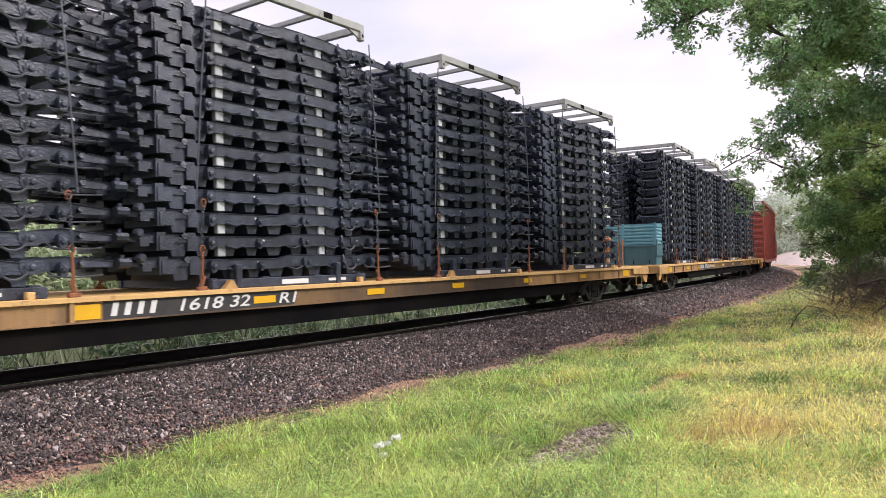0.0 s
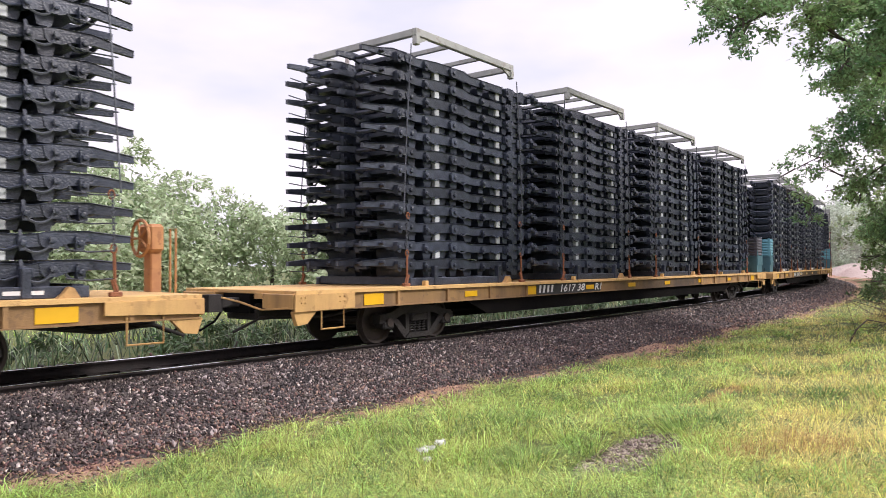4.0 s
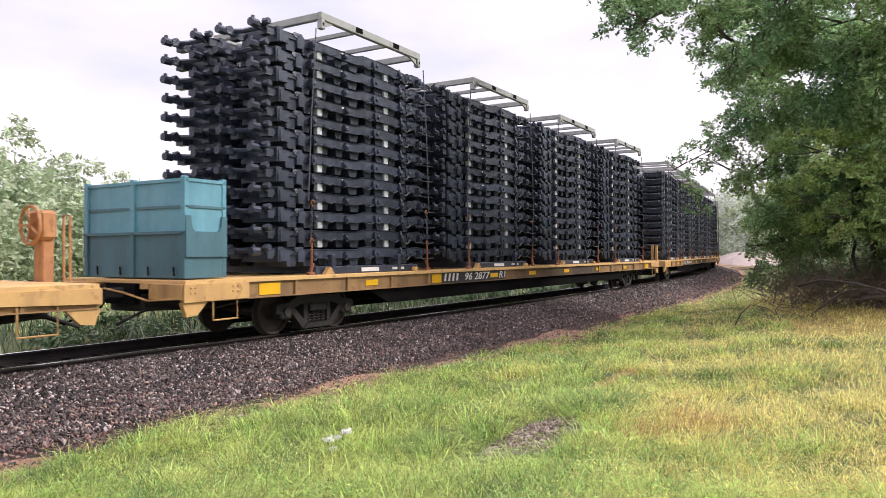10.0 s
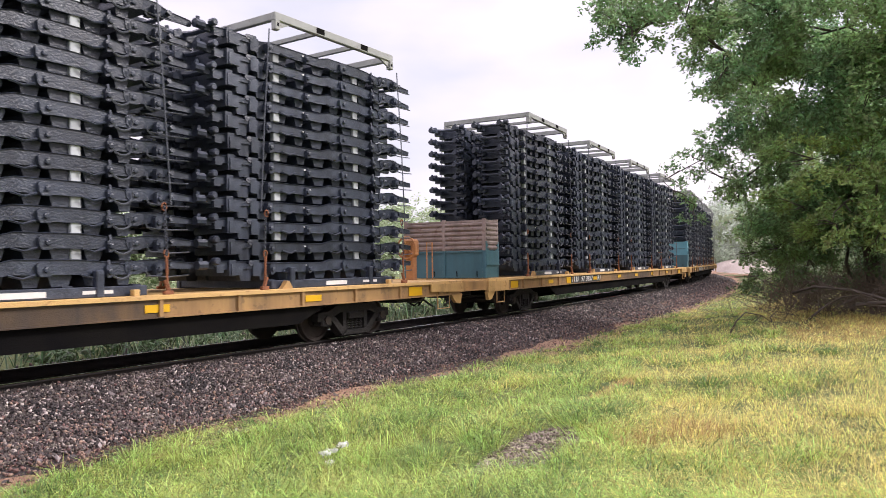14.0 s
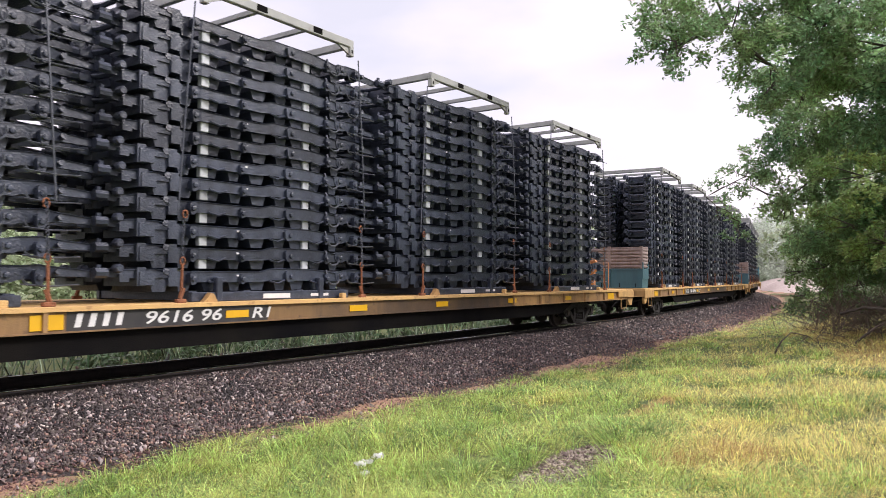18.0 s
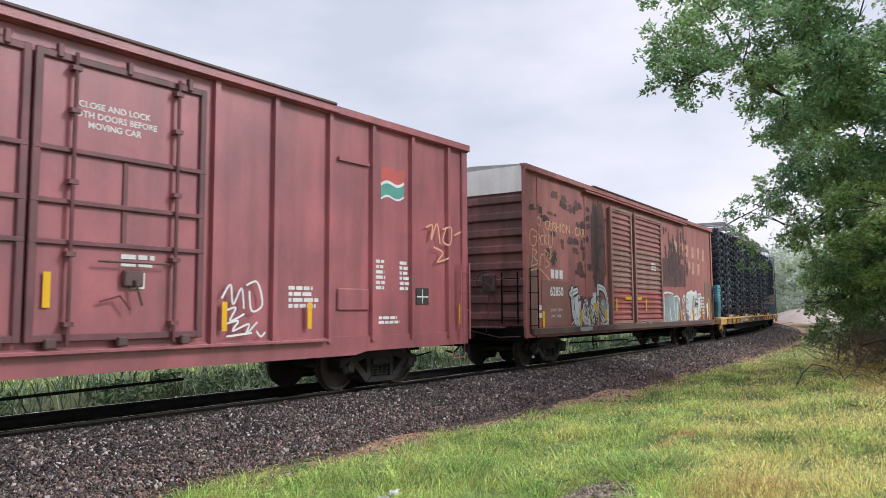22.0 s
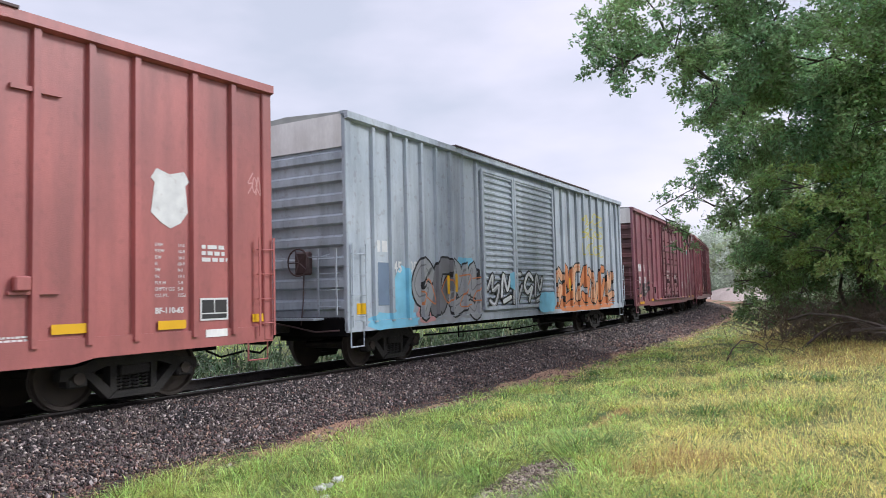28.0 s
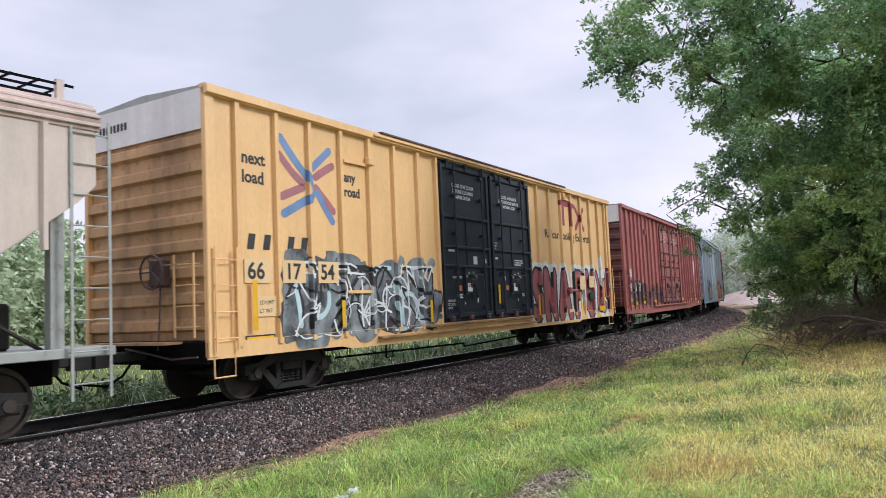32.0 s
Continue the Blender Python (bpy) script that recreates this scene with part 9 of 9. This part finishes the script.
def hopper_car():
    front = -296.95
    L = 17.6
    car = thing("covered_hopper", "cream covered hopper car with roof walk and white ladders", "hopper car", "freight cars of the train")
    h = L / 2
    ride(car, front - h, 6.6)
    side = [(-h + 0.3, 4.1), (h - 0.3, 4.1), (h - 0.3, 3.3), (h - 0.55, 3.05), (h - 2.6, 1.55), (h - 3.0, 0.9), (-h + 3.0, 0.9), (-h + 2.6, 1.55), (-h + 0.55, 3.05), (-h + 0.3, 3.3)]
    part("body", Shape().prism(side, "y", -1.50, 1.50), BOX_CREAM, car, "cream steel hopper body")
    roof = [(-1.52, 4.05), (-1.54, 4.2), (-1.35, 4.45), (-0.8, 4.62), (0.8, 4.62), (1.35, 4.45), (1.54, 4.2), (1.52, 4.05)]
    part("roof", Shape().prism(roof, "x", -h + 0.25, h - 0.25), material("rosy cream roof paint", (0.52, 0.36, 0.31), (0.45, 0.32, 0.28), 0.6, scale=1.0, grime=0.3), car)
    for z in (4.12, 4.24, 4.36):
        y = -1.53 + (0.12 if z > 4.3 else 0)
        part("roof_ridge", Shape().box((-h + 0.3, y - 0.03, z - 0.02), (h - 0.25, y + 0.05, z + 0.03), 0.01), BOX_CREAM, car)
    walkway = Shape()
    for k in range(46):
        x = -h + 0.5 + k * (L - 0.9) / 45
        walkway.box((x - 0.012, -0.95, 4.78), (x + 0.012, -0.35, 4.81)).box((x - 0.012, 0.35, 4.78), (x + 0.012, 0.95, 4.81))
    for y in (-0.95, -0.65, -0.35, 0.35, 0.65, 0.95):
        walkway.box((-h + 0.4, y - 0.01, 4.765), (h - 0.3, y + 0.01, 4.80))
    part("running_board", walkway, UNDER, car, "dark open grid roof walk")
    for x in np.linspace(-h + 0.6, h - 0.5, 9):
        part("walk_bracket", Shape().box((x - 0.05, -0.98, 4.45), (x + 0.05, -0.90, 4.85)), BOX_CREAM, car)
    for s in (-1, 1):
        x = s * (h - 0.05)
        part("end_post", Shape().box((s * (h - 0.75) - 0.09, -1.35, 1.1), (s * (h - 0.75) + 0.09, -1.2, 3.1)), RACK_GREY, car)
        part("end_post", Shape().box((s * (h - 0.75) - 0.09, 1.2, 1.1), (s * (h - 0.75) + 0.09, 1.35, 3.1)), RACK_GREY, car)
        ladder(car, s * h - (0.65 if s > 0 else -0.15), s * h - (0.12 if s > 0 else -0.65), -1.45, 0.45, 4.2, 9, RACK_GREY)
        part("end_platform", Shape().box((min(s * (h - 2.0), s * h), -1.45, 1.0), (max(s * (h - 2.0), s * h), 1.45, 1.13), 0.01), RACK_GREY, car)
        part("slope_sheet", Shape().prism([(s * (h - 0.6), 3.0), (s * (h - 2.6), 1.5), (s * (h - 2.7), 1.6), (s * (h - 0.7), 3.1)], "y", -1.45, 1.45), BOX_CREAM, car)
        part("brace", Shape().tube([(s * (h - 0.8), -1.1, 1.1), (s * (h - 2.2), -1.1, 2.0)], 0.03, 5).tube([(s * (h - 1.4), -1.1, 1.1), (s * (h - 1.4), -1.1, 2.3)], 0.03, 5), TRUCK_DARK, car)
        part("brake_gear", Shape().box((s * (h - 1.35) - 0.3, -0.75, 1.13), (s * (h - 1.35) + 0.3, -0.25, 1.75), 0.04).disc((s * (h - 1.4), 0.2, 1.5), "y", [(-0.3, 0.2), (0.3, 0.2), (0.4, 0.1)], 14), TRUCK_DARK, car, "dark brake valve and reservoir")
        part("center_post", Shape().box((s * (h - 2.3) - 0.1, -0.9, 1.1), (s * (h - 2.3) + 0.1, 0.9, 2.2)), BOX_CREAM, car)
        add_coupler(car, s * (h - 0.05), s * (h + 0.4))
        add_truck(car, s * (h - 2.1), 0.457)
    for k in range(11):
        x = -h + 1.0 + k * (L - 2.0) / 10
        part("rib", Shape().prism([(x - 0.06, -1.50), (x - 0.03, -1.56), (x + 0.03, -1.56), (x + 0.06, -1.50)], "z", 2.4 if abs(x) > 6 else 1.2, 4.05), BOX_CREAM, car)
    part("underframe", Shape().box((-h + 0.3, -0.35, 0.6), (h - 0.3, 0.35, 1.0)), UNDER, car)
    return car


hopper_car()

# red boxcars already far round the curve
for rear, seed in ((54.2, 1), (74.8, 2)):
    c = boxcar("boxcar", "plain orange-red boxcar far round the curve", 18.6, material("orange-red boxcar paint %s" % "ab"[seed - 1], (0.36, 0.075, 0.05), (0.30, 0.065, 0.045), 0.55, scale=0.8, grime=0.25), 5.1, 0.8, [-8 + 1.0 * k for k in range(17)])
    ride(c, rear + 9.3, 7.0)


# Hatches and block marks: every loose piece a part of its own.
def split_pieces(ob):
    me = ob.data
    link = list(range(len(me.vertices)))

    def root(i):
        while link[i] != i:
            link[i] = link[link[i]]
            i = link[i]
        return i

    for e in me.edges:
        link[root(e.vertices[0])] = root(e.vertices[1])
    groups = {}
    for f in me.polygons:
        groups.setdefault(root(f.vertices[0]), []).append(tuple(f.vertices))
    if len(groups) < 2:
        return
    name = ob.name.split(".")[0]
    for faces in groups.values():
        ids = sorted({i for f in faces for i in f})
        at = {i: k for k, i in enumerate(ids)}
        g = Shape().add([me.vertices[i].co[:] for i in ids], [tuple(at[i] for i in f) for f in faces])
        part(name, g, me.materials[0], ob.parent)
    bpy.data.objects.remove(ob)


for ob in [o for o in bpy.data.objects if o.type == "MESH" and o.parent and o.name.split(".")[0] in ("hatch", "car_mark", "placard_face", "placard_rim")]:
    split_pieces(ob)


# ---- the train on its way ----
def chord(s, half):
    """Pose of a car whose two trucks stand on the track."""
    ax, ay, _ = track(s - half)
    bx, by, _ = track(s + half)
    return pose((ax + bx) / 2, (ay + by) / 2, 0, 0, 0, math.degrees(math.atan2(by - ay, bx - ax)))


HALF = {}
for ob, u, half, z, turned, y in MOVERS:
    HALF[round(u, 2)] = half


def motions():
    times = [k * 1.0 for k in range(33)]
    for ob, u, half, z, turned, y in MOVERS:
        walk(ob, [(t, chord(u + SPEED * t, half)) for t in times])
    spins = [k / 15 for k in range(481)]
    for ob, x, r in TURNING:
        walk(ob, [(t, pose(x, 0, r, 0, math.degrees(SPEED * t / r), 0)) for t in spins])
    for ob, center, x, z, turned in RIDERS:
        half = HALF[round(center, 2)]
        walk(ob, [(t, chord(center + SPEED * t, half) @ pose(x, 0, z, 0, 0, 180 if turned else 0)) for t in times])


motions()
